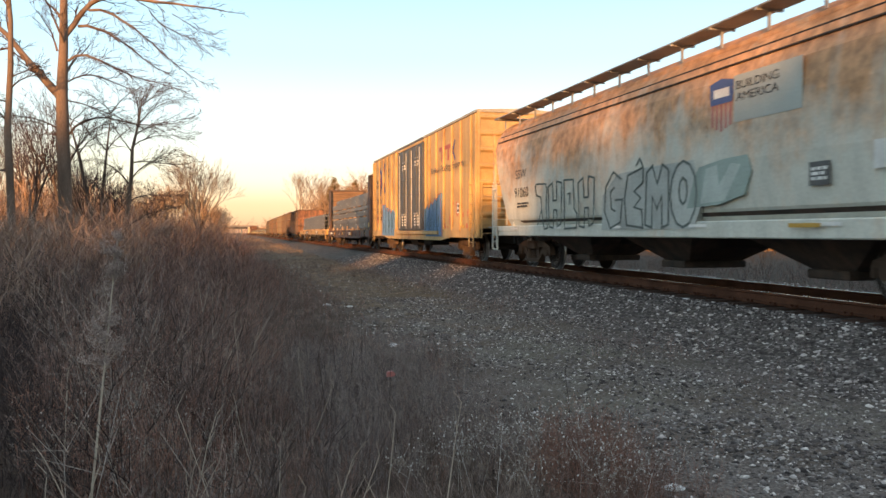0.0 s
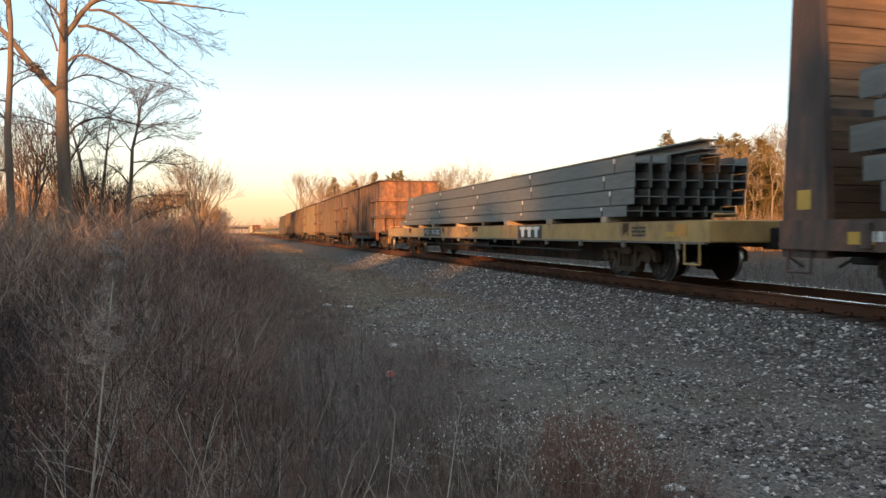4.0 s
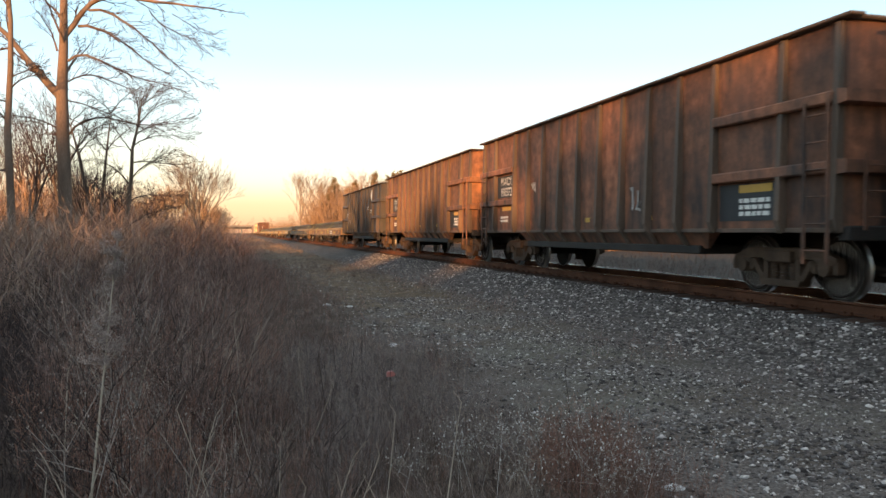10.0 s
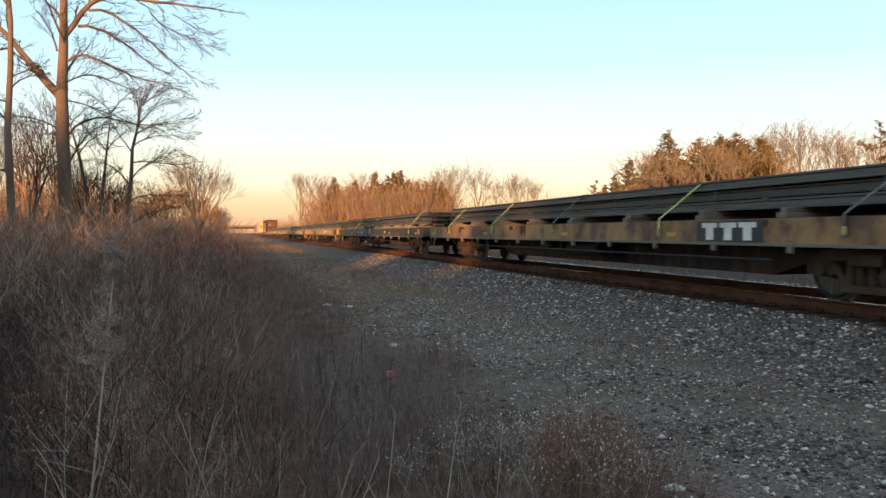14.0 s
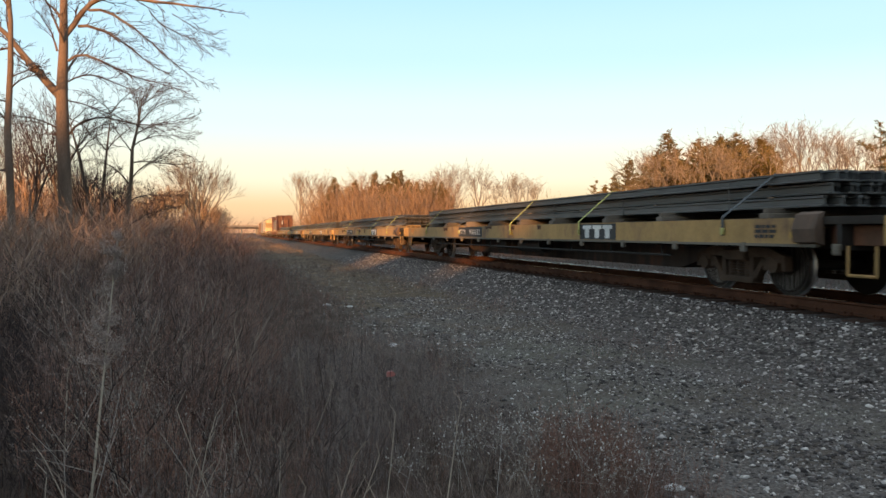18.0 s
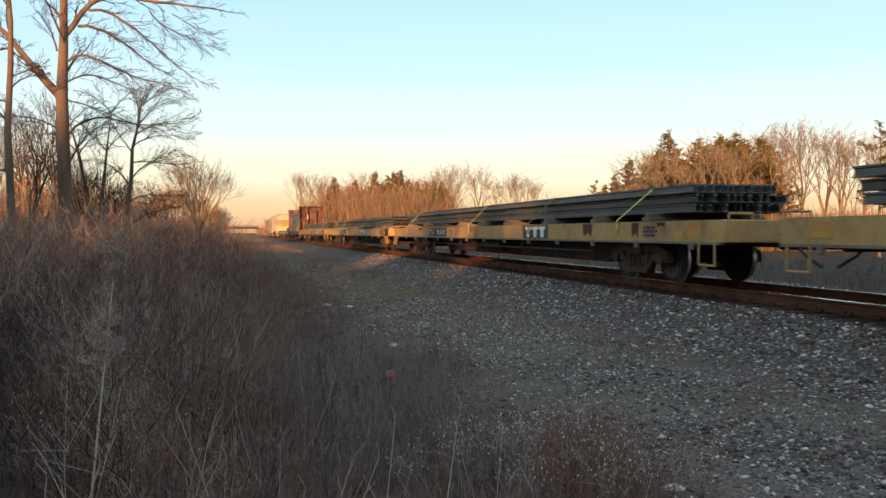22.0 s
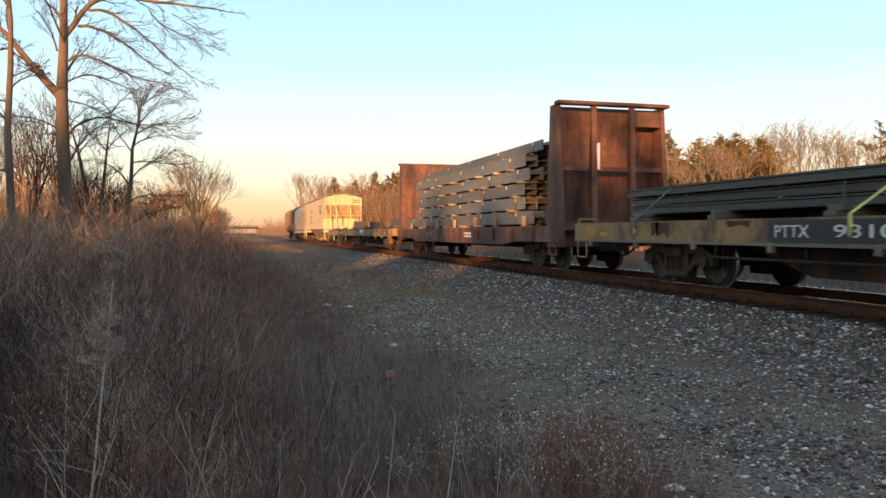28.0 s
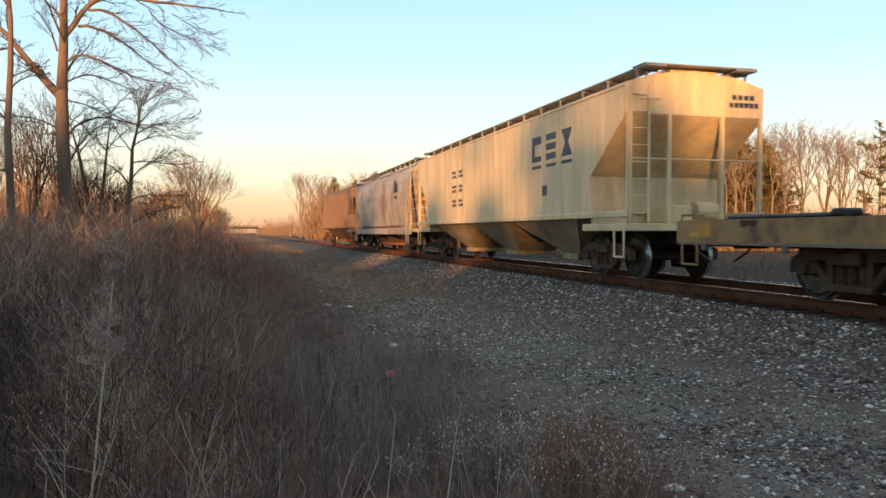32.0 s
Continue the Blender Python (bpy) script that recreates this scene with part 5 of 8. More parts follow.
# ------------------------------------------------------------------ flat cars and their loads
def flat_car(front, rear, label, paint, number=None, board_at=None, big=None, seed=1, inset=3.45, dark_sill=False):
    L, h, w = rear - front, (rear - front) / 2, 1.5
    deck, bot = 1.18, 0.80
    car = register(thing("flat_car", label, "railway car", group="train cars"), front, rear)
    r = random.Random(seed)
    cut = 1.15 if seed in (42, 43, 45) else 0.0      # sills that stop short of a narrower front platform
    for sd in (-1, 1):
        s = Shape()
        s.prism([(sd * w, bot), (sd * w, deck), (sd * (w - 0.1), deck), (sd * (w - 0.1), deck - 0.03), (sd * (w - 0.02), deck - 0.03), (sd * (w - 0.02), bot + 0.03), (sd * (w - 0.1), bot + 0.03), (sd * (w - 0.1), bot)], 'y', -h + cut, h)
        part("side_sill", s, paint, car, "yellow painted side sill" if not dark_sill else "black painted side sill")
        lip = Shape().box(sd * w - 0.03, sd * w + 0.03, -h + cut, h, bot - 0.03, bot + 0.01)
        part("sill_flange", lip, plain("dusty_flange", (0.17, 0.145, 0.115), 0.8), car)
    part("deck", Shape().box(-w + 0.02, w - 0.02, -h + 0.02, h - 0.02, deck - 0.1, deck + 0.004, 0.005), plain("oily_dark_deck", (0.05, 0.042, 0.036), 0.85, 0, 0.4), car, "dark oily deck")
    part("centre_sill", Shape().prism([(-h, 1.05), (-h, 0.72), (-h + 4.6, 0.72), (-h + 6.2, 0.26), (h - 6.2, 0.26), (h - 4.6, 0.72), (h, 0.72), (h, 1.05)], 'x', -0.36, 0.36), rusty("brown_centre_sill", (0.07, 0.05, 0.042), RUST_B, 0.5, 0.7, 0.85, 2.0), car, "deep brown fish-belly centre sill")
    n = 14
    for i in range(n):
        y = -h + 0.8 + (L - 1.6) * i / (n - 1)
        s = Shape().prism([(-w + 0.02, deck - 0.1), (-w + 0.02, bot - 0.06), (-w + 0.18, bot - 0.06), (-0.36, 0.72), (-0.36, deck - 0.1)], 'y', y - 0.04, y + 0.04)
        part("cross_bearer", s, STEEL_DARK, car)
        part("stake_bracket", Shape().box(-w - 0.05, -w + 0.02, y - 0.06, y + 0.06, bot - 0.13, bot + 0.02, 0.015), plain("dusty_flange", (0.17, 0.145, 0.115), 0.8), car)
    rod = Shape().pipe([(-1.42, -h + 4.9, 0.56), (-1.42, h - 4.9, 0.56)], 0.022)
    for i in range(9):
        yy = -h + 5.2 + (L - 10.4) * i / 8
        rod.box(-1.43, -1.40, yy - 0.015, yy + 0.015, 0.55, bot + 0.02)
    rod.tube((-1.0, -1.5, 0.62), (-1.0, 0.2, 0.62), 0.2, 12).box(-1.2, -0.7, 1.2, 1.9, 0.5, 0.85, 0.04)
    part("brake_gear", rod, STEEL_DARK, car)
    for k in (-1, 1):
        part("end_sill", Shape().box(-w, w, k * h - 0.08, k * h + 0.08, bot, deck + 0.003, 0.02), paint, car)
        g = Shape().pipe([(-w + 0.1, k * (h + 0.05), deck), (-w + 0.1, k * (h + 0.05), deck + 0.10), (-w + 0.55, k * (h + 0.05), deck + 0.10), (-w + 0.55, k * (h + 0.05), deck)], 0.02)
        st = Shape().pipe([(-w - 0.02, k * (h - 0.15), bot), (-w - 0.02, k * (h - 0.15), 0.42), (-w - 0.02, k * (h - 0.6), 0.42), (-w - 0.02, k * (h - 0.6), bot)], 0.022)
        part("hand_hold", g, paint, car)
        part("stirrup", st, paint, car)
        yb = k * (h - 1.3)
        if cut and k < 0:
            part("platform_side", Shape().box(-w + 0.22, -w + 0.28, min(k * h, k * (h - cut)), max(k * h, k * (h - cut)), bot, deck - 0.11, 0.01), rusty("rusty_end_platform", (0.13, 0.08, 0.045), RUST_B, 0.42, 0.62, 0.8, 7.1), car, "rusty recessed end platform side")
            part("bolster_end", Shape().prism([(-w - 0.10, 0.84), (-w - 0.13, 1.02), (-w - 0.06, 1.22), (-w + 0.04, 1.26), (-w + 0.04, 0.80)], 'y', yb - 0.22, yb + 0.22), rusty("rusty_bolster_casting", (0.12, 0.075, 0.05), RUST_B, 0.5, 0.7, 0.85, 5.5), car, "rusty cast bolster end")
        if not cut or k > 0:
            panel(car, ORANGE_REF, -w - 0.003, k * (h - 0.75) - 0.2, k * (h - 0.75) + 0.2, bot + 0.1, deck - 0.06, "warning_patch", "orange painted patch")
        part("striker", Shape().box(-0.3, 0.3, k * h - 0.15, k * h + 0.15, 0.68, 1.06, 0.03), STEEL_DARK, car)
    blackp = plain("black_number_board", (0.035, 0.035, 0.037), 0.6, 0, 0.25)
    x = -w
    if number:
        c = h - 6.4 if board_at is None else board_at
        panel(car, blackp, x - 0.001, c - 1.3, c + 1.3, bot + 0.03, deck - 0.03, "number_board", "black number board")
        lettering(number[0], car, WHITE, x - 0.007, c + 0.82, 0.99, 0.17, "white stencilled letters", 0.68)
        lettering(number[1], car, WHITE, x - 0.007, c - 0.55, 0.99, 0.17, "white stencilled number", 1.15)
    if big is not None:
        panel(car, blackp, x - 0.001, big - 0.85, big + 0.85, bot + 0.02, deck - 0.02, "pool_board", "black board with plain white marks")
        s = Shape()
        for cy in (big + 0.48, big, big - 0.48):
            s.prism([(cy + 0.21, 1.13), (cy - 0.21, 1.13), (cy - 0.21, 1.05), (cy - 0.10, 1.05), (cy - 0.10, 0.85), (cy + 0.10, 0.85), (cy + 0.10, 1.05), (cy + 0.21, 1.05)], 'x', x - 0.009, x - 0.004)
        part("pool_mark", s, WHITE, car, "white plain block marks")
    for i in range(5):
        y = -h + 1.2 + (L - 2.4) * i / 4 + r.uniform(-0.6, 0.6)
        if number and abs(y - c) < 1.8 or big is not None and abs(y - big) < 1.3:
            continue
        panel(car, YELLOW_REF, x - 0.0105, y, y + 0.32, bot + 0.1, bot + 0.18, "reflector", "yellow reflective strip")
    patch = plain("bare_rust_patch", (0.10, 0.055, 0.035), 0.85, 0, 0.4)
    for i in range(6):
        y = r.uniform(-h + 1, h - 2)
        q, d = r.uniform(0.25, 0.7), r.uniform(0.1, 0.3)
        part("rust_patch", Shape().prism([(y, deck - 0.02), (y + q, deck - 0.02), (y + q * 0.9, deck - d), (y + q * 0.4, deck - d * 0.7), (y + 0.05, deck - d * 1.05)], 'x', x - 0.004, x), patch, car, "bare rusty patch")
    bars(car, BLACKP, x - 0.002, -h + 2.2, 0.99, 0.5, 0.22, 3, seed=seed)
    running_gear(car, L, inset)
    return car


RAIL_PROF = [(-0.07, 0), (0.07, 0), (0.07, 0.013), (0.010, 0.03), (0.008, 0.115), (0.036, 0.128), (0.036, 0.158), (-0.036, 0.158), (-0.036, 0.128), (-0.008, 0.115), (-0.010, 0.03), (-0.07, 0.013)]


def rail_load(front, rear, seed, straps=5, tiers=3, label="stacked new steel rails strapped with yellow webbing"):
    """Tiers of railway rails on timber, tied with webbing."""
    L, h = rear - front, (rear - front) / 2
    deck = 1.186
    load = register(thing("rail_stack", label, "steel rails", group="rail loads"), front, rear)
    r = random.Random(seed)
    mesh = Shape().prism(RAIL_PROF, 'y', -h, h).mesh("rail", RAILSTOCK)
    n = 14
    z = deck + 0.16
    for t in range(tiers):
        for i in range(n - (t == 2)):
            x = (i - (n - 1) / 2 - (0, -0.25, 0.5)[t]) * 0.148
            part("rail", mesh, RAILSTOCK, load, "", pose(x, r.uniform(-0.12, 0.12), z))
        if t < tiers - 1:
            for i in range(7):
                y = -h + 1.2 + (L - 2.4) * i / 6
                part("spacer", Shape().box(-n * 0.074, n * 0.074, y - 0.04, y + 0.04, z + 0.158, z + 0.178), TIMBER, load, "thin timber spacer")
        z += 0.18
    for i in range(9):
        y = -h + 1.0 + (L - 2.0) * i / 8 + r.uniform(-0.3, 0.3)
        part("bearer", Shape().box(-1.36, 1.36, y - 0.11, y + 0.11, deck, deck + 0.08, 0.01).box(-1.3, 1.3, y - 0.08 + r.uniform(-0.1, 0.1), y + 0.1, deck + 0.08, deck + 0.16, 0.01), plain("grey_dunnage_block", (0.20, 0.17, 0.14), 0.85, 0, 0.35, 5), load, "weathered timber bearer")
    zt = z - 0.02
    for i in range(straps):
        y = -h + 1.6 + (L - 3.2) * i / (straps - 1) + r.uniform(-0.4, 0.4)
        lean = 0.35 if i < straps / 2 else -0.35
        lean = 0.4
        s = Shape()
        w2 = 0.030
        pts = [(-1.53, y + lean, 0.92), (-1.53, y + lean, deck + 0.03), (-1.03, y - lean * 0.6, zt + 0.012), (1.03, y - lean * 0.6, zt + 0.012), (1.53, y + lean, deck + 0.03), (1.53, y + lean, 0.92)]
        for (x0, y0, z0), (x1, y1, z1) in zip(pts, pts[1:]):
            d = Vector((x1 - x0, y1 - y0, z1 - z0)).normalized()
            nrm = d.cross(Vector((0, 1, 0))).normalized() * 0.004
            a0, a1 = Vector((x0, y0, z0)), Vector((x1, y1, z1))
            e = Vector((0, w2, 0))
            s.add([a0 - e - nrm, a0 + e - nrm, a1 + e - nrm, a1 - e - nrm, a0 - e + nrm, a0 + e + nrm, a1 + e + nrm, a1 - e + nrm],
                  [(0, 1, 2, 3), (7, 6, 5, 4), (0, 4, 5, 1), (1, 5, 6, 2), (2, 6, 7, 3), (3, 7, 4, 0)])
        lime = (i + seed) % 5 in (1, 3, 4)
        st = part("strap", s, WEBBING if lime else BANDING, load, "yellow-green webbing strap" if lime else "grey webbing strap")
        part("ratchet", Shape().box(-1.56, -1.5, y + lean - 0.035, y + lean + 0.035, 0.93, 1.05, 0.015), plain("yellow_winch", (0.36, 0.34, 0.12), 0.6), st)
    for i in range(6):
        y = -h + 2.2 + (L - 4.4) * i / 5
        part("steel_band", Shape().box(-1.05, -1.042, y - 0.016, y + 0.016, deck + 0.16, zt).box(-1.05, 1.05, y - 0.016, y + 0.016, zt, zt + 0.004), BANDING, load, "thin steel band")
    return load


def h_beam(w, d, t):
    """Section of a steel pile on its side: upright flanges, level web."""
    return [(-w / 2, 0), (-w / 2 + t, 0), (-w / 2 + t, d / 2 - t / 2), (w / 2 - t, d / 2 - t / 2), (w / 2 - t, 0), (w / 2, 0), (w / 2, d), (w / 2 - t, d), (w / 2 - t, d / 2 + t / 2), (-w / 2 + t, d / 2 + t / 2), (-w / 2 + t, d), (-w / 2, d)]


def i_beam(w, d, t):
    return [(-w / 2, 0), (w / 2, 0), (w / 2, t), (t / 2, t), (t / 2, d - t), (w / 2, d - t), (w / 2, d), (-w / 2, d), (-w / 2, d - t), (-t / 2, d - t), (-t / 2, t), (-w / 2, t)]


def pile_load(front, rear, seed, z0, rows, label):
    """Bundled steel H piles in tiers. rows: (beams across, front offset, rear offset, depth, gap)."""
    L, h = rear - front, (rear - front) / 2
    load = register(thing("beam_stack", label, "steel beams", group="beam loads"), front, rear)
    r = random.Random(seed)
    z = z0
    for i, (n, a, b, d, gap) in enumerate(rows):
        wd = min(0.38, 2.7 / n)
        mesh = Shape().prism(h_beam(wd - 0.015, d, 0.022), 'y', -h + a, h - b).mesh("beam", STEELGREY)
        # timber under the tier
        cnt = 8
        for k in range(cnt):
            y = -h + a + 0.9 + (L - a - b - 1.8) * k / (cnt - 1) + r.uniform(-0.35, 0.35)
            if gap > 0.03:
                part("dunnage", Shape().box(-n * wd / 2 - r.choice((-0.05, 0.03, 0.08, 0.16)), n * wd / 2, y - r.uniform(0.05, 0.2), y + r.uniform(0.05, 0.2), z - 0.006, z + gap + 0.006, 0.008), TIMBER, load, "pale timber dunnage")
        z += gap
        for k in range(n):
            part("beam", mesh, STEELGREY, load, "", pose((k - (n - 1) / 2) * wd, r.uniform(-0.06, 0.06), z))
        for k in range(5):
            y = -h + a + 1.0 + (L - a - b - 2.0) * k / 4 + r.uniform(-0.4, 0.4)
            xx = -n * wd / 2
            part("steel_band", Shape().box(xx - 0.006, xx, y - 0.02, y + 0.02, z, z + d), BANDING, load, "dark steel band")
            part("band_clip", Shape().box(xx - 0.012, xx - 0.004, y - 0.035, y + 0.035, z + d * 0.62, z + d * 0.95), WHITE, load, "pale band clip")
        z += d
    return load


def bulkhead_flat(front, rear, label, skin, wood, heights, seed, taper=0.35, marks=()):
    L, h, w = rear - front, (rear - front) / 2, 1.5
    deck, bot = 1.14, 0.62
    car = register(thing("bulkhead_flat_car", label, "railway car", group="train cars"), front, rear)
    for sd in (-1, 1):
        part("side_sill", Shape().prism([(-h, bot + 0.12), (-h, deck), (h, deck), (h, bot + 0.12), (h - 3, bot + 0.1), (h - 4, bot), (-h + 4, bot), (-h + 3, bot + 0.1)], 'x', sd * w - 0.05, sd * w + 0.05), skin, car)
    part("deck", Shape().box(-w + 0.05, w - 0.05, -h + 0.02, h - 0.02, deck - 0.12, deck, 0.005), plain("worn_timber_deck", (0.12, 0.085, 0.06), 0.9, 0, 0.4, 5), car, "worn timber deck")
    part("centre_sill", Shape().box(-0.3, 0.3, -h, h, 0.5, 1.0, 0.02), STEEL_DARK, car)
    for i in range(11):
        y = -h + 1.6 + (L - 3.2) * i / 10
        part("stake_pocket", Shape().box(-w - 0.11, -w - 0.04, y - 0.08, y + 0.08, bot + 0.14, deck - 0.04, 0.015), skin, car)
    rb = random.Random(seed)
    for i in range(7):
        y = -h + 2.6 + (L - 5.2) * i / 6 + rb.uniform(-0.3, 0.3)
        part("timber_stake", Shape().box(-w + 0.03, -w + 0.13, y - 0.06, y + 0.06, deck - 0.02, deck + rb.uniform(0.16, 0.34), 0.01), TIMBER, car, "pale timber stake")
    for k in (-1, 1):
        y0, height = k * h, heights[k > 0]
        flange = [(y0, bot), (y0 - k * 0.85, bot), (y0 - k * 0.85, deck + 0.2), (y0 - k * 0.66, height), (y0 - k * (0.30 - taper * 0.4), height), (y0, deck + 0.1)]
        bulk = part("bulkhead", Shape().box(-w + 0.13, w - 0.13, y0 - k * 0.28 - 0.05, y0 - k * 0.28 + 0.05, bot, deck + 0.12, 0.01), skin, car, "tall steel end bulkhead")
        for x in (-w + 0.07, w - 0.07):
            part("bulkhead_flange", Shape().prism(flange, 'x', x - 0.06, x + 0.06), skin, bulk)
        if wood is skin:
            part("bulkhead_sheet", Shape().prism([(y0 - k * 0.86, deck), (y0 - k * 0.82, deck), (y0 - k * 0.63, height), (y0 - k * 0.67, height)], 'x', -w + 0.02, w - 0.02), wood, bulk, "rusty bulkhead sheet")
        else:
            part("bulkhead_sheet", Shape().prism([(y0 - k * 0.27, deck), (y0 - k * 0.24, deck), (y0 - k * 0.18, height), (y0 - k * 0.21, height)], 'x', -w + 0.13, w - 0.13), skin, bulk)
            part("sign_plate", Shape().box(-w + 0.005, -w + 0.012, y0 - k * 0.42 - 0.13, y0 - k * 0.42 + 0.13, deck + 0.15, deck + 0.42), YELLOW_REF, bulk, "yellow sign plate")
            part("sign_plate", Shape().box(0.5, 1.0, y0 - k * 0.13 - 0.004, y0 - k * 0.13 + 0.004, height - 0.5, height - 0.2), WHITE, bulk, "pale sign plate")
            boards = 13
            step = (height - deck) / boards
            for i in range(boards):
                z, f = deck + i * step, (i + 0.5) / boards
                yc = y0 - k * (0.31 - 0.06 * f) + rb.uniform(-0.006, 0.006)
                part("lining_plank", Shape().box(-w + 0.13, w - 0.13, yc - 0.028, yc + 0.028, z + 0.006, z + step - 0.006, 0.006), wood, bulk, "weathered lining board")
        for x in (-0.55, 0.5):
            part("bulkhead_post", Shape().prism([(y0 - k * 0.26, deck), (y0 - k * 0.02, deck), (y0 - k * 0.12, height - 0.04), (y0 - k * 0.2, height - 0.04)], 'x', x - 0.07, x + 0.07), skin, bulk)
        for z in (deck + (height - deck) * 0.47,):
            part("bulkhead_rail", Shape().box(-w + 0.13, w - 0.13, y0 - k * 0.24 - 0.07, y0 - k * 0.24 + 0.09, z - 0.06, z + 0.06, 0.01), skin, bulk)
        part("bulkhead_cap", Shape().box(-w - 0.03, w + 0.03, y0 - k * 0.2 - 0.14, y0 - k * 0.2 + 0.14, height - 0.02, height + 0.07, 0.02), skin, bulk)
        part("bulkhead_panel", Shape().box(0.62, w - 0.2, y0 - k * 0.20 - 0.03, y0 - k * 0.20 + 0.03, height - 0.5, height - 0.12, 0.01), skin, bulk)
        part("chalk_mark", Shape().box(-0.5, -0.4, y0 + k * 0.005 - 0.003 - k * 0.1, y0 + k * 0.005 + 0.003 - k * 0.1, height - 1.6, height - 0.95), WHITE, bulk, "white painted mark")
        st = Shape().pipe([(-w - 0.02, k * (h - 0.15), bot + 0.1), (-w - 0.02, k * (h - 0.15), 0.42), (-w - 0.02, k * (h - 0.6), 0.42), (-w - 0.02, k * (h - 0.6), bot + 0.1)], 0.022)
        part("stirrup_step", st, skin, car)
    for i, (y, c) in enumerate(marks):
        panel(car, c, -w - 0.056, y, y + 0.42, deck - 0.32, deck - 0.16, "reflector", "coloured panel on the sill")
    if wood is skin:
        chalk = plain("worn_chalk", (0.26, 0.21, 0.18), 0.9, 0, 0.4, 9)
        for y, n in ((0.85, 8), (4.7, 4)):
            for i in range(n):
                a = y + i * 0.3
                strokes(car, chalk, -w - 0.056, [[(a, 0.76 + rb.uniform(0, 0.1)), (a + rb.uniform(0.02, 0.12), 1.0 + rb.uniform(-0.05, 0.05)), (a + 0.18, 0.78 + rb.uniform(0, 0.15)), (a + 0.24, 0.95 + rb.uniform(-0.08, 0.08))]], 0.014, "chalk_scrawl", "faded chalk scrawl")
    else:
        bars(car, WHITE, -w - 0.055, h - 2.2, 0.92, 1.3, 0.2, 1, seed=seed)
    bars(car, WHITE, -w - 0.055, -2.0, 0.9, 0.8, 0.2, 2, seed=seed + 1)
    bars(car, WHITE, -w - 0.055, 3.2, 0.9, 0.6, 0.2, 2, seed=seed + 2)
    running_gear(car, L, 2.4)
    return car


def all_flats():
    yel = rusty("faded_yellow_flat_car_paint", (0.47, 0.285, 0.10), (0.13, 0.07, 0.042), 0.49, 0.64, 0.7, 1.3, 0.5, 0.35)
    yel2 = rusty("peeling_yellow_flat_car_paint", (0.40, 0.24, 0.09), (0.11, 0.055, 0.036), 0.43, 0.56, 0.7, 4.3, 0.5, 0.4)
    blk = rusty("black_flat_car_paint", (0.035, 0.035, 0.036), (0.08, 0.05, 0.035), 0.5, 0.75, 0.65, 6.3, 0.5, 0.3)
    lb = plain("pale_blue_panel", (0.45, 0.55, 0.62), 0.6, 0, 0.2)
    brown = rusty("brown_bulkhead_paint", (0.085, 0.055, 0.045), (0.16, 0.07, 0.04), 0.5, 0.68, 0.75, 2.2)
    planks = plain("old_bulkhead_boards", (0.22, 0.14, 0.09), 0.9, 0, 0.45, 5, 0.4, (0.4, 1, 5))
    bulkhead_flat(44.3, 64.31, "dark brown bulkhead flat car loaded with steel beams", brown, planks, (4.26, 4.42), 31, 0.35,
                  [(-8.5, YELLOW_REF), (8.3, YELLOW_REF), (7.1, lb), (6.6, lb), (5.6, YELLOW_REF), (1.0, YELLOW_REF), (-3.0, YELLOW_REF)])
    pile_load(45.6, 63.3, 32, 1.15, [(7, 0.3, 0.5, 0.37, 0.09), (7, 0.2, 0.3, 0.32, 0.02), (7, 0.5, 0.0, 0.35, 0.07), (7, 0.2, 0.4, 0.22, 0.05), (7, 0.6, 0.2, 0.37, 0.06), (6, 0.4, 1.2, 0.37, 0.02)], "steel beams stacked with pale timber between bulkheads")
    flat_car(66.15, 93.42, "long yellow flat car carrying steel beams", yel, ("PTTX", "931102"), board_at=4.7, big=-5.7, seed=3)
    pile_load(68.6, 91.2, 33, 1.19, [(7, 0.6, -0.1, 0.22, 0.12), (7, 0.3, 1.0, 0.32, 0.02), (7, 0.2, 1.4, 0.32, 0.02), (7, 0.2, 1.5, 0.32, 0.02)], "three tiers of grey steel beams on a flat car")
    one = thing("long_beam", "long steel beam lying on top of the stack", "steel beam")
    part("beam", Shape().prism(i_beam(0.4, 0.2, 0.03), 'y', -12.2, 10.9), STEELGREY, one, "", pose(-0.3, 0, 2.57))
    part("beam", Shape().prism(i_beam(0.4, 0.2, 0.03), 'y', -11.4, 10.6), STEELGREY, one, "", pose(0.4, 0, 2.57))
    register(one, 68.4, 91.6)
    R = [(191.6, 216.6, None, yel2, 191.9, 214.3, -6.65), (218.0, 244.6, ("PTTX", "911570"), yel2, 217.9, 242.0, None), (245.93, 272.2, ("PTTX", "930652"), yel, 246.7, 269.4, -5.46),
         (273.24, 299.2, ("PTTX", "910559"), yel, 274.5, 297.5, -5.07), (300.6, 326.77, ("PTTX", "913731"), yel, 301.4, 324.6, -5.13), (328.33, 355.1, ("PTTX", "911954"), yel, 329.0, 352.3, -5.46),
         (356.5, 383.5, ("PTTX", "93101"), yel2, 357.8, 381.2, -6.7)]
    for i, (a, b, num, paint, la, lb2, big) in enumerate(R):
        lab = "long black flat car carrying stacked steel rails" if i == 1 else "long yellow flat car carrying stacked steel rails"
        flat_car(a, b, lab, blk if i == 1 else paint, num, board_at=(None, 3.25, 3.84, 4.38, 4.87, 4.04, 5.6)[i], big=big, seed=40 + i, dark_sill=i == 1)
        rail_load(la + 0.75, lb2 + 0.75, 60 + i)
    red = rusty("red_brown_bulkhead_paint", (0.105, 0.046, 0.036), (0.20, 0.088, 0.050), 0.44, 0.62, 0.75, 3.7)
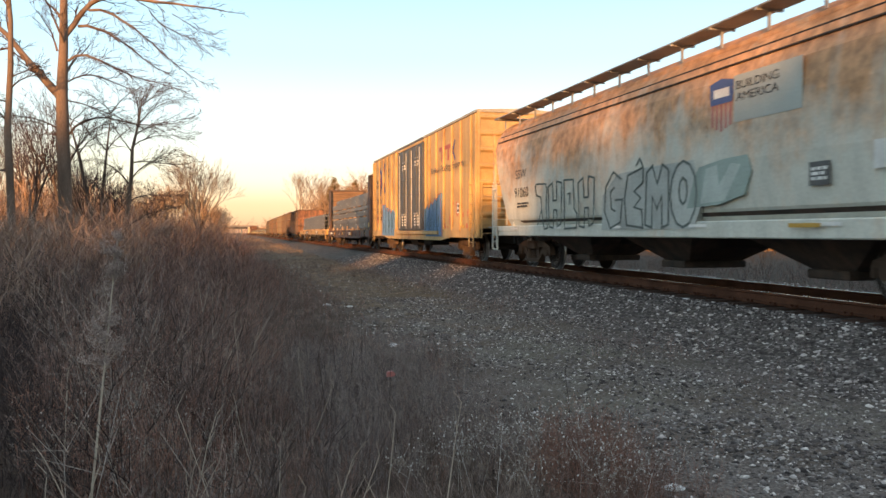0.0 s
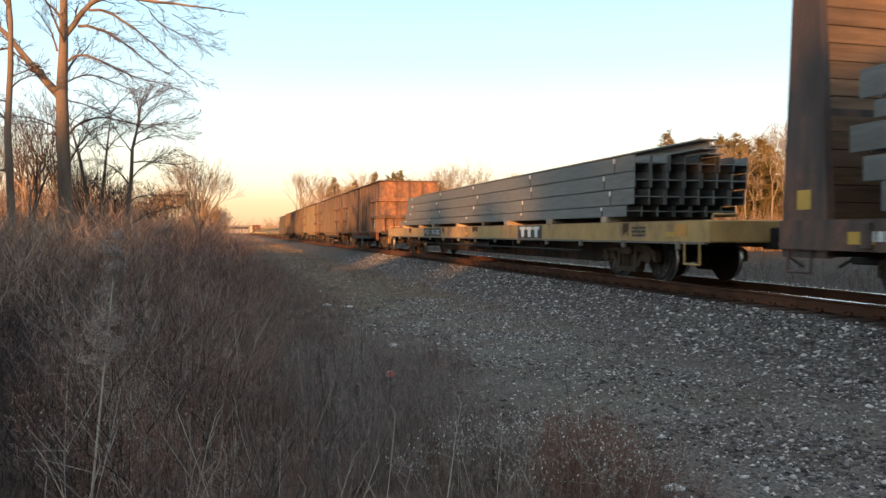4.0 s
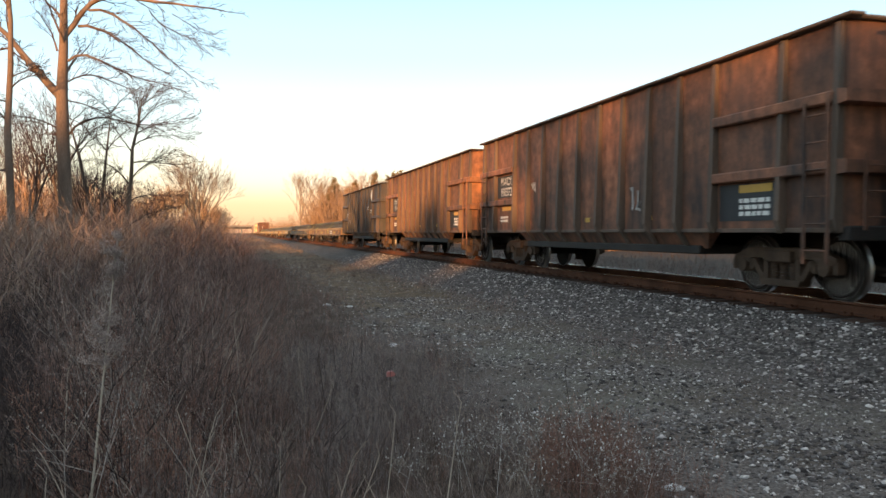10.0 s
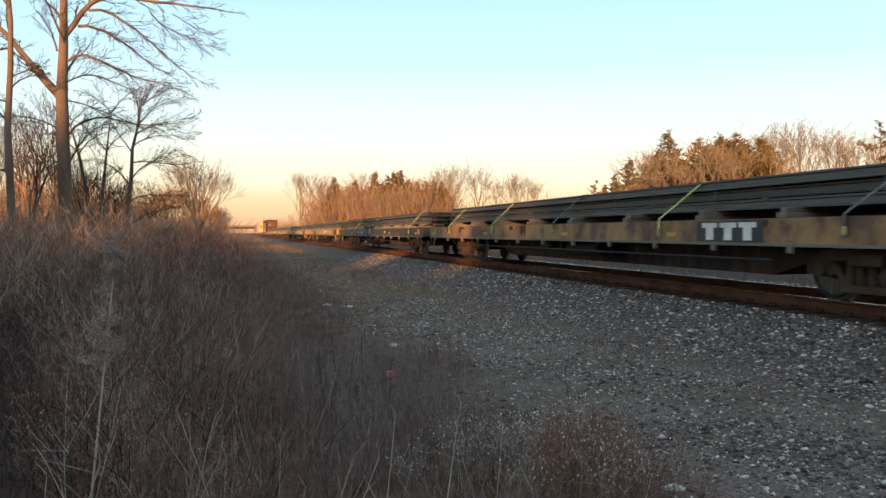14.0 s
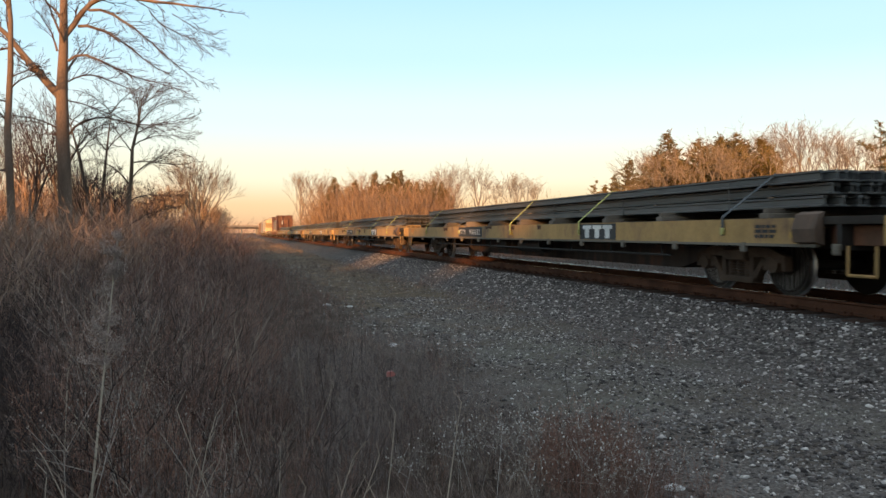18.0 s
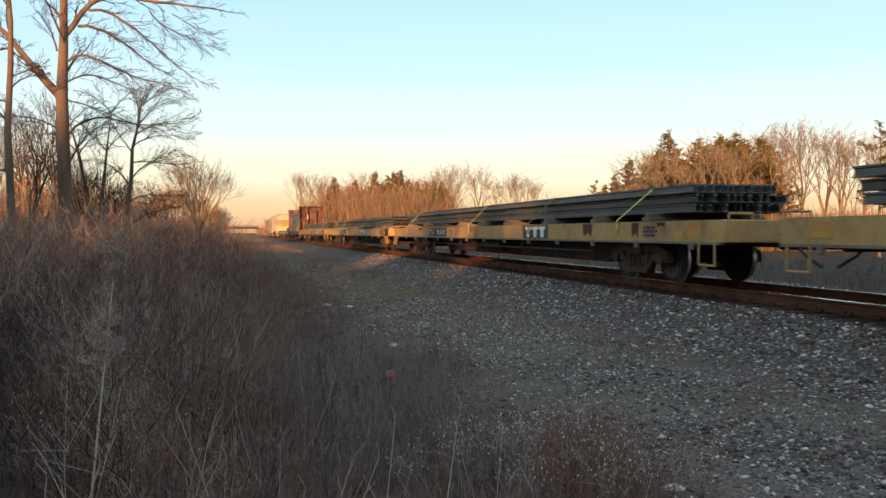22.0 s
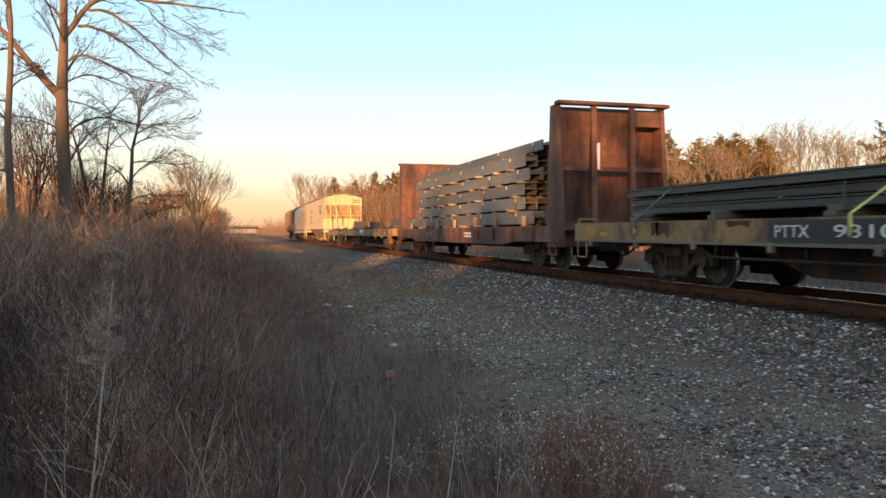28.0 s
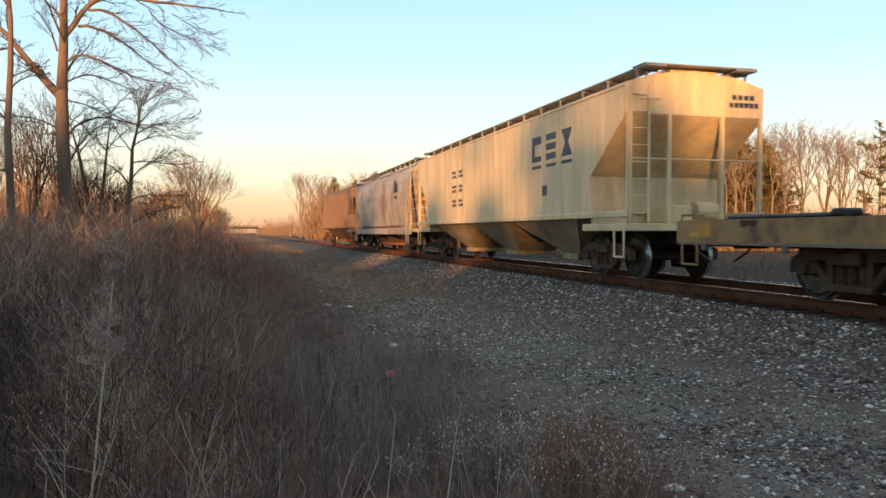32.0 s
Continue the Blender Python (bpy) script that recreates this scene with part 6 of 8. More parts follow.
    bulkhead_flat(384.4, 403.3, "rusty red-brown bulkhead flat car loaded with steel piles", red, red, (4.13, 4.2), 35, 0.05)
    pile_load(386.0, 402.4, 36, 1.15, [(7, 0.5, 0.3, 0.36, 0.06), (7, 1.2, 2.2, 0.34, 0.06), (7, 1.3, 2.2, 0.335, 0.06), (7, 0.8, 2.6, 0.335, 0.06), (7, 1.2, 2.1, 0.335, 0.06), (6, 0.4, 2.7, 0.27, 0.05)], "bundled steel piles stacked with timber between bulkheads")
    flat_car(404.8, 431.6, "empty long yellow flat car with folding trailer stands", yel2, ("TTX", "940800"), board_at=6.1, big=-3.9, seed=52)
    # folding trailer stands on the empty deck
    grey = plain("dusty_blue_grey_steel", (0.085, 0.088, 0.095), 0.7, 0.1, 0.35)
    for y, up in ((-11.35, 1.64), (-7.4, 1.77), (-0.4, 1.68), (6.6, 1.82)):
        st = thing("trailer_stand", "dark grey folding trailer stand on a flat car deck", "stand", group="trailer stands")
        cheek = [(-0.17, 1.3), (0.17, 1.3), (0.15, up - 0.06), (0.02, up - 0.05), (-0.04, up + 0.03), (-0.17, up + 0.03)]
        for x0 in (-0.38, 0.31):
            part("stand_cheek", Shape().prism(cheek, 'x', x0, x0 + 0.07), grey, st)
        part("stand_base", Shape().box(-0.5, 0.5, -0.2, 0.2, 1.19, 1.30, 0.02), grey, st)
        part("stand_plate", Shape().box(-0.31, 0.31, -0.14, 0.14, up - 0.16, up - 0.09, 0.02).box(-0.31, 0.31, -0.15, -0.11, 1.3, up), grey, st)
        part("stand_panel", Shape().box(-0.386, -0.376, -0.12, 0.11, 1.36, up - 0.13, 0.004), plain("pale_blue_grey_steel", (0.19, 0.20, 0.21), 0.7, 0.1, 0.35), st, "paler steel face panel")
        part("stand_strut", Shape().tube((-0.2, 0.16, 1.3), (-0.2, -0.1, up - 0.22), 0.04, 8), STEEL_DARK, st)
        TRAIN.append((st, (404.8 + 431.6) / 2 + y))
    for i, (y, q) in enumerate(((-11.5, 1.6), (-3.0, 4.0), (1.5, 2.2), (7.0, 3.0), (11.0, 2.5))):
        g = thing("deck_guide", "dark steel deck guide on a flat car", "deck fitting", group="deck guides")
        for sd in (-1, 1):
            part("guide_rail", Shape().box(sd * 1.285 - 0.065, sd * 1.285 + 0.065, -q / 2, q / 2, 1.19, 1.25, 0.02), grey, g)
            part("guide_bracket", Shape().box(sd * 1.2 - 0.2, sd * 1.2 + 0.2, sd * (q / 2 - 0.1) - 0.1, sd * (q / 2 - 0.1) + 0.1, 1.19, 1.30, 0.03), STEEL_DARK, g)
        TRAIN.append((g, (404.8 + 431.6) / 2 + y))


hopper_one()
box_car()
all_gondolas()
all_flats()
hopper_rear_group()

# ------------------------------------------------------------------ plants
BARK = plain("grey_brown_bark", (0.20, 0.142, 0.108), 0.9, 0, 0.4, 6, 0.5, (1, 1, 0.25))
TWIG = island_material("bare_twig", [(0.0, (0.18, 0.115, 0.074)), (1.0, (0.34, 0.232, 0.155))], 0.9, 5)
# twigs of the near trees, darkened: their shade is put into the colour
DARKTWIG = island_material("shade_dark_twig", [(0.0, (0.055, 0.040, 0.034)), (1.0, (0.13, 0.095, 0.078))], 0.9, 5)
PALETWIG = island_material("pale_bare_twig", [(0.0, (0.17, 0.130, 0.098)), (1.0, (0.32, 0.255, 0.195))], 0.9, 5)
NEEDLE = island_material("pine_needles", [(0.0, (0.07, 0.065, 0.025)), (0.6, (0.155, 0.122, 0.048)), (1.0, (0.28, 0.19, 0.078))], 0.85, 5)
# bark of the far trees, with sunlight put into its pale colour
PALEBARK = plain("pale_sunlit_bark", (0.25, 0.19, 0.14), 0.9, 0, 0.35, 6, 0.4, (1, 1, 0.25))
WEED_BROWN = island_material("dead_brown_weed", [(0.0, (0.065, 0.048, 0.042)), (0.6, (0.26, 0.178, 0.150)), (1.0, (0.40, 0.30, 0.258))], 0.95, 20, 0, 1.5)
WEED_RED = island_material("rusty_red_weed", [(0.0, (0.08, 0.044, 0.034)), (0.6, (0.275, 0.150, 0.112)), (1.0, (0.43, 0.262, 0.202))], 0.95, 20, 0, 1.4)
WEED_PALE = island_material("bleached_grass", [(0.0, (0.10, 0.075, 0.065)), (0.6, (0.22, 0.175, 0.15)), (1.0, (0.40, 0.33, 0.28))], 0.95, 20, 0, 0.75)
WEED_GREY = island_material("grey_feather_weed", [(0.0, (0.10, 0.078, 0.070)), (0.6, (0.27, 0.215, 0.19)), (1.0, (0.40, 0.33, 0.295))], 0.95, 20)
WEED_DARK = island_material("dark_thicket_stem", [(0.0, (0.03, 0.024, 0.023)), (0.6, (0.145, 0.106, 0.092)), (1.0, (0.27, 0.205, 0.180))], 0.95, 20)
# deep shade among the thicket stems is put into this colour
WEED_BLACK = island_material("shade_dark_stem", [(0.0, (0.02, 0.016, 0.016)), (0.6, (0.075, 0.055, 0.050)), (1.0, (0.15, 0.112, 0.10))], 0.95, 20)
SEED = island_material("pale_seed_head", [(0.0, (0.24, 0.19, 0.16)), (1.0, (0.50, 0.43, 0.37))], 0.95, 20)
# brush beyond the track: shade is put into the colour, darker than BRUSH
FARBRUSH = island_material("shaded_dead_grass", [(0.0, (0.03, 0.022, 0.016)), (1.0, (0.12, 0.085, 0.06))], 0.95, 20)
DARKSTALK = plain("dark_dead_stem", (0.07, 0.05, 0.042), 0.9, 0, 0.3, 9, 0.2)
PLUME = island_material("pinkish_plume", [(0.0, (0.26, 0.19, 0.16)), (1.0, (0.56, 0.45, 0.39))], 0.95, 20)
WHITESEED = island_material("white_seed", [(0.0, (0.10, 0.07, 0.055)), (0.5, (0.17, 0.125, 0.10)), (0.6, (0.50, 0.45, 0.40)), (1.0, (0.78, 0.74, 0.68))], 0.95, 20)
STRAW = island_material("matted_straw", [(0.0, (0.12, 0.085, 0.066)), (0.6, (0.25, 0.185, 0.148)), (1.0, (0.46, 0.37, 0.30))], 0.95, 20)
STALK = plain("bleached_stalk", (0.50, 0.40, 0.31), 0.9, 0, 0.3, 9, 0.2)
BRUSH = island_material("tangled_brush_twigs", [(0.0, (0.15, 0.098, 0.07)), (0.6, (0.31, 0.21, 0.158)), (1.0, (0.44, 0.32, 0.25))], 0.95, 20)


def tubes(segs, sides):
    """Tapered tubes for rows of (x0, y0, z0, x1, y1, z1, r0, r1); returns vertices and triangles."""
    a = np.asarray(segs, float).reshape(-1, 8)
    p, q, r0, r1 = a[:, :3], a[:, 3:6], a[:, 6], a[:, 7]
    d = q - p
    d /= np.linalg.norm(d, axis=1, keepdims=True) + 1e-9
    ref = np.where(np.abs(d[:, 2:3]) > 0.9, np.array([[1.0, 0, 0]]), np.array([[0, 0, 1.0]]))
    u = np.cross(d, ref)
    u /= np.linalg.norm(u, axis=1, keepdims=True) + 1e-9
    w = np.cross(d, u)
    vs = []
    for i in range(sides):
        c, s = math.cos(2 * math.pi * i / sides), math.sin(2 * math.pi * i / sides)
        vs.append(p + (u * c + w * s) * r0[:, None])
    for i in range(sides):
        c, s = math.cos(2 * math.pi * i / sides), math.sin(2 * math.pi * i / sides)
        vs.append(q + (u * c + w * s) * r1[:, None])
    v = np.stack(vs, 1).reshape(-1, 3)
    base = (np.arange(len(a)) * 2 * sides)[:, None]
    t = []
    for i in range(sides):
        j = (i + 1) % sides
        t += [base + np.array([[i, j, sides + j]]), base + np.array([[i, sides + j, sides + i]])]
    return v, np.concatenate(t)


def blades(segs):
    """Hair-thin stems as narrow blades, two triangles each."""
    a = np.asarray(segs, float).reshape(-1, 8)
    p, q, r0, r1 = a[:, :3], a[:, 3:6], a[:, 6:7] * 1.45, a[:, 7:8] * 1.45
    d = q - p
    d /= np.linalg.norm(d, axis=1, keepdims=True) + 1e-9
    turn = np.arange(len(a)) * 2.4
    ref = np.stack([np.cos(turn), np.sin(turn), 0.3 * np.sin(turn * 1.7)], 1)
    u = np.cross(d, ref)
    u /= np.linalg.norm(u, axis=1, keepdims=True) + 1e-9
    v = np.stack([p - u * r0, p + u * r0, q + u * r1, q - u * r1], 1).reshape(-1, 3)
    o = (np.arange(len(a)) * 4)[:, None]
    return v, np.concatenate([o + np.array([[0, 1, 2]]), o + np.array([[0, 2, 3]])])


def split_tubes(segs, limit=0.035):
    a = np.asarray(segs)
    thick = a[:, 6] > limit
    return a[thick], a[~thick]


def tree_thing(name, label, trunk_segs, crown_segs, m, group="", bark=None, twig=None, far=False):
    t = thing(name, label, "tree", m, group)
    v, f = tubes(trunk_segs, 8)
    part("trunk", numpy_mesh("trunk", v, f, bark or BARK, True), None, t)
    if len(crown_segs):
        v, f = blades(crown_segs) if far else tubes(crown_segs, 3)
        part("crown", numpy_mesh("crown", v, f, twig or TWIG), None, t)
    return t


def scatter(protos, xs, ys, scale, rnd, lean=0.12, zoff=0.0):
    """Copies of small plants, each turned, leaned and scaled, joined into one set of arrays."""
    vs, ts, o = [], [], 0
    which = rnd.integers(0, len(protos), len(xs))
    rot = rnd.uniform(0, 2 * math.pi, len(xs))
    lx, ly = rnd.normal(0, lean, len(xs)), rnd.normal(0, lean, len(xs))
    zs = ground_z(xs, ys) + zoff
    for k, (pv, pt) in enumerate(protos):
        idx = np.where(which == k)[0]
        if not len(idx):
            continue
        c, s = np.cos(rot[idx])[:, None], np.sin(rot[idx])[:, None]
        sc = np.asarray(scale)[idx][:, None] if np.ndim(scale) else np.full((len(idx), 1), scale)
        x = (pv[None, :, 0] * c - pv[None, :, 1] * s) * sc
        y = (pv[None, :, 0] * s + pv[None, :, 1] * c) * sc
        z = pv[None, :, 2] * sc
        x = x + lx[idx][:, None] * z + xs[idx][:, None]
        y = y + ly[idx][:, None] * z + ys[idx][:, None]
        z = z + zs[idx][:, None]
        v = np.stack([x, y, z], -1).reshape(-1, 3)
        t = (pt[None] + (np.arange(len(idx)) * len(pv))[:, None, None]).reshape(-1, 3) + o
        vs.append(v)
        ts.append(t)
        o += len(v)
    return np.concatenate(vs), np.concatenate(ts)


def weed_proto(seed, height=1.0, stems=5, branch=6, thick=0.005):
    """A clump of dry forbs: upright stems with thin side branches."""
    rnd = random.Random(seed)
    segs = []
    for _ in range(stems):
        b = Vector((rnd.gauss(0, 0.07), rnd.gauss(0, 0.07), 0))
        d = Vector((rnd.gauss(0, 0.22), rnd.gauss(0, 0.22), 1)).normalized()
        h = height * rnd.uniform(0.55, 1.05)
        p = b
        for i in range(4):
            q = p + d * h / 4
            segs.append((*p, *q, thick * (1 - i * 0.2), thick * (0.8 - i * 0.2)))
            for _ in range(branch // 2 if i else 1):
                nd = (d + Vector((rnd.gauss(0, 0.6), rnd.gauss(0, 0.6), 0.3))).normalized()
                e = q + nd * h * rnd.uniform(0.12, 0.32)
                segs.append((*q, *e, thick * 0.45, thick * 0.25))
                if rnd.random() < 0.6:
                    e2 = e + (nd + Vector((rnd.gauss(0, 0.5), rnd.gauss(0, 0.5), 0.2))).normalized() * h * 0.12
                    segs.append((*e, *e2, thick * 0.3, thick * 0.2))
            p = q
            d = (d + Vector((rnd.gauss(0, 0.1), rnd.gauss(0, 0.1), 0))).normalized()
    return blades(segs)


def grass_proto(seed, blades=30, height=0.4):
    rnd = random.Random(seed)
    v, t = [], []
    for _ in range(blades):
        b = Vector((rnd.gauss(0, 0.1), rnd.gauss(0, 0.1), 0))
        d = Vector((rnd.gauss(0, 0.45), rnd.gauss(0, 0.45), 1)).normalized()
        h = height * rnd.uniform(0.4, 1.1)
        u = Vector((rnd.gauss(0, 1), rnd.gauss(0, 1), 0)).normalized() * 0.004
        mid = b + d * h * 0.6
        tip = mid + (d + Vector((rnd.gauss(0, 0.5), rnd.gauss(0, 0.5), -0.2))).normalized() * h * 0.4
        o = len(v)
        v += [b - u, b + u, mid + u * 0.7, mid - u * 0.7, tip]
        t += [(o, o + 1, o + 2), (o, o + 2, o + 3), (o + 3, o + 2, o + 4)]
    return np.array([tuple(p) for p in v]), np.array(t)


def spot(ahead, side):
    """A plan position: metres ahead along the view, and metres to the right for each metre ahead."""
    c, s = math.cos(radians(15.29)), math.sin(radians(15.29))
    return ahead * (s + side * c), ahead * (c - side * s)


def stuff(name, v, t, mat, label, category):
    return tagged(new(name, numpy_mesh(name, v, t, mat)), label, category, kind="stuff")


def verge_points(rg, n, x0, x1, y0, y1):
    return rg.uniform(x0, x1, n), rg.uniform(y0, y1, n)


def seed_proto(seed, n=34, spread=0.12, size=0.005):
    """A loose head of small seed tufts on hair-thin stems."""
    rnd = random.Random(seed)
    v, t = [], []
    for _ in range(n):
        c = Vector((rnd.gauss(0, spread), rnd.gauss(0, spread), rnd.uniform(0.72, 1.05)))
        q = size * rnd.uniform(0.65, 1.35)
        o = len(v)
        v += [c + Vector(d) * q for d in ((1, 0, 0), (-1, 0, 0), (0, 1, 0), (0, -1, 0), (0, 0, 1.2), (0, 0, -1.2))]
        t += [(o + a, o + b, o + e) for a, b, e in ((0, 2, 4), (2, 1, 4), (1, 3, 4), (3, 0, 4), (2, 0, 5), (1, 2, 5), (3, 1, 5), (0, 3, 5))]
    segs = [(0, 0, 0, 0, 0, 0.75, 0.0014, 0.001)]
    for i in range(0, n, 3):
        c = Vector(v[i * 6]) - Vector((1, 0, 0)) * 0.006
        segs.append((0, 0, 0.6 + 0.15 * rnd.random(), *c, 0.0008, 0.0006))
    sv, st = blades(segs)
    v = np.array([tuple(p) for p in v])
    return np.concatenate([v, sv]), np.concatenate([np.array(t), st + len(v)])


def forb_proto(seed, stems=3, twigs=14, thick=0.0021, plume=0.5, fluff=0.0016):
    """A clump of dry forbs of unit height: slim upright stems, each with a feathery head of fine rising twigs."""
    rnd = random.Random(seed)
    segs = []
    for _ in range(stems):
        p = Vector((rnd.gauss(0, 0.06), rnd.gauss(0, 0.06), 0))
        d = Vector((rnd.gauss(0, 0.12), rnd.gauss(0, 0.12), 1)).normalized()
        h = rnd.uniform(0.62, 1.02)
        spine = [p]
        for i in range(5):
            q = spine[-1] + d * h / 5
            segs.append((*spine[-1], *q, thick * (1 - i * 0.14), thick * (0.86 - i * 0.14)))
            spine.append(q)
            d = (d + Vector((rnd.gauss(0, 0.07), rnd.gauss(0, 0.07), 0))).normalized()
        for _ in range(twigs):
            f = 1 - plume * rnd.random() ** 1.2
            k = min(4, int(f * 5))
            c = spine[k].lerp(spine[k + 1], f * 5 - k)
            an = rnd.uniform(0, 6.28)
            ln = h * (0.05 + 0.26 * (1 - f)) * rnd.uniform(0.6, 1.3)
            e = c + Vector((math.cos(an) * 0.6, math.sin(an) * 0.6, rnd.uniform(0.45, 1.0))) * ln
            segs.append((*c, *e, thick * 0.42, thick * 0.3))
            segs.append((*e, *(e + Vector((rnd.gauss(0, 0.012), rnd.gauss(0, 0.012), rnd.uniform(-0.008, 0.024)))), fluff, fluff * 0.5))
    return blades(segs)


def build_verge():
    rg = np.random.default_rng(5)
    forbs = [forb_proto(100 + i) for i in range(9)]
    bushy = [forb_proto(140 + i, 5, 18, 0.0018, 0.85, 0.0015) for i in range(5)]
    coarse = [weed_proto(160 + i, 1.0, 3, 4, 0.0048) for i in range(6)]
    grass = [grass_proto(200 + i, 22) for i in range(5)]
    brush = [weed_proto(300 + i, 1.0, 4, 4, 0.009) for i in range(5)]

    def height_at(x, y):
        swell = 0.5 + 0.5 * np.sin(x * 1.1 + 1.7 * np.sin(y * 0.62)) * np.sin(y * 0.83 + 1.2 * np.sin(x * 0.9))
        low = 0.36 + 0.76 * smooth_step(-x, -1.7, 2.2)
        far = 0.42 + 1.16 * smooth_step(-x, -1.6, 0.5)
        k = smooth_step(y, 13, 22)
        return (low * (1 - k) + far * k) * (0.70 + 0.48 * swell)

    def keep(x, y):
        # the plants thin out towards the gravel, along a wavy edge
        e = 1.95 + 0.25 * np.sin(y * 0.9) + 0.2 * np.sin(y * 2.3 + 1) + 0.35 * (y < 5.5)
        return x < e + rg.normal(0, 0.22, len(x))

    def clumpy(x, y):
        return 0.5 + 0.5 * np.sin(x * 1.7 + 1.1 * np.sin(y * 0.9)) * np.sin(y * 1.35 + 0.7 * np.sin(x * 1.3))

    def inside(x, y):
        # where the verge opens to view; deeper thicket growth carries its shade as colour
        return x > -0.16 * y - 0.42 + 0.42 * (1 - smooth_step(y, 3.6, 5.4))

    def sow(name, protos, mat, n, y0, y1, power, mask, scale, lab, cat="weeds", lean=0.14, x0=-9.0):
        y = y0 + (y1 - y0) * rg.random(n) ** power
        x = rg.uniform(x0, 2.7, n)
        ok = keep(x, y) & (x * x + y * y > 3.4) & mask(x, y)
        x, y = x[ok], y[ok]
        v, t = scatter(protos, x, y, scale(x, y) * rg.uniform(0.6, 1.15, len(x)), rg, lean)
        stuff(name, v, t, mat, lab, cat)
    sow("brown_weeds", forbs, WEED_BROWN, 3600, 1.5, 11.0, 1.1, lambda x, y: inside(x, y) & (rg.random(len(x)) < (1 - 0.6 * clumpy(x, y)) * (0.45 + 0.55 * smooth_step(y, 3, 6))), height_at, "dense feathery dead brown weeds beside the gravel", "weeds", 0.14, -3.2)
    sow("red_weeds", bushy, WEED_RED, 2300, 1.8, 11.0, 1.1, lambda x, y: inside(x, y) & (rg.random(len(x)) < (0.2 + clumpy(x, y) ** 1.5) * (1 - 0.55 * smooth_step(x, 0.0, 0.9))), lambda x, y: height_at(x, y) * 0.95, "russet bushy dead weeds in rounded clumps", "weeds", 0.12, -3.2)
    sow("grey_weeds", bushy, WEED_GREY, 1900, 2.2, 11.0, 1.0, lambda x, y: inside(x, y) & ((clumpy(y * 0.8, x * 1.1) > 0.66) | (x > 0.1) & (rg.random(len(x)) < 0.75)), lambda x, y: height_at(x, y) * 0.85, "grey feathery weed clumps among brown ones", "weeds", 0.12, -3.2)
    sow("thicket_weeds", bushy, WEED_BLACK, 2600, 1.8, 14.0, 1.0, lambda x, y: ~inside(x + rg.normal(0, 0.2, len(x)), y) & (x > -0.55 * y - 2.4), lambda x, y: height_at(x, y) * 1.1, "tall dead growth at the thicket's edge, coloured dark for its shade", "undergrowth", 0.12, -9.0)
    sow("far_weeds", coarse, WEED_BROWN, 4200, 10.5, 33.0, 1.2, lambda x, y: rg.random(len(x)) < 1 - 0.5 * clumpy(x, y), height_at, "dense dead brown weeds along the line", "weeds", 0.14)
    sow("far_red_weeds", coarse, WEED_RED, 1700, 10.5, 33.0, 1.2, lambda x, y: rg.random(len(x)) < clumpy(x, y), height_at, "russet dead weeds along the line", "weeds", 0.14)
    sow("dry_grass", grass, WEED_PALE, 1200, 2.0, 20.0, 1.3, lambda x, y: x > -0.6, lambda x, y: 0.55 + 0 * x, "bleached dry grass under the weeds", "grass", 0.25, -1.4)
    # stouter dead plants that stand out of the fine growth, pale ones and dark ones
    stout = [weed_proto(180 + i, 1.0, 4, 7, 0.0042) for i in range(6)]
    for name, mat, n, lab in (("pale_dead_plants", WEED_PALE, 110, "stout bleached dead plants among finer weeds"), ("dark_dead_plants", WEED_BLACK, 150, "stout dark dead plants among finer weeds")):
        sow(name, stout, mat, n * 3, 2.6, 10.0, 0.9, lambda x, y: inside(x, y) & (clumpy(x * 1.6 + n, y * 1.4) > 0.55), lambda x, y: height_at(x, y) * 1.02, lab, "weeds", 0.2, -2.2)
    # weeds beside and behind the viewpoint
    y = rg.uniform(-8, 1.3, 420)
    x = rg.uniform(-8, -1.6, 420)
    v, t = scatter(coarse, x, y, rg.uniform(0.6, 1.1, 420), rg, 0.14)
    stuff("side_weeds", v, t, WEED_BROWN, "dead brown weeds beside the path", "weeds")
    # low straw where the verge meets the gravel
    y = 2.6 + 8 * rg.random(1300)
    x = rg.uniform(-0.4, 2.6, 1300)
    ok = keep(x, y) & (rg.random(1300) < clumpy(x * 1.5, y * 1.6)) & (rg.random(1300) < 0.3 + 0.3 * x)
    x, y = x[ok], y[ok]
    v, t = scatter(grass, x, y, rg.uniform(0.3, 0.6, len(x)), rg, 0.35)
    stuff("edge_grass", v, t, STRAW, "matted straw-coloured grass at the gravel's edge", "grass")
    # russet bushes at the end of the verge, by the gravel
    x, y = rg.uniform(1.75, 2.55, 170), rg.uniform(3.6, 4.8, 170)
    v, t = scatter(bushy, x, y, rg.uniform(0.25, 0.55, 170), rg, 0.16)
    stuff("russet_bushes", v, t, WEED_RED, "low russet dead bushes at the gravel's edge", "weeds")
    # low greyish growth farther along the same edge
    x, y = rg.uniform(0.5, 1.9, 420), rg.uniform(4.6, 9.2, 420)
    v, t = scatter(bushy, x, y, rg.uniform(0.3, 0.66, 420), rg, 0.16)
    stuff("pale_edge_weeds", v, t, WEED_GREY, "low greyish dead weeds at the gravel's edge", "weeds")
    # dark low growth along the foot of the bank
    y = 6.5 + 30 * rg.random(1300)
    x = 5.35 + rg.normal(0, 0.42, 1300)
    ok = np.sin(y * 0.9) + np.sin(y * 2.1 + 1) + rg.normal(0, 0.5, 1300) > 0.35
    x, y = x[ok], y[ok]
    v, t = scatter(grass + coarse, x, y, rg.uniform(0.10, 0.3, len(x)), rg, 0.3)
    stuff("bank_weeds", v, t, WEED_BROWN, "sparse dark dead weeds at the foot of the ballast", "weeds")
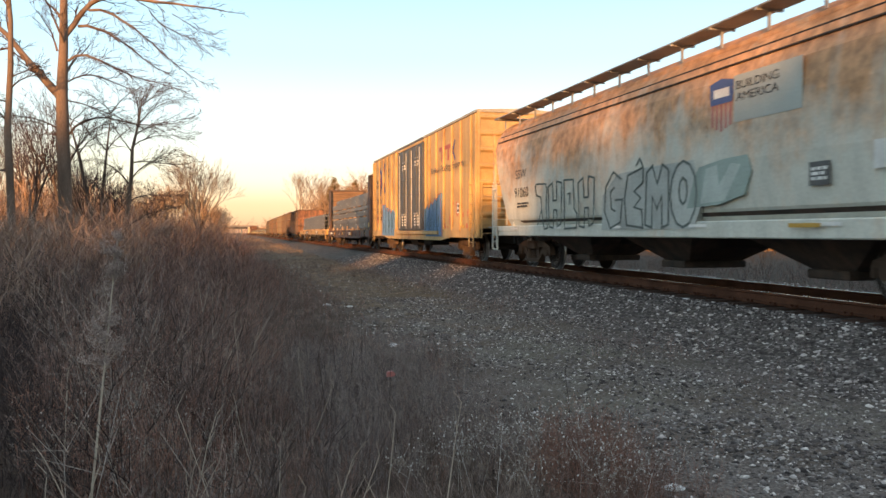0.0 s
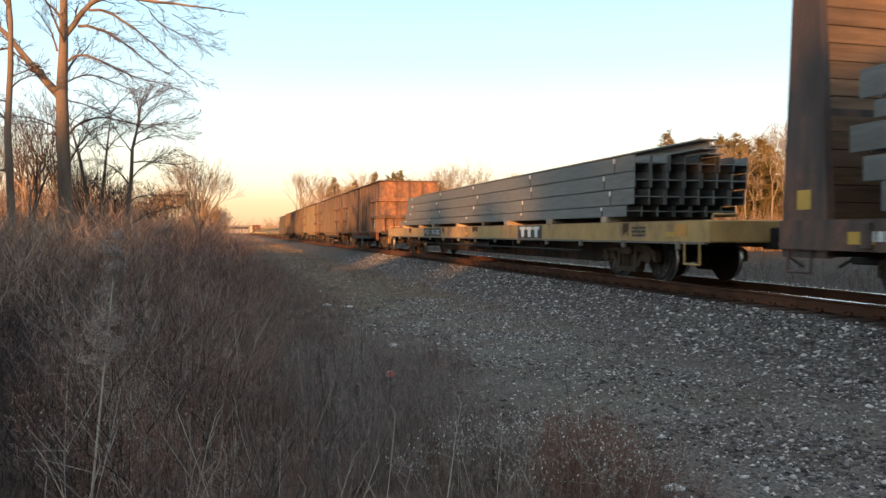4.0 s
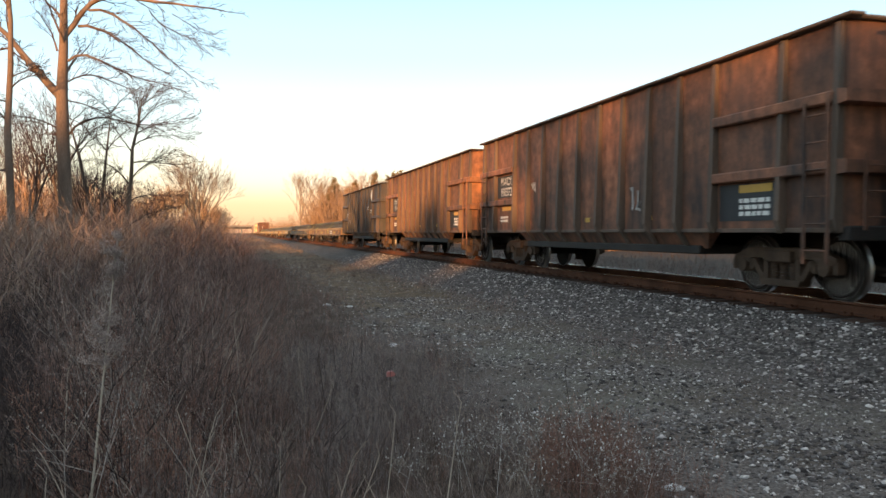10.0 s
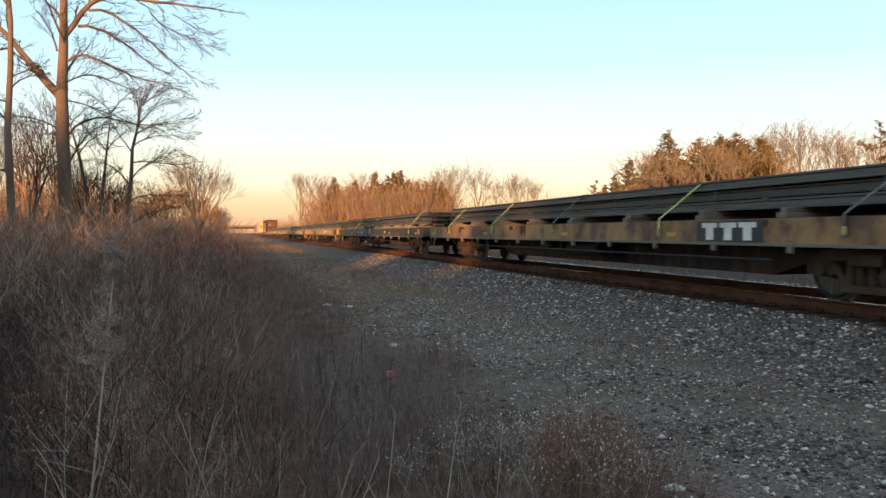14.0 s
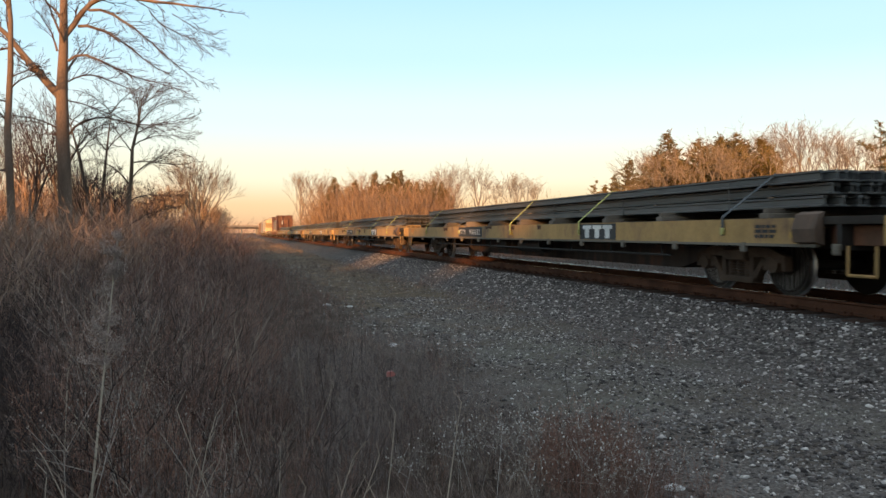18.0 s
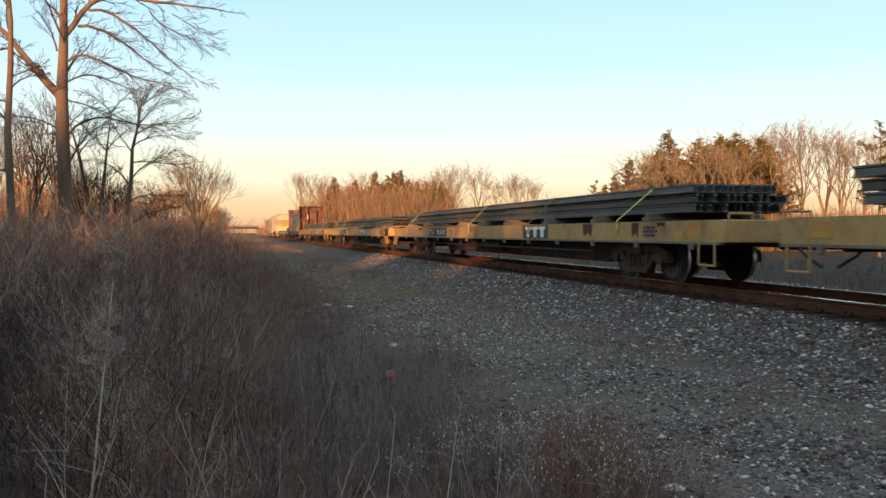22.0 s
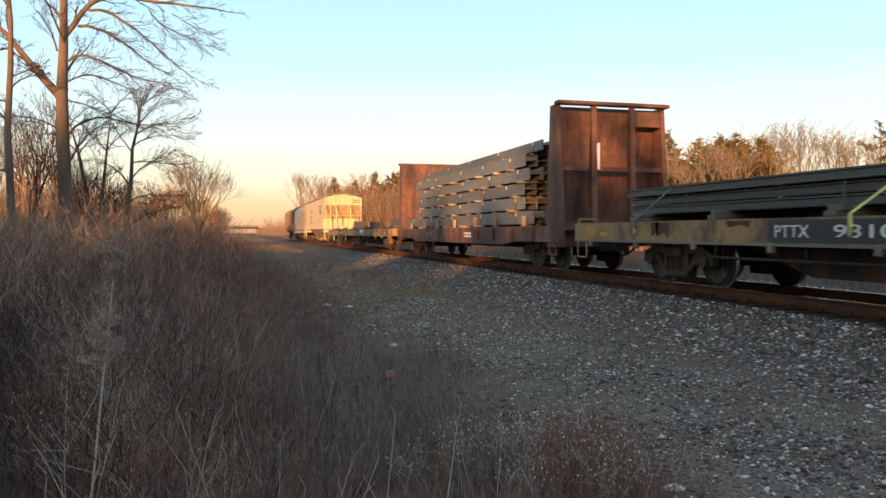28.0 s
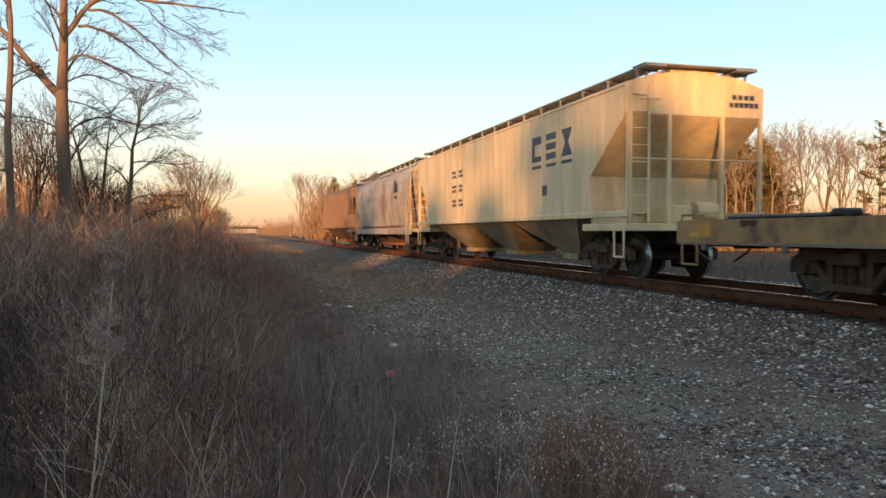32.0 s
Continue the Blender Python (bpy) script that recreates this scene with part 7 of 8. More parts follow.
    # sparse low growth that reaches over the far road
    y = np.concatenate([11 + 34 * rg.random(2400), 42 + 90 * rg.random(1800)])
    x = rg.uniform(1.2, 5.4, 4200)
    ok = rg.random(4200) < 0.15 + 0.85 * smooth_step(y + 4 * np.sin(x * 2.3 + y * 0.35), 13, 36)
    x, y = x[ok], y[ok]
    v, t = scatter(grass, x, y, rg.uniform(0.12, 0.42, len(x)) * (1 + 0.8 * smooth_step(y, 40, 60)), rg, 0.35)
    stuff("road_grass", v, t, WEED_PALE, "short dead grass growing over the service road", "grass")
    # seed heads: a low bush of them by the gravel, a taller stand among the weeds, and strays
    heads, fluff = [seed_proto(800 + i, 26, 0.12, 0.0045) for i in range(5)], [seed_proto(820 + i, 22, 0.14, 0.008) for i in range(5)]
    x, y = rg.normal(1.78, 0.34, 95), rg.uniform(3.4, 4.6, 95)
    v, t = scatter(fluff, x, y, rg.uniform(0.34, 0.58, 95), rg, 0.25)
    stuff("white_seed_heads", v, t, WHITESEED, "low weeds dotted with white seed heads", "weeds")
    x, y = np.concatenate([rg.normal(-0.25, 0.3, 26), rg.uniform(-1.2, 1.2, 26)]), np.concatenate([rg.normal(4.6, 0.5, 26), rg.uniform(3.2, 8.0, 26)])
    v, t = scatter(heads, x, y, height_at(x, y) * rg.uniform(0.85, 1.1, len(x)), rg, 0.12)
    stuff("seed_heads", v, t, SEED, "pale dry seed heads over the weeds", "weeds")
    # far verge and brush on the near side of the line
    x, y = verge_points(rg, 3400, -34, 1.5, 32, 150)
    ok = x < 0.3 + np.sin(y * 0.3) - np.clip((y - 40) * 0.01, 0, 1)
    x, y = x[ok], y[ok]
    v, t = scatter(brush, x, y, rg.uniform(0.6, 1.2, len(x)) * (1 + 0.9 * smooth_step(-x, 3, 10)), rg, 0.12)
    stuff("far_brush", v, t, BRUSH, "tangled leafless brush along the line", "brush")
    x, y = verge_points(rg, 2400, -18, -2.0, 9, 30)
    ok = x < -1.2 - 0.12 * y
    x, y = x[ok], y[ok]
    v, t = scatter(coarse + bushy, x, y, rg.uniform(1.0, 1.75, len(x)), rg, 0.15)
    stuff("near_thicket", v, t, BRUSH, "leafless brown thicket under the trees", "brush")
    x, y = np.concatenate([rg.uniform(0.5, 5.8, 420), rg.uniform(-12, 5.8, 380)]), np.concatenate([rg.uniform(70, 170, 420), rg.uniform(150, 480, 380)])
    v, t = scatter(brush, x, y, np.concatenate([rg.uniform(0.2, 0.55, 420), rg.uniform(0.5, 1.1, 380)]), rg, 0.12)
    stuff("distant_verge", v, t, BRUSH, "low dry growth along the distant line", "brush")
    n = 760
    ahead, side = rg.uniform(16, 22, n), rg.uniform(-0.68, -0.405, n)
    x, y = spot(ahead, side)
    v, t = scatter(coarse + bushy, x, y, rg.uniform(1.35, 2.15, n), rg, 0.12)
    stuff("tall_thicket", v, t, BRUSH, "tall leafless shrubs at the feet of the trees", "brush")
    # rank growth along the foot of the far bank
    y = 4 + 120 * rg.random(2600) ** 1.4
    x = 14.6 + 9 * rg.random(2600) ** 1.3
    v, t = scatter(coarse, x, y, rg.uniform(0.35, 0.8, 2600) * (0.8 + 0.04 * (x - 14)), rg, 0.2)
    stuff("far_bank_weeds", v, t, WEED_DARK, "dark dead weeds along the far bank", "weeds")
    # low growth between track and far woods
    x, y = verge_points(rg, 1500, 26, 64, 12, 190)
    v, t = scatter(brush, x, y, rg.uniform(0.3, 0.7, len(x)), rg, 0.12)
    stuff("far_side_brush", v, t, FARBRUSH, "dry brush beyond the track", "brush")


def dry_stalks():
    """Tall single stalks that stand out of the weeds."""
    rnd = random.Random(17)
    spec = [(-0.64, 3.45, 1.60, 5.8, 1)] + [(rnd.uniform(-0.9, 1.0), rnd.uniform(2.6, 7.0), rnd.uniform(0.6, 1.0), rnd.gauss(0, 16), 0) for _ in range(18)] + [(rnd.uniform(-0.8, 0.5), rnd.uniform(2.6, 4.0), rnd.uniform(0.55, 0.85), rnd.gauss(24, 14), 0) for _ in range(12)]
    spec += [(1.1, 6.8, 0.85, 1, 2), (0.95, 7.4, 0.66, -2, 2), (1.02, 7.1, 0.6, 3, 2), (2.29, 4.97, 0.62, -2, 2), (2.42, 4.9, 0.36, 4, 2), (2.2, 9.0, 0.32, 12, 2), (1.3, 6.5, 0.5, 0, 2), (0.75, 6.4, 0.7, -3, 2)]
    for x, y, hgt, lean, plume in spec:
        segs, spine = [], [(0, 0, 0)]
        p = Vector((0, 0, 0))
        d = Vector((math.sin(radians(lean)), rnd.gauss(0, 0.1) * (plume != 1), math.cos(radians(lean)))).normalized()
        thick = (0.0042, 0.0072, 0.0046)[plume]
        for i in range(6):
            q = p + d * hgt / 6
            spine.append(tuple(q))
            if i > 2 or plume == 2 and i > 0:
                e = q + (d + Vector((rnd.gauss(0, 0.5), rnd.gauss(0, 0.5), 0.2))).normalized() * rnd.uniform(0.04, 0.13)
                segs.append((*q, *e, 0.0018, 0.0009))
            p = q
            d = (d + Vector((rnd.gauss(0, 0.04), rnd.gauss(0, 0.04), 0)) * (plume != 1)).normalized()
        st = thing("dry_stalk", ("bleached leaning dry weed stalk", "tall plumed dry stalk among dead weeds", "thin dark dead weed stem at the gravel's edge")[plume], "weed", pose(x, y, float(ground_z(x, y))), "dry stalks")
        skin = DARKSTALK if plume == 2 else STALK
        rings = [(a + thick * (1 - 0.1 * i) * math.cos(k * 1.2566), b + thick * (1 - 0.1 * i) * math.sin(k * 1.2566), c) for i, (a, b, c) in enumerate(spine) for k in range(5)]
        faces = [(i * 5 + k, i * 5 + (k + 1) % 5, i * 5 + 5 + (k + 1) % 5, i * 5 + 5 + k) for i in range(len(spine) - 1) for k in range(5)]
        part("stem", Shape().add(rings, faces), skin, st)
        for seg in segs:
            v, t = tubes([seg], 3)
            part("side_twig", numpy_mesh("side_twig", v, t, skin), None, st)
        if plume == 1:
            # rising branchlets that end in fluff, in an upper and a lower head
            for foot, top, wide, count in ((0.86, 1.0, 0.085, 22), (0.66, 0.80, 0.10, 26)):
                ps = []
                for _ in range(count):
                    f = rnd.uniform(foot, top)
                    base = Vector((math.tan(radians(lean)) * hgt * f, 0, hgt * f))
                    an, out = rnd.uniform(0, 6.28), wide * rnd.uniform(0.3, 1.0) * (1.15 - 0.6 * (f - foot) / (top - foot))
                    tip = base + Vector((math.cos(an) * out, math.sin(an) * out, rnd.uniform(0.02, 0.09)))
                    ps.append((*base, *tip, 0.0016, 0.0008))
                    for _ in range(60):
                        c = base.lerp(tip, rnd.uniform(0.5, 1.05)) + Vector((rnd.gauss(0, 0.010), rnd.gauss(0, 0.010), rnd.gauss(0, 0.008)))
                        ps.append((*c, *(c + Vector((rnd.gauss(0, 0.006), rnd.gauss(0, 0.006), rnd.gauss(0.002, 0.006)))), 0.0022, 0.0009))
                v, t = tubes(ps, 3)
                part("plume", numpy_mesh("plume", v, t, PLUME), None, st, "fluffy pale seed plume")


build_verge()
dry_stalks()
build_stones()


def twiggy(rnd, segs, p, d, ln, r, level, droop=0.0, minr=0.004):
    """A side twig in three steps with finer twigs off it."""
    p, d = Vector(p), Vector(d).normalized()
    for i in range(3):
        q = p + d * ln / 3
        segs.append((*p, *q, max(minr, r * (1 - 0.22 * i)), max(minr, r * (0.78 - 0.22 * i))))
        if level:
            for _ in range(1 if i < 2 else 2):
                side = Vector((rnd.gauss(0, 1), rnd.gauss(0, 1), rnd.gauss(0, 0.8))).normalized()
                twiggy(rnd, segs, q, d + side * rnd.uniform(0.45, 0.9) + Vector((0, 0, 0.06)), ln * rnd.uniform(0.3, 0.62), r * 0.6, level - 1, droop, minr)
        p = q
        d = (d + Vector((rnd.gauss(0, 0.12), rnd.gauss(0, 0.12), rnd.gauss(0, 0.12) - droop))).normalized()


def bough(rnd, segs, start, length, angles, r, azim=0.0, twig=0.8, dense=3, minr=0.0045):
    """A limb that follows the given climb angles, degrees, in equal steps; azim turns it about the trunk."""
    p = Vector(start)
    n = len(angles)
    steps = n * 2
    for i in range(steps):
        f = i / (steps - 1) * (n - 1)
        j = min(n - 2, int(f)) if n > 1 else 0
        an = angles[j] + (angles[min(n - 1, j + 1)] - angles[j]) * (f - j) + rnd.gauss(0, 4)
        az = radians(azim + rnd.gauss(0, 7))
        d = Vector((math.cos(radians(an)) * math.cos(az), math.cos(radians(an)) * math.sin(az), math.sin(radians(an))))
        q = p + d * length / steps
        ra, rb = (max(minr * 1.3, r * (1 - 0.9 * k / steps)) for k in (i, i + 1))
        segs.append((*p, *q, ra, rb))
        for k in range(dense if i else 1):
            side = Vector((rnd.gauss(0, 0.6), rnd.gauss(0, 1), rnd.gauss(0, 0.9))).normalized()
            twiggy(rnd, segs, p.lerp(q, rnd.random()), d * 1.1 + side * rnd.uniform(0.4, 0.9), twig * rnd.uniform(0.35, 1.0) * (1.2 - 0.85 * i / steps), rb * 0.4, 1 if k else 2, 0.02, minr)
        p = q
    return p


def vase_tree(seed, height, r, fork=0.35, first=4, spread=0.5, levels=5, lift=0.10, minr=0.012, lean=0.04):
    """A bare tree whose trunk breaks into limbs that part again and again into a fine crown."""
    rnd = random.Random(seed)
    segs = []
    p, d = Vector((0, 0, -0.15)), Vector((rnd.gauss(0, lean), rnd.gauss(0, lean), 1)).normalized()
    for i in range(5):
        q = p + d * height * fork / 5
        segs.append((*p, *q, r * (1.25 if i == 0 else 1.04 - 0.06 * i), r * (0.98 - 0.06 * i)))
        if i > 1 and rnd.random() < 0.6:
            twiggy(rnd, segs, q, (rnd.gauss(0, 1), rnd.gauss(0, 1), 0.5), height * 0.13, r * 0.18, 2, -0.03, minr)
        p = q
        d = (d + Vector((rnd.gauss(0, lean), rnd.gauss(0, lean), 0.05))).normalized()

    def limb(p, d, ln, r, level):
        r1 = max(minr, r * 0.76)
        for i in range(3):
            q = p + d * ln / 3
            segs.append((*p, *q, max(minr, r + (r1 - r) * i / 3), max(minr, r + (r1 - r) * (i + 1) / 3)))
            if level < levels and rnd.random() < (0.3 if level else 0.6):
                side = Vector((rnd.gauss(0, 1), rnd.gauss(0, 1), rnd.gauss(0, 0.6))).normalized()
                twiggy(rnd, segs, q, d + side * rnd.uniform(0.35, 0.6), ln * rnd.uniform(0.5, 1.0), r1 * 0.4, 1 if level < 2 else 0, -lift * 0.3, minr)
            p = q
            d = (d + Vector((rnd.gauss(0, 0.06), rnd.gauss(0, 0.06), rnd.gauss(0, 0.04) + lift))).normalized()
        if level:
            turn = rnd.uniform(0, 6.28)
            n = 2 if rnd.random() < 0.7 else 3
            for k in range(n):
                an = turn + 6.28 * k / n + rnd.uniform(-0.4, 0.4)
                u = d.orthogonal().normalized()
                side = u * math.cos(an) + d.cross(u) * math.sin(an)
                limb(p, (d + side * rnd.uniform(0.16, 0.46)).normalized(), ln * rnd.uniform(0.72, 0.98), r1 * rnd.uniform(0.62, 0.9), level - 1)
    for k in range(first):
        an = 6.28 * k / first + rnd.uniform(-0.5, 0.5)
        tilt = spread * rnd.uniform(0.55, 1.2) if k else 0.08
        limb(p - d * height * fork * rnd.uniform(0, 0.3) * (k > 0), Vector((math.cos(an) * tilt, math.sin(an) * tilt, 1)).normalized(), height * (1 - fork) * 0.27, r * 0.66 * rnd.uniform(0.75, 1.0), levels)
    a = np.asarray(segs)
    k = height / a[:, 5].max()
    a[:, :6] *= k
    return split_tubes(a, 0.03)


def big_left_tree():
    """The tall forked tree over the thicket: boughs that reach out and droop towards the open ground."""
    rnd = random.Random(21)
    segs = []
    H = [((0.10, 0, -0.1), 0.27), ((0.06, 0, 1.2), 0.20), ((0.0, 0, 4.1), 0.180), ((-0.03, 0, 5.7), 0.165), ((0.02, 0.03, 7.1), 0.125), ((0.0, 0.1, 8.5), 0.10), ((0.12, 0.1, 10.5), 0.07), ((0.3, 0, 12.4), 0.035), ((0.4, 0, 13.6), 0.012)]
    for (p, r), (q, s) in zip(H, H[1:]):
        segs.append((*p, *q, r, s))
    # left limb from the fork, climbing steeply
    bough(rnd, segs, (-0.08, 0, 5.62), 4.8, (129, 129, 128, 126, 120), 0.125, 0, 0.9, 1)
    # limb to the right, level once it has left the trunk
    bough(rnd, segs, (0.06, 0.05, 7.35), 5.5, (56, 44, -2, -8, -7, -6, -2), 0.085, 4, 0.7, 3, 0.004)
    # drooping boughs: height, offset, length, climb angles, thickness, turn
    for x, z, ln, an, r, az in ((0.45, 7.6, 3.5, (-6, -24, -34, -38, -34, -18), 0.045, -8), (0.75, 8.05, 4.3, (4, -34, -42, -42, -40, -18), 0.042, 10), (2.45, 8.05, 2.6, (-50, -34, -26, -30, -16, -6), 0.022, -4), (3.1, 7.95, 1.5, (-30, -34, -18), 0.016, 6),
                                (0.14, 6.62, 3.9, (32, -26, -20, -20, -6, -16, -22), 0.04, 5), (0.14, 6.05, 3.2, (14, -6, -22, -20, -10, 6), 0.03, -10), (0.14, 5.5, 2.7, (-4, -20, -24, -14), 0.022, 14), (0.15, 4.55, 3.9, (48, 6, -16, -4, 8, 8), 0.035, 3), (0.2, 3.85, 2.2, (52, 45, 34, 10, -10), 0.03, -8), (0.16, 5.0, 1.7, (-20, -40, -30), 0.018, -25)):
        bough(rnd, segs, (x, 0.02, z), ln * 0.94, an, r, az, 0.72, 4, 0.0038)
    bough(rnd, segs, (-0.15, 0, 4.7), 1.9, (30, 10, 0, -4), 0.03, 180, 0.6, 2)
    bough(rnd, segs, (-0.15, 0, 6.9), 1.6, (75, 50, 40), 0.035, 165, 0.6, 2)
    for z, an in ((7.6, 150), (8.6, 40), (9.2, 200), (9.9, -40), (10.6, 120), (11.4, 10), (6.2, 100), (7.0, -90)):
        bough(rnd, segs, (0.05, 0.05, z), 2.6, (48, 40, 30, 20), 0.04, an, 0.8, 2)
    a, b = split_tubes(segs, 0.03)
    x, y = spot(21.7, -0.496)
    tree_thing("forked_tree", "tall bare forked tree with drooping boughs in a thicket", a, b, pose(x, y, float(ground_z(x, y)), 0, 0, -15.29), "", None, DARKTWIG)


big_left_tree()


def left_woods():
    """Smaller bare trees of the near-side wood."""
    # pale slim tree beside the forked one
    rnd = random.Random(77)
    segs = []
    H = [((0.08, 0, -0.1), 0.125), ((0.02, 0, 2.2), 0.105), ((-0.06, 0, 4.5), 0.09), ((0.04, 0, 6.2), 0.075), ((0.06, 0, 7.4), 0.062), ((-0.02, 0, 8.5), 0.05), ((0, 0, 11), 0.02)]
    for (p, r), (q, s) in zip(H, H[1:]):
        segs.append((*p, *q, r, s))
    for z, ln, an, az in ((4.6, 1.5, (120, 125, 120), 0), (5.9, 1.0, (20, 12), 0), (6.7, 1.2, (-15, -10, 0), 180), (5.2, 1.4, (30, 10, -5), 160), (7.2, 1.6, (100, 80, 60), 0), (3.4, 1.2, (10, 0, -10), 180), (7.8, 1.8, (60, 40, 20), 190), (8.6, 1.8, (50, 35, 20), 20), (5.6, 1.3, (35, 15, 0), -10)):
        bough(rnd, segs, (0, 0, z), ln, an, 0.03, az, 0.6, 2)
    x, y = spot(20.5, -0.566)
    tree_thing("bare_tree", "slim pale-barked bare tree beside a forked tree", *split_tubes(segs, 0.03), pose(x, y, float(ground_z(x, y)), 0, 0, -15.29), "trackside wood", None, DARKTWIG)
    # tree with a lopsided flat crown, its twigs streaming to the open side
    segs = []
    H = [((-0.14, 0, -0.1), 0.12), ((-0.08, 0, 1.0), 0.095), ((-0.02, 0, 2.3), 0.08), ((0.12, 0, 3.4), 0.065), ((0.16, 0, 4.3), 0.05), ((0.36, 0, 5.1), 0.036), ((0.42, 0.05, 5.7), 0.022), ((0.6, 0.05, 6.2), 0.008)]
    for (p, r), (q, s) in zip(H, H[1:]):
        segs.append((*p, *q, r, s))
    for x, z, ln, an, az in ((0.42, 5.6, 1.2, (40, 30, 18), 0), (0.36, 5.1, 1.7, (50, 34, 20, 8), 8), (0.28, 4.75, 2.0, (28, 16, 6, 10), -6), (0.34, 5.0, 1.1, (95, 80, 60), 175), (0.18, 4.4, 2.0, (38, 8, -4, 6), 4), (0.16, 4.2, 1.4, (62, 50, 34), 168), (0.14, 3.9, 1.8, (12, -6, 2, 8), 10), (0.12, 3.4, 2.1, (44, 26, 10, 0), -10), (0.1, 3.2, 1.5, (52, 38, 20), 185), (0.05, 2.7, 1.7, (30, 6, -4, 4), 5), (0.0, 2.4, 1.5, (48, 36, 24), 172), (-0.02, 1.9, 1.5, (40, 22, 10), 12), (-0.04, 1.5, 1.3, (50, 40, 30), 190), (0.3, 4.9, 1.2, (70, 60, 40), 90)):
        bough(rnd, segs, (x, 0, z), ln, an, 0.026, az, 0.8, 3, 0.004)
    x, y = spot(23.5, -0.413)
    tree_thing("bare_tree", "bare tree with a lopsided streaming crown at the wood's edge", *split_tubes(segs, 0.03), pose(x, y, float(ground_z(x, y)), 0, 0, -15.29), "trackside wood", None, DARKTWIG)
    # twin-stemmed tree between them
    segs = []
    for H in ([((0, 0, -0.1), 0.12), ((0.1, 0, 1.4), 0.10), ((-0.1, 0, 3.0), 0.075), ((-0.35, 0, 4.3), 0.05), ((-0.6, 0, 5.2), 0.02)], [((0.1, 0, 1.3), 0.07), ((0.35, 0, 2.6), 0.055), ((0.55, 0, 4.4), 0.035), ((0.7, 0, 5.6), 0.012)]):
        for (p, r), (q, s) in zip(H, H[1:]):
            segs.append((*p, *q, r, s))
            bough(rnd, segs, q, 1.5, (55, 35, 20), 0.025, 0, 0.5, 2)
            bough(rnd, segs, q, 1.4, (50, 30, 15), 0.022, 170 + rnd.gauss(0, 25), 0.5, 2)
    x, y = spot(24.5, -0.462)
    tree_thing("bare_tree", "twin-stemmed bare tree in the trackside wood", *split_tubes(segs, 0.03), pose(x, y, float(ground_z(x, y)), 0, 0, -15.29), "trackside wood", None, DARKTWIG)
    # slender trees deeper in the wood
    protos = [vase_tree(410 + i, 7.0, 0.085, 0.45, 3, 0.35, 3, 0.04, 0.005, 0.05) for i in range(5)]
    spec = ((25, -0.517, 6.6), (25.6, -0.523, 5.9), (30, -0.545, 6.0), (28, -0.482, 4.4), (31, -0.437, 3.9), (30, -0.385, 3.9), (36, -0.55, 6.4), (29, -0.572, 5.6), (23, -0.535, 5.4), (27, -0.447, 4.6), (26, -0.555, 6.2), (32, -0.505, 5.6), (33, -0.47, 5.0), (24, -0.433, 4.0), (35, -0.405, 4.2), (22.5, -0.475, 4.2), (38, -0.53, 6.6))
    made = {}
    for i, (d, side, hgt) in enumerate(spec):
        x, y = spot(d, side)
        m = pose(x, y, float(ground_z(x, y)), 0, 0, i * 71)
        k = i % 5
        if k not in made:
            made[k] = t = tree_thing("bare_tree", "slender bare tree in the trackside wood", *protos[k], m, "trackside wood", None, DARKTWIG)
        else:
            t = copy_thing(made[k], m)
        t.scale = (hgt / 7.0,) * 3
    # domed tree in the sun, and lower ones round it, farther along the line
    x, y = spot(76, -0.320)
    dome = vase_tree(433, 9.9, 0.20, 0.20, 9, 0.46, 4, 0.05, 0.010, 0.005)
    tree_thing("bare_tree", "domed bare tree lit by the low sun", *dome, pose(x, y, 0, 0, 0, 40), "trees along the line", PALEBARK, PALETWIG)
    low = [vase_tree(440 + i, 6.0, 0.09, 0.22, 5, 0.4, 3, 0.05, 0.011, 0.03) for i in range(4)]
    spec = ((72, -0.358, 6.2), (78, -0.342, 7.2), (84, -0.336, 6.6), (70, -0.385, 5.2), (66, -0.402, 4.6), (88, -0.302, 5.2), (92, -0.297, 4.8), (80, -0.37, 5.6), (74, -0.30, 4.6), (98, -0.292, 4.4), (64, -0.43, 4.8), (70, -0.45, 5.4), (76, -0.42, 5.2), (82, -0.325, 5.4), (72, -0.50, 6.6), (66, -0.56, 6.4))
    made = {}
    for i, (d, side, hgt) in enumerate(spec):
        x, y = spot(d, side)
        m = pose(x, y, 0, 0, 0, i * 53)
        k = i % 4
        if k not in made:
            made[k] = t = tree_thing("bare_tree", "low bare tree lit by the low sun", *low[k], m, "trees along the line", PALEBARK, TWIG, True)
        else:
            t = copy_thing(made[k], m)
        t.scale = (hgt / 6.0,) * 3
    # thicket of saplings under the tall trees
    rg = np.random.default_rng(31)
    pr = [weed_proto(720 + i, 1.0, 5, 6, 0.006) for i in range(5)]
    n = 820
    ahead, side = rg.uniform(24, 40, n), rg.uniform(-0.66, -0.30, n)
    x, y = spot(ahead, side)
    v, t = scatter(pr, x, y, rg.uniform(0.9, 2.1, n) * (1 + 0.55 * smooth_step(-side, 0.36, 0.46)), rg, 0.06)
    stuff("thicket_saplings", v, t, BRUSH, "tangled leafless saplings under the tall trees", "undergrowth")


left_woods()


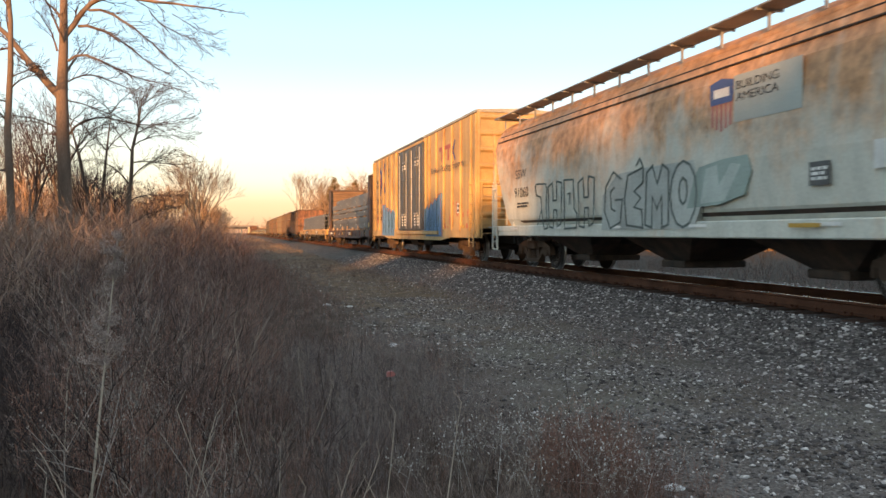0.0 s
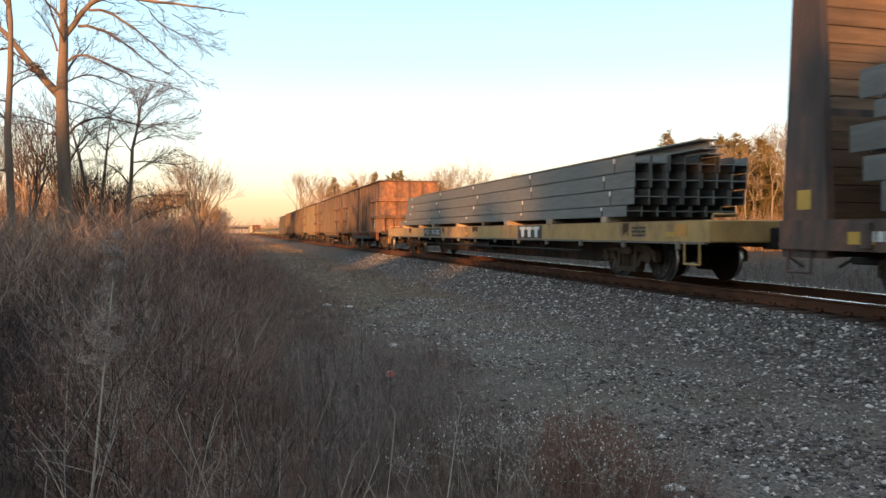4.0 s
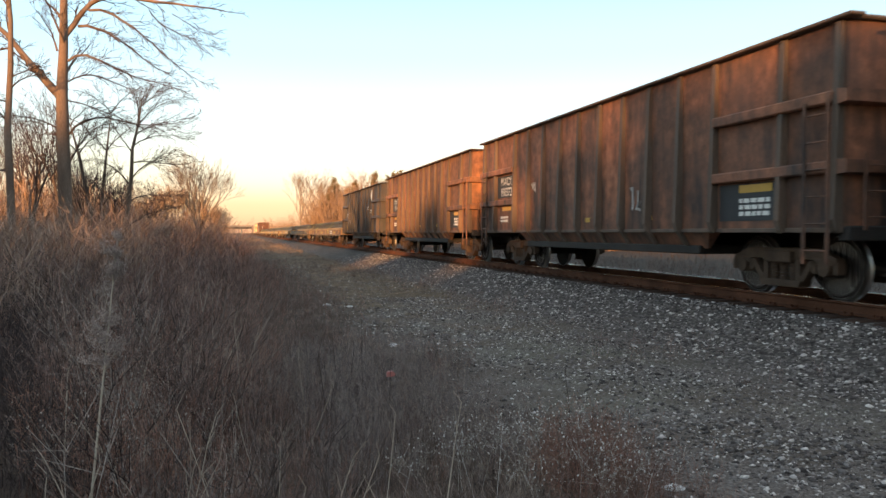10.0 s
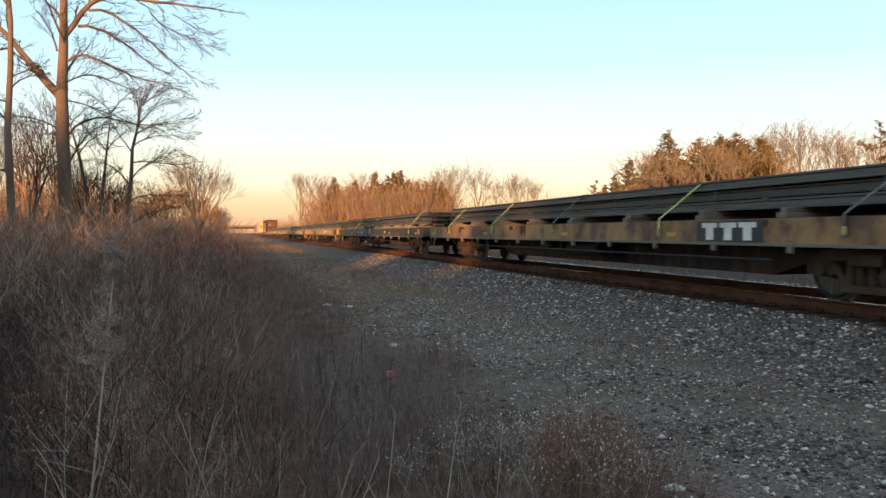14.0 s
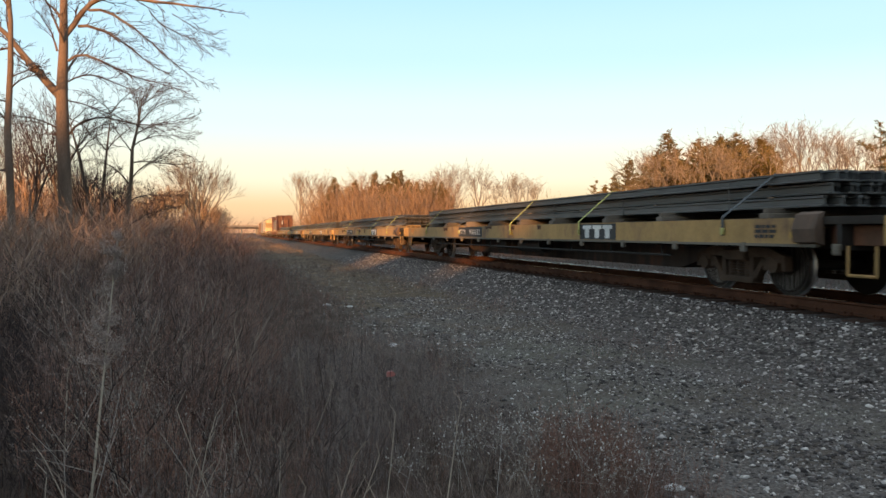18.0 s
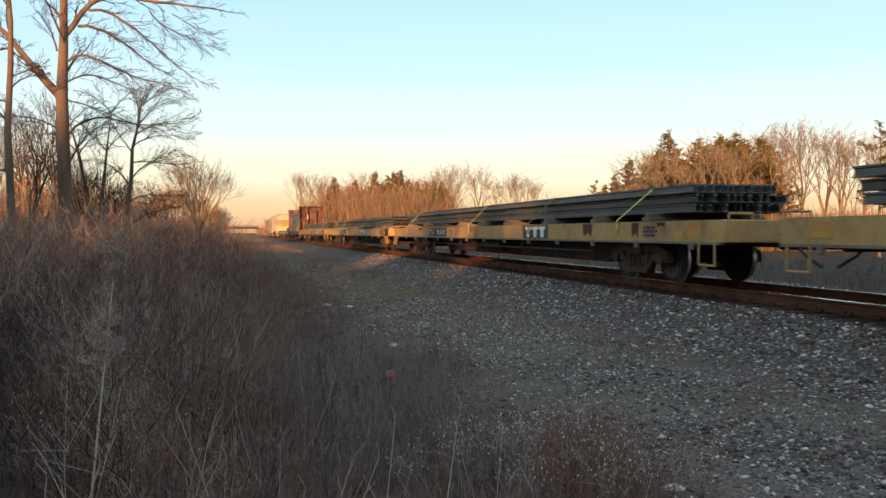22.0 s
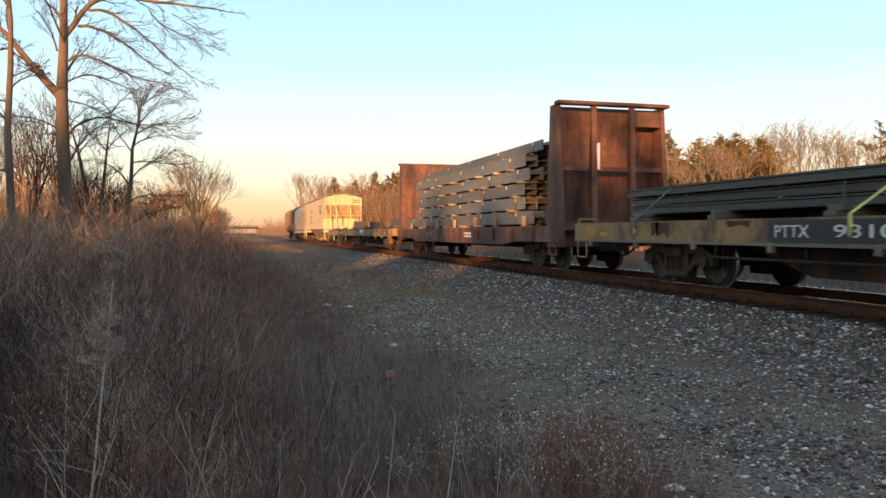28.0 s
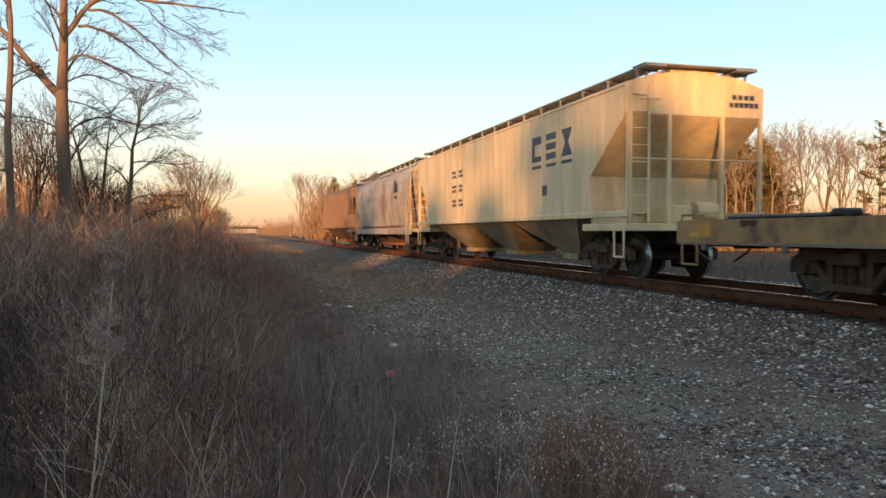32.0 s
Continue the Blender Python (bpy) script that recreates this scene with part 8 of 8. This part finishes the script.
def pine_parts(seed, height, clear=0.12, wide=0.19, open_crown=False):
    """Trunk and limbs, and a crown of needle tufts on upswept whorls."""
    rnd = random.Random(seed)
    r = height * 0.014
    segs = [(0, 0, -0.1, 0, 0, height * 0.5, r, r * 0.62), (0, 0, height * 0.5, 0, 0, height, r * 0.62, 0.02)]
    tv, tt = [], []
    z = height * clear
    while z < height * 0.985:
        f = (z - height * clear) / (height * (1 - clear))
        reach = height * wide * (1 - f) ** 0.92 * (0.7 + 0.3 * min(1, f * 5)) + 0.10
        for _ in range(4 if open_crown else 6):
            ln = reach * rnd.uniform(0.4, 1.25)
            an = rnd.uniform(0, 6.28)
            up = rnd.uniform(-0.14, 0.14) + 0.18 * f
            base = Vector((0, 0, z + rnd.uniform(-0.32, 0.32)))
            mid = base + Vector((math.cos(an) * ln * 0.6, math.sin(an) * ln * 0.6, up * ln * 0.35))
            tip = base + Vector((math.cos(an) * ln, math.sin(an) * ln, up * ln + 0.12 * ln))
            segs.append((*base, *mid, 0.035, 0.022))
            segs.append((*mid, *tip, 0.022, 0.01))
            for j in range(max(5, int(ln * 11))):
                t = rnd.uniform(0.25, 1.05)
                c = (base.lerp(mid, t / 0.6) if t < 0.6 else mid.lerp(tip, (t - 0.6) / 0.4)) + Vector((rnd.gauss(0, 0.12), rnd.gauss(0, 0.12), rnd.gauss(0.03, 0.07)))
                s = rnd.uniform(0.16, 0.30)
                for _ in range(5):
                    w = (Vector((rnd.gauss(0, 1), rnd.gauss(0, 1), rnd.gauss(0.35, 0.6))).normalized() + (tip - base).normalized() * 0.6) * s
                    u = w.cross(Vector((rnd.random(), rnd.random(), rnd.random()))).normalized() * 0.042
                    o = len(tv)
                    tv += [c - u, c + u, c + w]
                    tt.append((o, o + 1, o + 2))
        z += height * (0.05 if open_crown else 0.021) * rnd.uniform(0.8, 1.2)
    return segs, np.array([tuple(v) for v in tv]), np.array(tt)


def far_woods():
    """The lit edge of the wood beyond the track: pines and bare trees."""
    protos = [pine_parts(500, 13.0, 0.20, 0.31), pine_parts(501, 13.0, 0.30, 0.34), pine_parts(502, 13.0, 0.05, 0.34), pine_parts(503, 13.0, 0.4, 0.30), pine_parts(504, 13.0, 0.38, 0.34, True)]
    made = {}

    def pine(ahead, side, hgt, k, turn):
        x, y = spot(ahead, side)
        m = pose(x, y, -0.3, 0, 0, turn)
        if k not in made:
            segs, v, t = protos[k]
            ob = thing("pine_tree", "pine tree lit orange by the low sun", "tree", m, "pines beyond the track")
            bv, bt = tubes(segs, 5)
            part("trunk", numpy_mesh("trunk", bv, bt, PALEBARK), None, ob)
            part("crown", numpy_mesh("crown", v, t, NEEDLE), None, ob)
            made[k] = ob
        else:
            ob = copy_thing(made[k], m)
        ob.scale = (hgt / 13.0,) * 3
    # beyond the field on the right
    for i, (d, side, hgt, k) in enumerate(((100, 0.200, 8.6, 4), (98, 0.212, 8.0, 2), (98, 0.225, 9.4, 2), (96, 0.244, 11.2, 0), (98, 0.262, 9.4, 2), (95, 0.281, 12.0, 1), (92, 0.293, 14.1, 0), (96, 0.305, 12.4, 2), (98, 0.318, 11.2, 1), (92, 0.334, 13.2, 1), (95, 0.346, 12.8, 2),
                                           (90, 0.361, 13.4, 0), (93, 0.372, 13.2, 1), (91, 0.382, 13.7, 3), (94, 0.394, 13.2, 1), (88, 0.416, 12.9, 0), (90, 0.427, 12.2, 1), (96, 0.404, 11.2, 2), (60, 0.572, 10.5, 4))):
        pine(d, side, hgt, k, i * 47)
    # farther along the line
    for i, (d, side, hgt, k) in enumerate(((190, -0.142, 15.6, 2), (186, -0.148, 13.0, 2), (186, -0.115, 14.6, 2), (190, -0.124, 13.4, 1), (182, -0.089, 16.4, 0), (176, -0.072, 15.0, 2), (172, -0.064, 15.6, 0), (176, -0.056, 16.2, 1), (168, -0.044, 13.6, 2), (166, -0.034, 13.0, 2),
                                           (164, -0.022, 12.8, 2), (162, -0.012, 12.8, 2), (160, -0.002, 12.4, 2), (160, 0.006, 11.0, 2), (172, -0.080, 12.4, 2), (192, -0.132, 12.0, 2), (195, -0.105, 13.0, 2))):
        pine(d, side, hgt, k, i * 61)
    base = [vase_tree(600 + i, 14.0, 0.19, (0.40, 0.30, 0.36, 0.45)[i], (4, 5, 4, 3)[i], (0.36, 0.44, 0.34, 0.40)[i], 4, 0.045, 0.0085, 0.02) for i in range(4)]
    slim = [vase_tree(620 + i, 11.0, 0.11, 0.5, 2, 0.30, 3, 0.05, 0.011, 0.03) for i in range(3)]
    grown = {}

    def bare(ahead, side, hgt, k, turn, kind):
        x, y = spot(ahead, side)
        m = pose(x, y, -0.3, 0, 0, turn)
        if (kind, k) not in grown:
            src, lab = (base, "tall bare tree in the wood beyond the track") if kind else (slim, "slim pale bare tree at the edge of the wood")
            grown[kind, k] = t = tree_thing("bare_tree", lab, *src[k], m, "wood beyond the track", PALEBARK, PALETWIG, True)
        else:
            t = copy_thing(grown[kind, k], m)
        t.scale = (hgt * 1.04 / (14.0 if kind else 11.0),) * 3
    for i, (d, side, hgt) in enumerate(((102, 0.266, 13.2), (104, 0.376, 15.4), (102, 0.408, 16.8), (105, 0.432, 16.2), (99, 0.470, 16.8), (103, 0.500, 16.0), (100, 0.522, 15.6), (98, 0.552, 15.0), (100, 0.59, 14.6),
                                        (240, -0.186, 21.8), (236, -0.160, 20.6), (200, -0.107, 18.4), (180, -0.008, 16.2), (154, 0.010, 16.0), (144, 0.047, 15.4), (138, 0.072, 11.2), (136, 0.096, 12.8), (133, 0.118, 11.4), (130, 0.160, 8.6))):
        bare(d, side, hgt, i % 4, i * 67, 1)
    for i, (d, side, hgt) in enumerate(((84, 0.283, 10.6), (83, 0.304, 9.4), (82, 0.338, 11.0), (81, 0.370, 11.2), (83, 0.388, 9.6), (86, 0.412, 8.8), (84, 0.455, 8.6), (85, 0.515, 9.6), (80, 0.54, 9.0), (83, 0.262, 7.6), (88, 0.23, 6.0), (80, 0.276, 9.8), (79, 0.292, 10.4), (81, 0.316, 10.8), (78, 0.327, 9.0), (80, 0.352, 11.6), (79, 0.379, 10.4), (82, 0.398, 10.8), (81, 0.245, 7.4), (79, 0.428, 10.2), (82, 0.442, 9.6),
                                        (148, 0.025, 11.4), (152, -0.06, 10.4), (156, -0.09, 10.0), (170, -0.13, 12.0), (90, 0.575, 10.0))):
        bare(d, side, hgt, i % 3, i * 83, 0)
    # understory of twigs and saplings
    rg = np.random.default_rng(9)
    pr = [weed_proto(700 + i, 1.0, 5, 4, 0.0068) for i in range(5)]
    n = 3600
    side = rg.uniform(-0.19, 0.64, n)
    ahead = np.where(side > 0.19, rg.uniform(78, 102, n), rg.uniform(136, 172, n) + 260 * np.clip(-0.05 - side, 0, 1))
    x, y = spot(ahead, side)
    ok = (x > 18) & ((side < 0.12) | (side > 0.2) | (rg.random(n) < 0.6))
    x, y, side = x[ok], y[ok], side[ok]
    tall = rg.uniform(0.35, 1.0, len(x)) * np.interp(side, [-0.19, -0.12, -0.01, 0.01, 0.12, 0.14, 0.19, 0.27, 0.64], [12, 11, 10, 6.5, 6.0, 4.5, 4.5, 4.2, 4.0])
    v, t = scatter(pr, x, y, tall, rg, 0.06)
    stuff("wood_understory", v, t, TWIG, "sunlit leafless saplings and twigs at the wood's edge", "undergrowth")
    # deeper in the wood, where stems stand too close to see through
    n = 1100
    side = rg.uniform(0.24, 0.62, n)
    x, y = spot(rg.uniform(98, 128, n), side)
    xm, ym = spot(rg.uniform(176, 215, 700), rg.uniform(-0.13, 0.0, 700))
    v, t = scatter(pr, np.concatenate([x, xm]), np.concatenate([y, ym]), np.concatenate([rg.uniform(0.6, 1.0, n) * np.interp(side, [0.24, 0.3, 0.42, 0.45, 0.62], [7, 11, 10, 4.5, 4.5]), rg.uniform(7, 12.5, 700)]), rg, 0.06)
    stuff("wood_depths", v, t, BRUSH, "close-grown leafless stems deep in the wood", "undergrowth")
    n = 1700
    side, ahead = rg.uniform(-0.62, -0.262, n), rg.uniform(54, 110, n)
    x, y = spot(ahead, side)
    ok = x < -1.2
    x, y = x[ok], y[ok]
    v, t = scatter(pr, x, y, rg.uniform(1.2, 3.4, len(x)) * (0.7 + 0.3 * smooth_step(-x, 2, 8)), rg, 0.06)
    stuff("lit_saplings", v, t, TWIG, "sunlit leafless saplings along the line", "undergrowth")
    # distance
    n = 1100
    x, y = rg.uniform(-160, 260, n), rg.uniform(330, 700, n)
    x = np.where(np.arange(n) < 160, rg.uniform(21, 46, n), x)
    y = np.where(np.arange(n) < 60, rg.uniform(770, 900, n), y)
    x = np.where(np.arange(n) < 60, rg.uniform(-60, 60, n), x)
    ok = (np.abs(x - 9) > 11) | (y > 760)
    v, t = scatter(pr, x[ok], y[ok], rg.uniform(5, 11, int(ok.sum())), rg, 0.05)
    stuff("distant_woods", v, t, TWIG, "distant leafless woods", "woods")


far_woods()


def shade_woods():
    """An unseen wood, added behind the camera to shade the near ground."""
    rg = random.Random(3)
    s = Shape()
    for i in range(150):
        x = -115 + i * 1.3 + rg.uniform(-0.4, 0.4)
        if 3.5 < x < 15.0:
            continue
        # raised here so that its shadow covers the left trees' trunks
        if -39.9 < x < -36.7:
            top = 13.6
        elif x < -28:
            top = 10.8
        elif x < -26.2:
            top = 10.6
        elif x < -24.9:
            top = 9.2
        elif x < -19.5:
            top = 10.4
            # loose pieces added as open crowns, so that part of the sun comes through
            for _ in range(8):
                c = Vector((x + rg.uniform(-1.0, 1.0), -42 + rg.uniform(-2, 2), rg.uniform(9.8, 14.0)))
                s.tube(c, c + Vector((rg.uniform(-1, 1), rg.uniform(-1, 1), rg.uniform(0.2, 0.9))), 0.30, 5, 0.12)
        else:
            top = 11.1
        top += rg.uniform(-1.2, 1.2)
        y = -42 + rg.uniform(-4, 4)
        n = 7
        ring = [(x + 1.5 * math.cos(2 * math.pi * k / n) * rg.uniform(0.7, 1.2), y + 1.4 * math.sin(2 * math.pi * k / n)) for k in range(n)]
        vs = [(a, b, -0.3) for a, b in ring] + [((a - x) * 1.2 + x, b, top * 0.6) for a, b in ring] + [((a - x) * 0.9 + x, b, top * 0.85) for a, b in ring] + [((a - x) * 0.3 + x + rg.uniform(-0.3, 0.3), (b - y) * 0.3 + y, top) for a, b in ring]
        fs = [(j * n + k, j * n + (k + 1) % n, (j + 1) * n + (k + 1) % n, (j + 1) * n + k) for j in range(3) for k in range(n)] + [tuple(range(3 * n, 4 * n))]
        s.add(vs, fs)
    tagged(new("shade_woods", s.mesh("shade_woods", BARK)), "unseen mass of trees added behind the viewpoint to cast shade", "woods", kind="stuff")


shade_woods()


def overpass():
    conc = plain("pale_concrete", (0.22, 0.20, 0.185), 0.85, 0, 0.25)
    y = 740
    ob = thing("road_overpass", "distant concrete road bridge over the railway", "bridge", pose(0, y, 0))
    part("deck", Shape().box(-14, 22, -5, 5, 5.2, 7.0, 0.1), STEEL_DARK, ob, "dark bridge girders")
    part("parapet", Shape().box(-14, 22, -5.3, -4.9, 6.6, 8.3), conc, ob, "pale concrete parapet")
    for x in (-12, 6.5, 20.5):
        part("pier", Shape().box(x - 0.9, x + 0.9, -4, 4, -0.5, 5.2, 0.1), conc, ob)
    part("abutment", Shape().prism([(21.4, -0.5), (21.4, 5.0), (24, 6.4), (60, 0.0), (60, -0.5)], 'y', -6, 6), BARK, ob, "dark grassed abutment")


overpass()


# ------------------------------------------------------------------ motion of the train
def travelled(t):
    """Metres run by the train since the start; it slows a little, then holds."""
    u = (t - 16) / 16
    u0 = -1.0
    c1, c2, c3 = TRAVEL
    return c1 * (u - u0) + c2 * (u * u - 1) + c3 * (u ** 3 + 1)


TRAVEL = (206.2916, -2.7908, 3.4064)


def motions():
    times = [i * 2.0 for i in range(17)]
    for car, s in TRAIN:
        walk(car, [(t, pose(TRACK_X, s - 0.22 - travelled(t), RAIL_Z)) for t in times])
    for d, obs in WHEELSETS.items():
        lead = obs[0]
        walk(lead, [(i / 30, pose(0, d, 0.457, math.degrees(travelled(i / 30) / 0.457) % 360)) for i in range(961)])
        for ob in obs[1:]:
            ob.rotation_mode = "QUATERNION"
            ad = ob.animation_data_create()
            ad.action = lead.animation_data.action
            ad.action_slot = lead.animation_data.action_slot


motions()
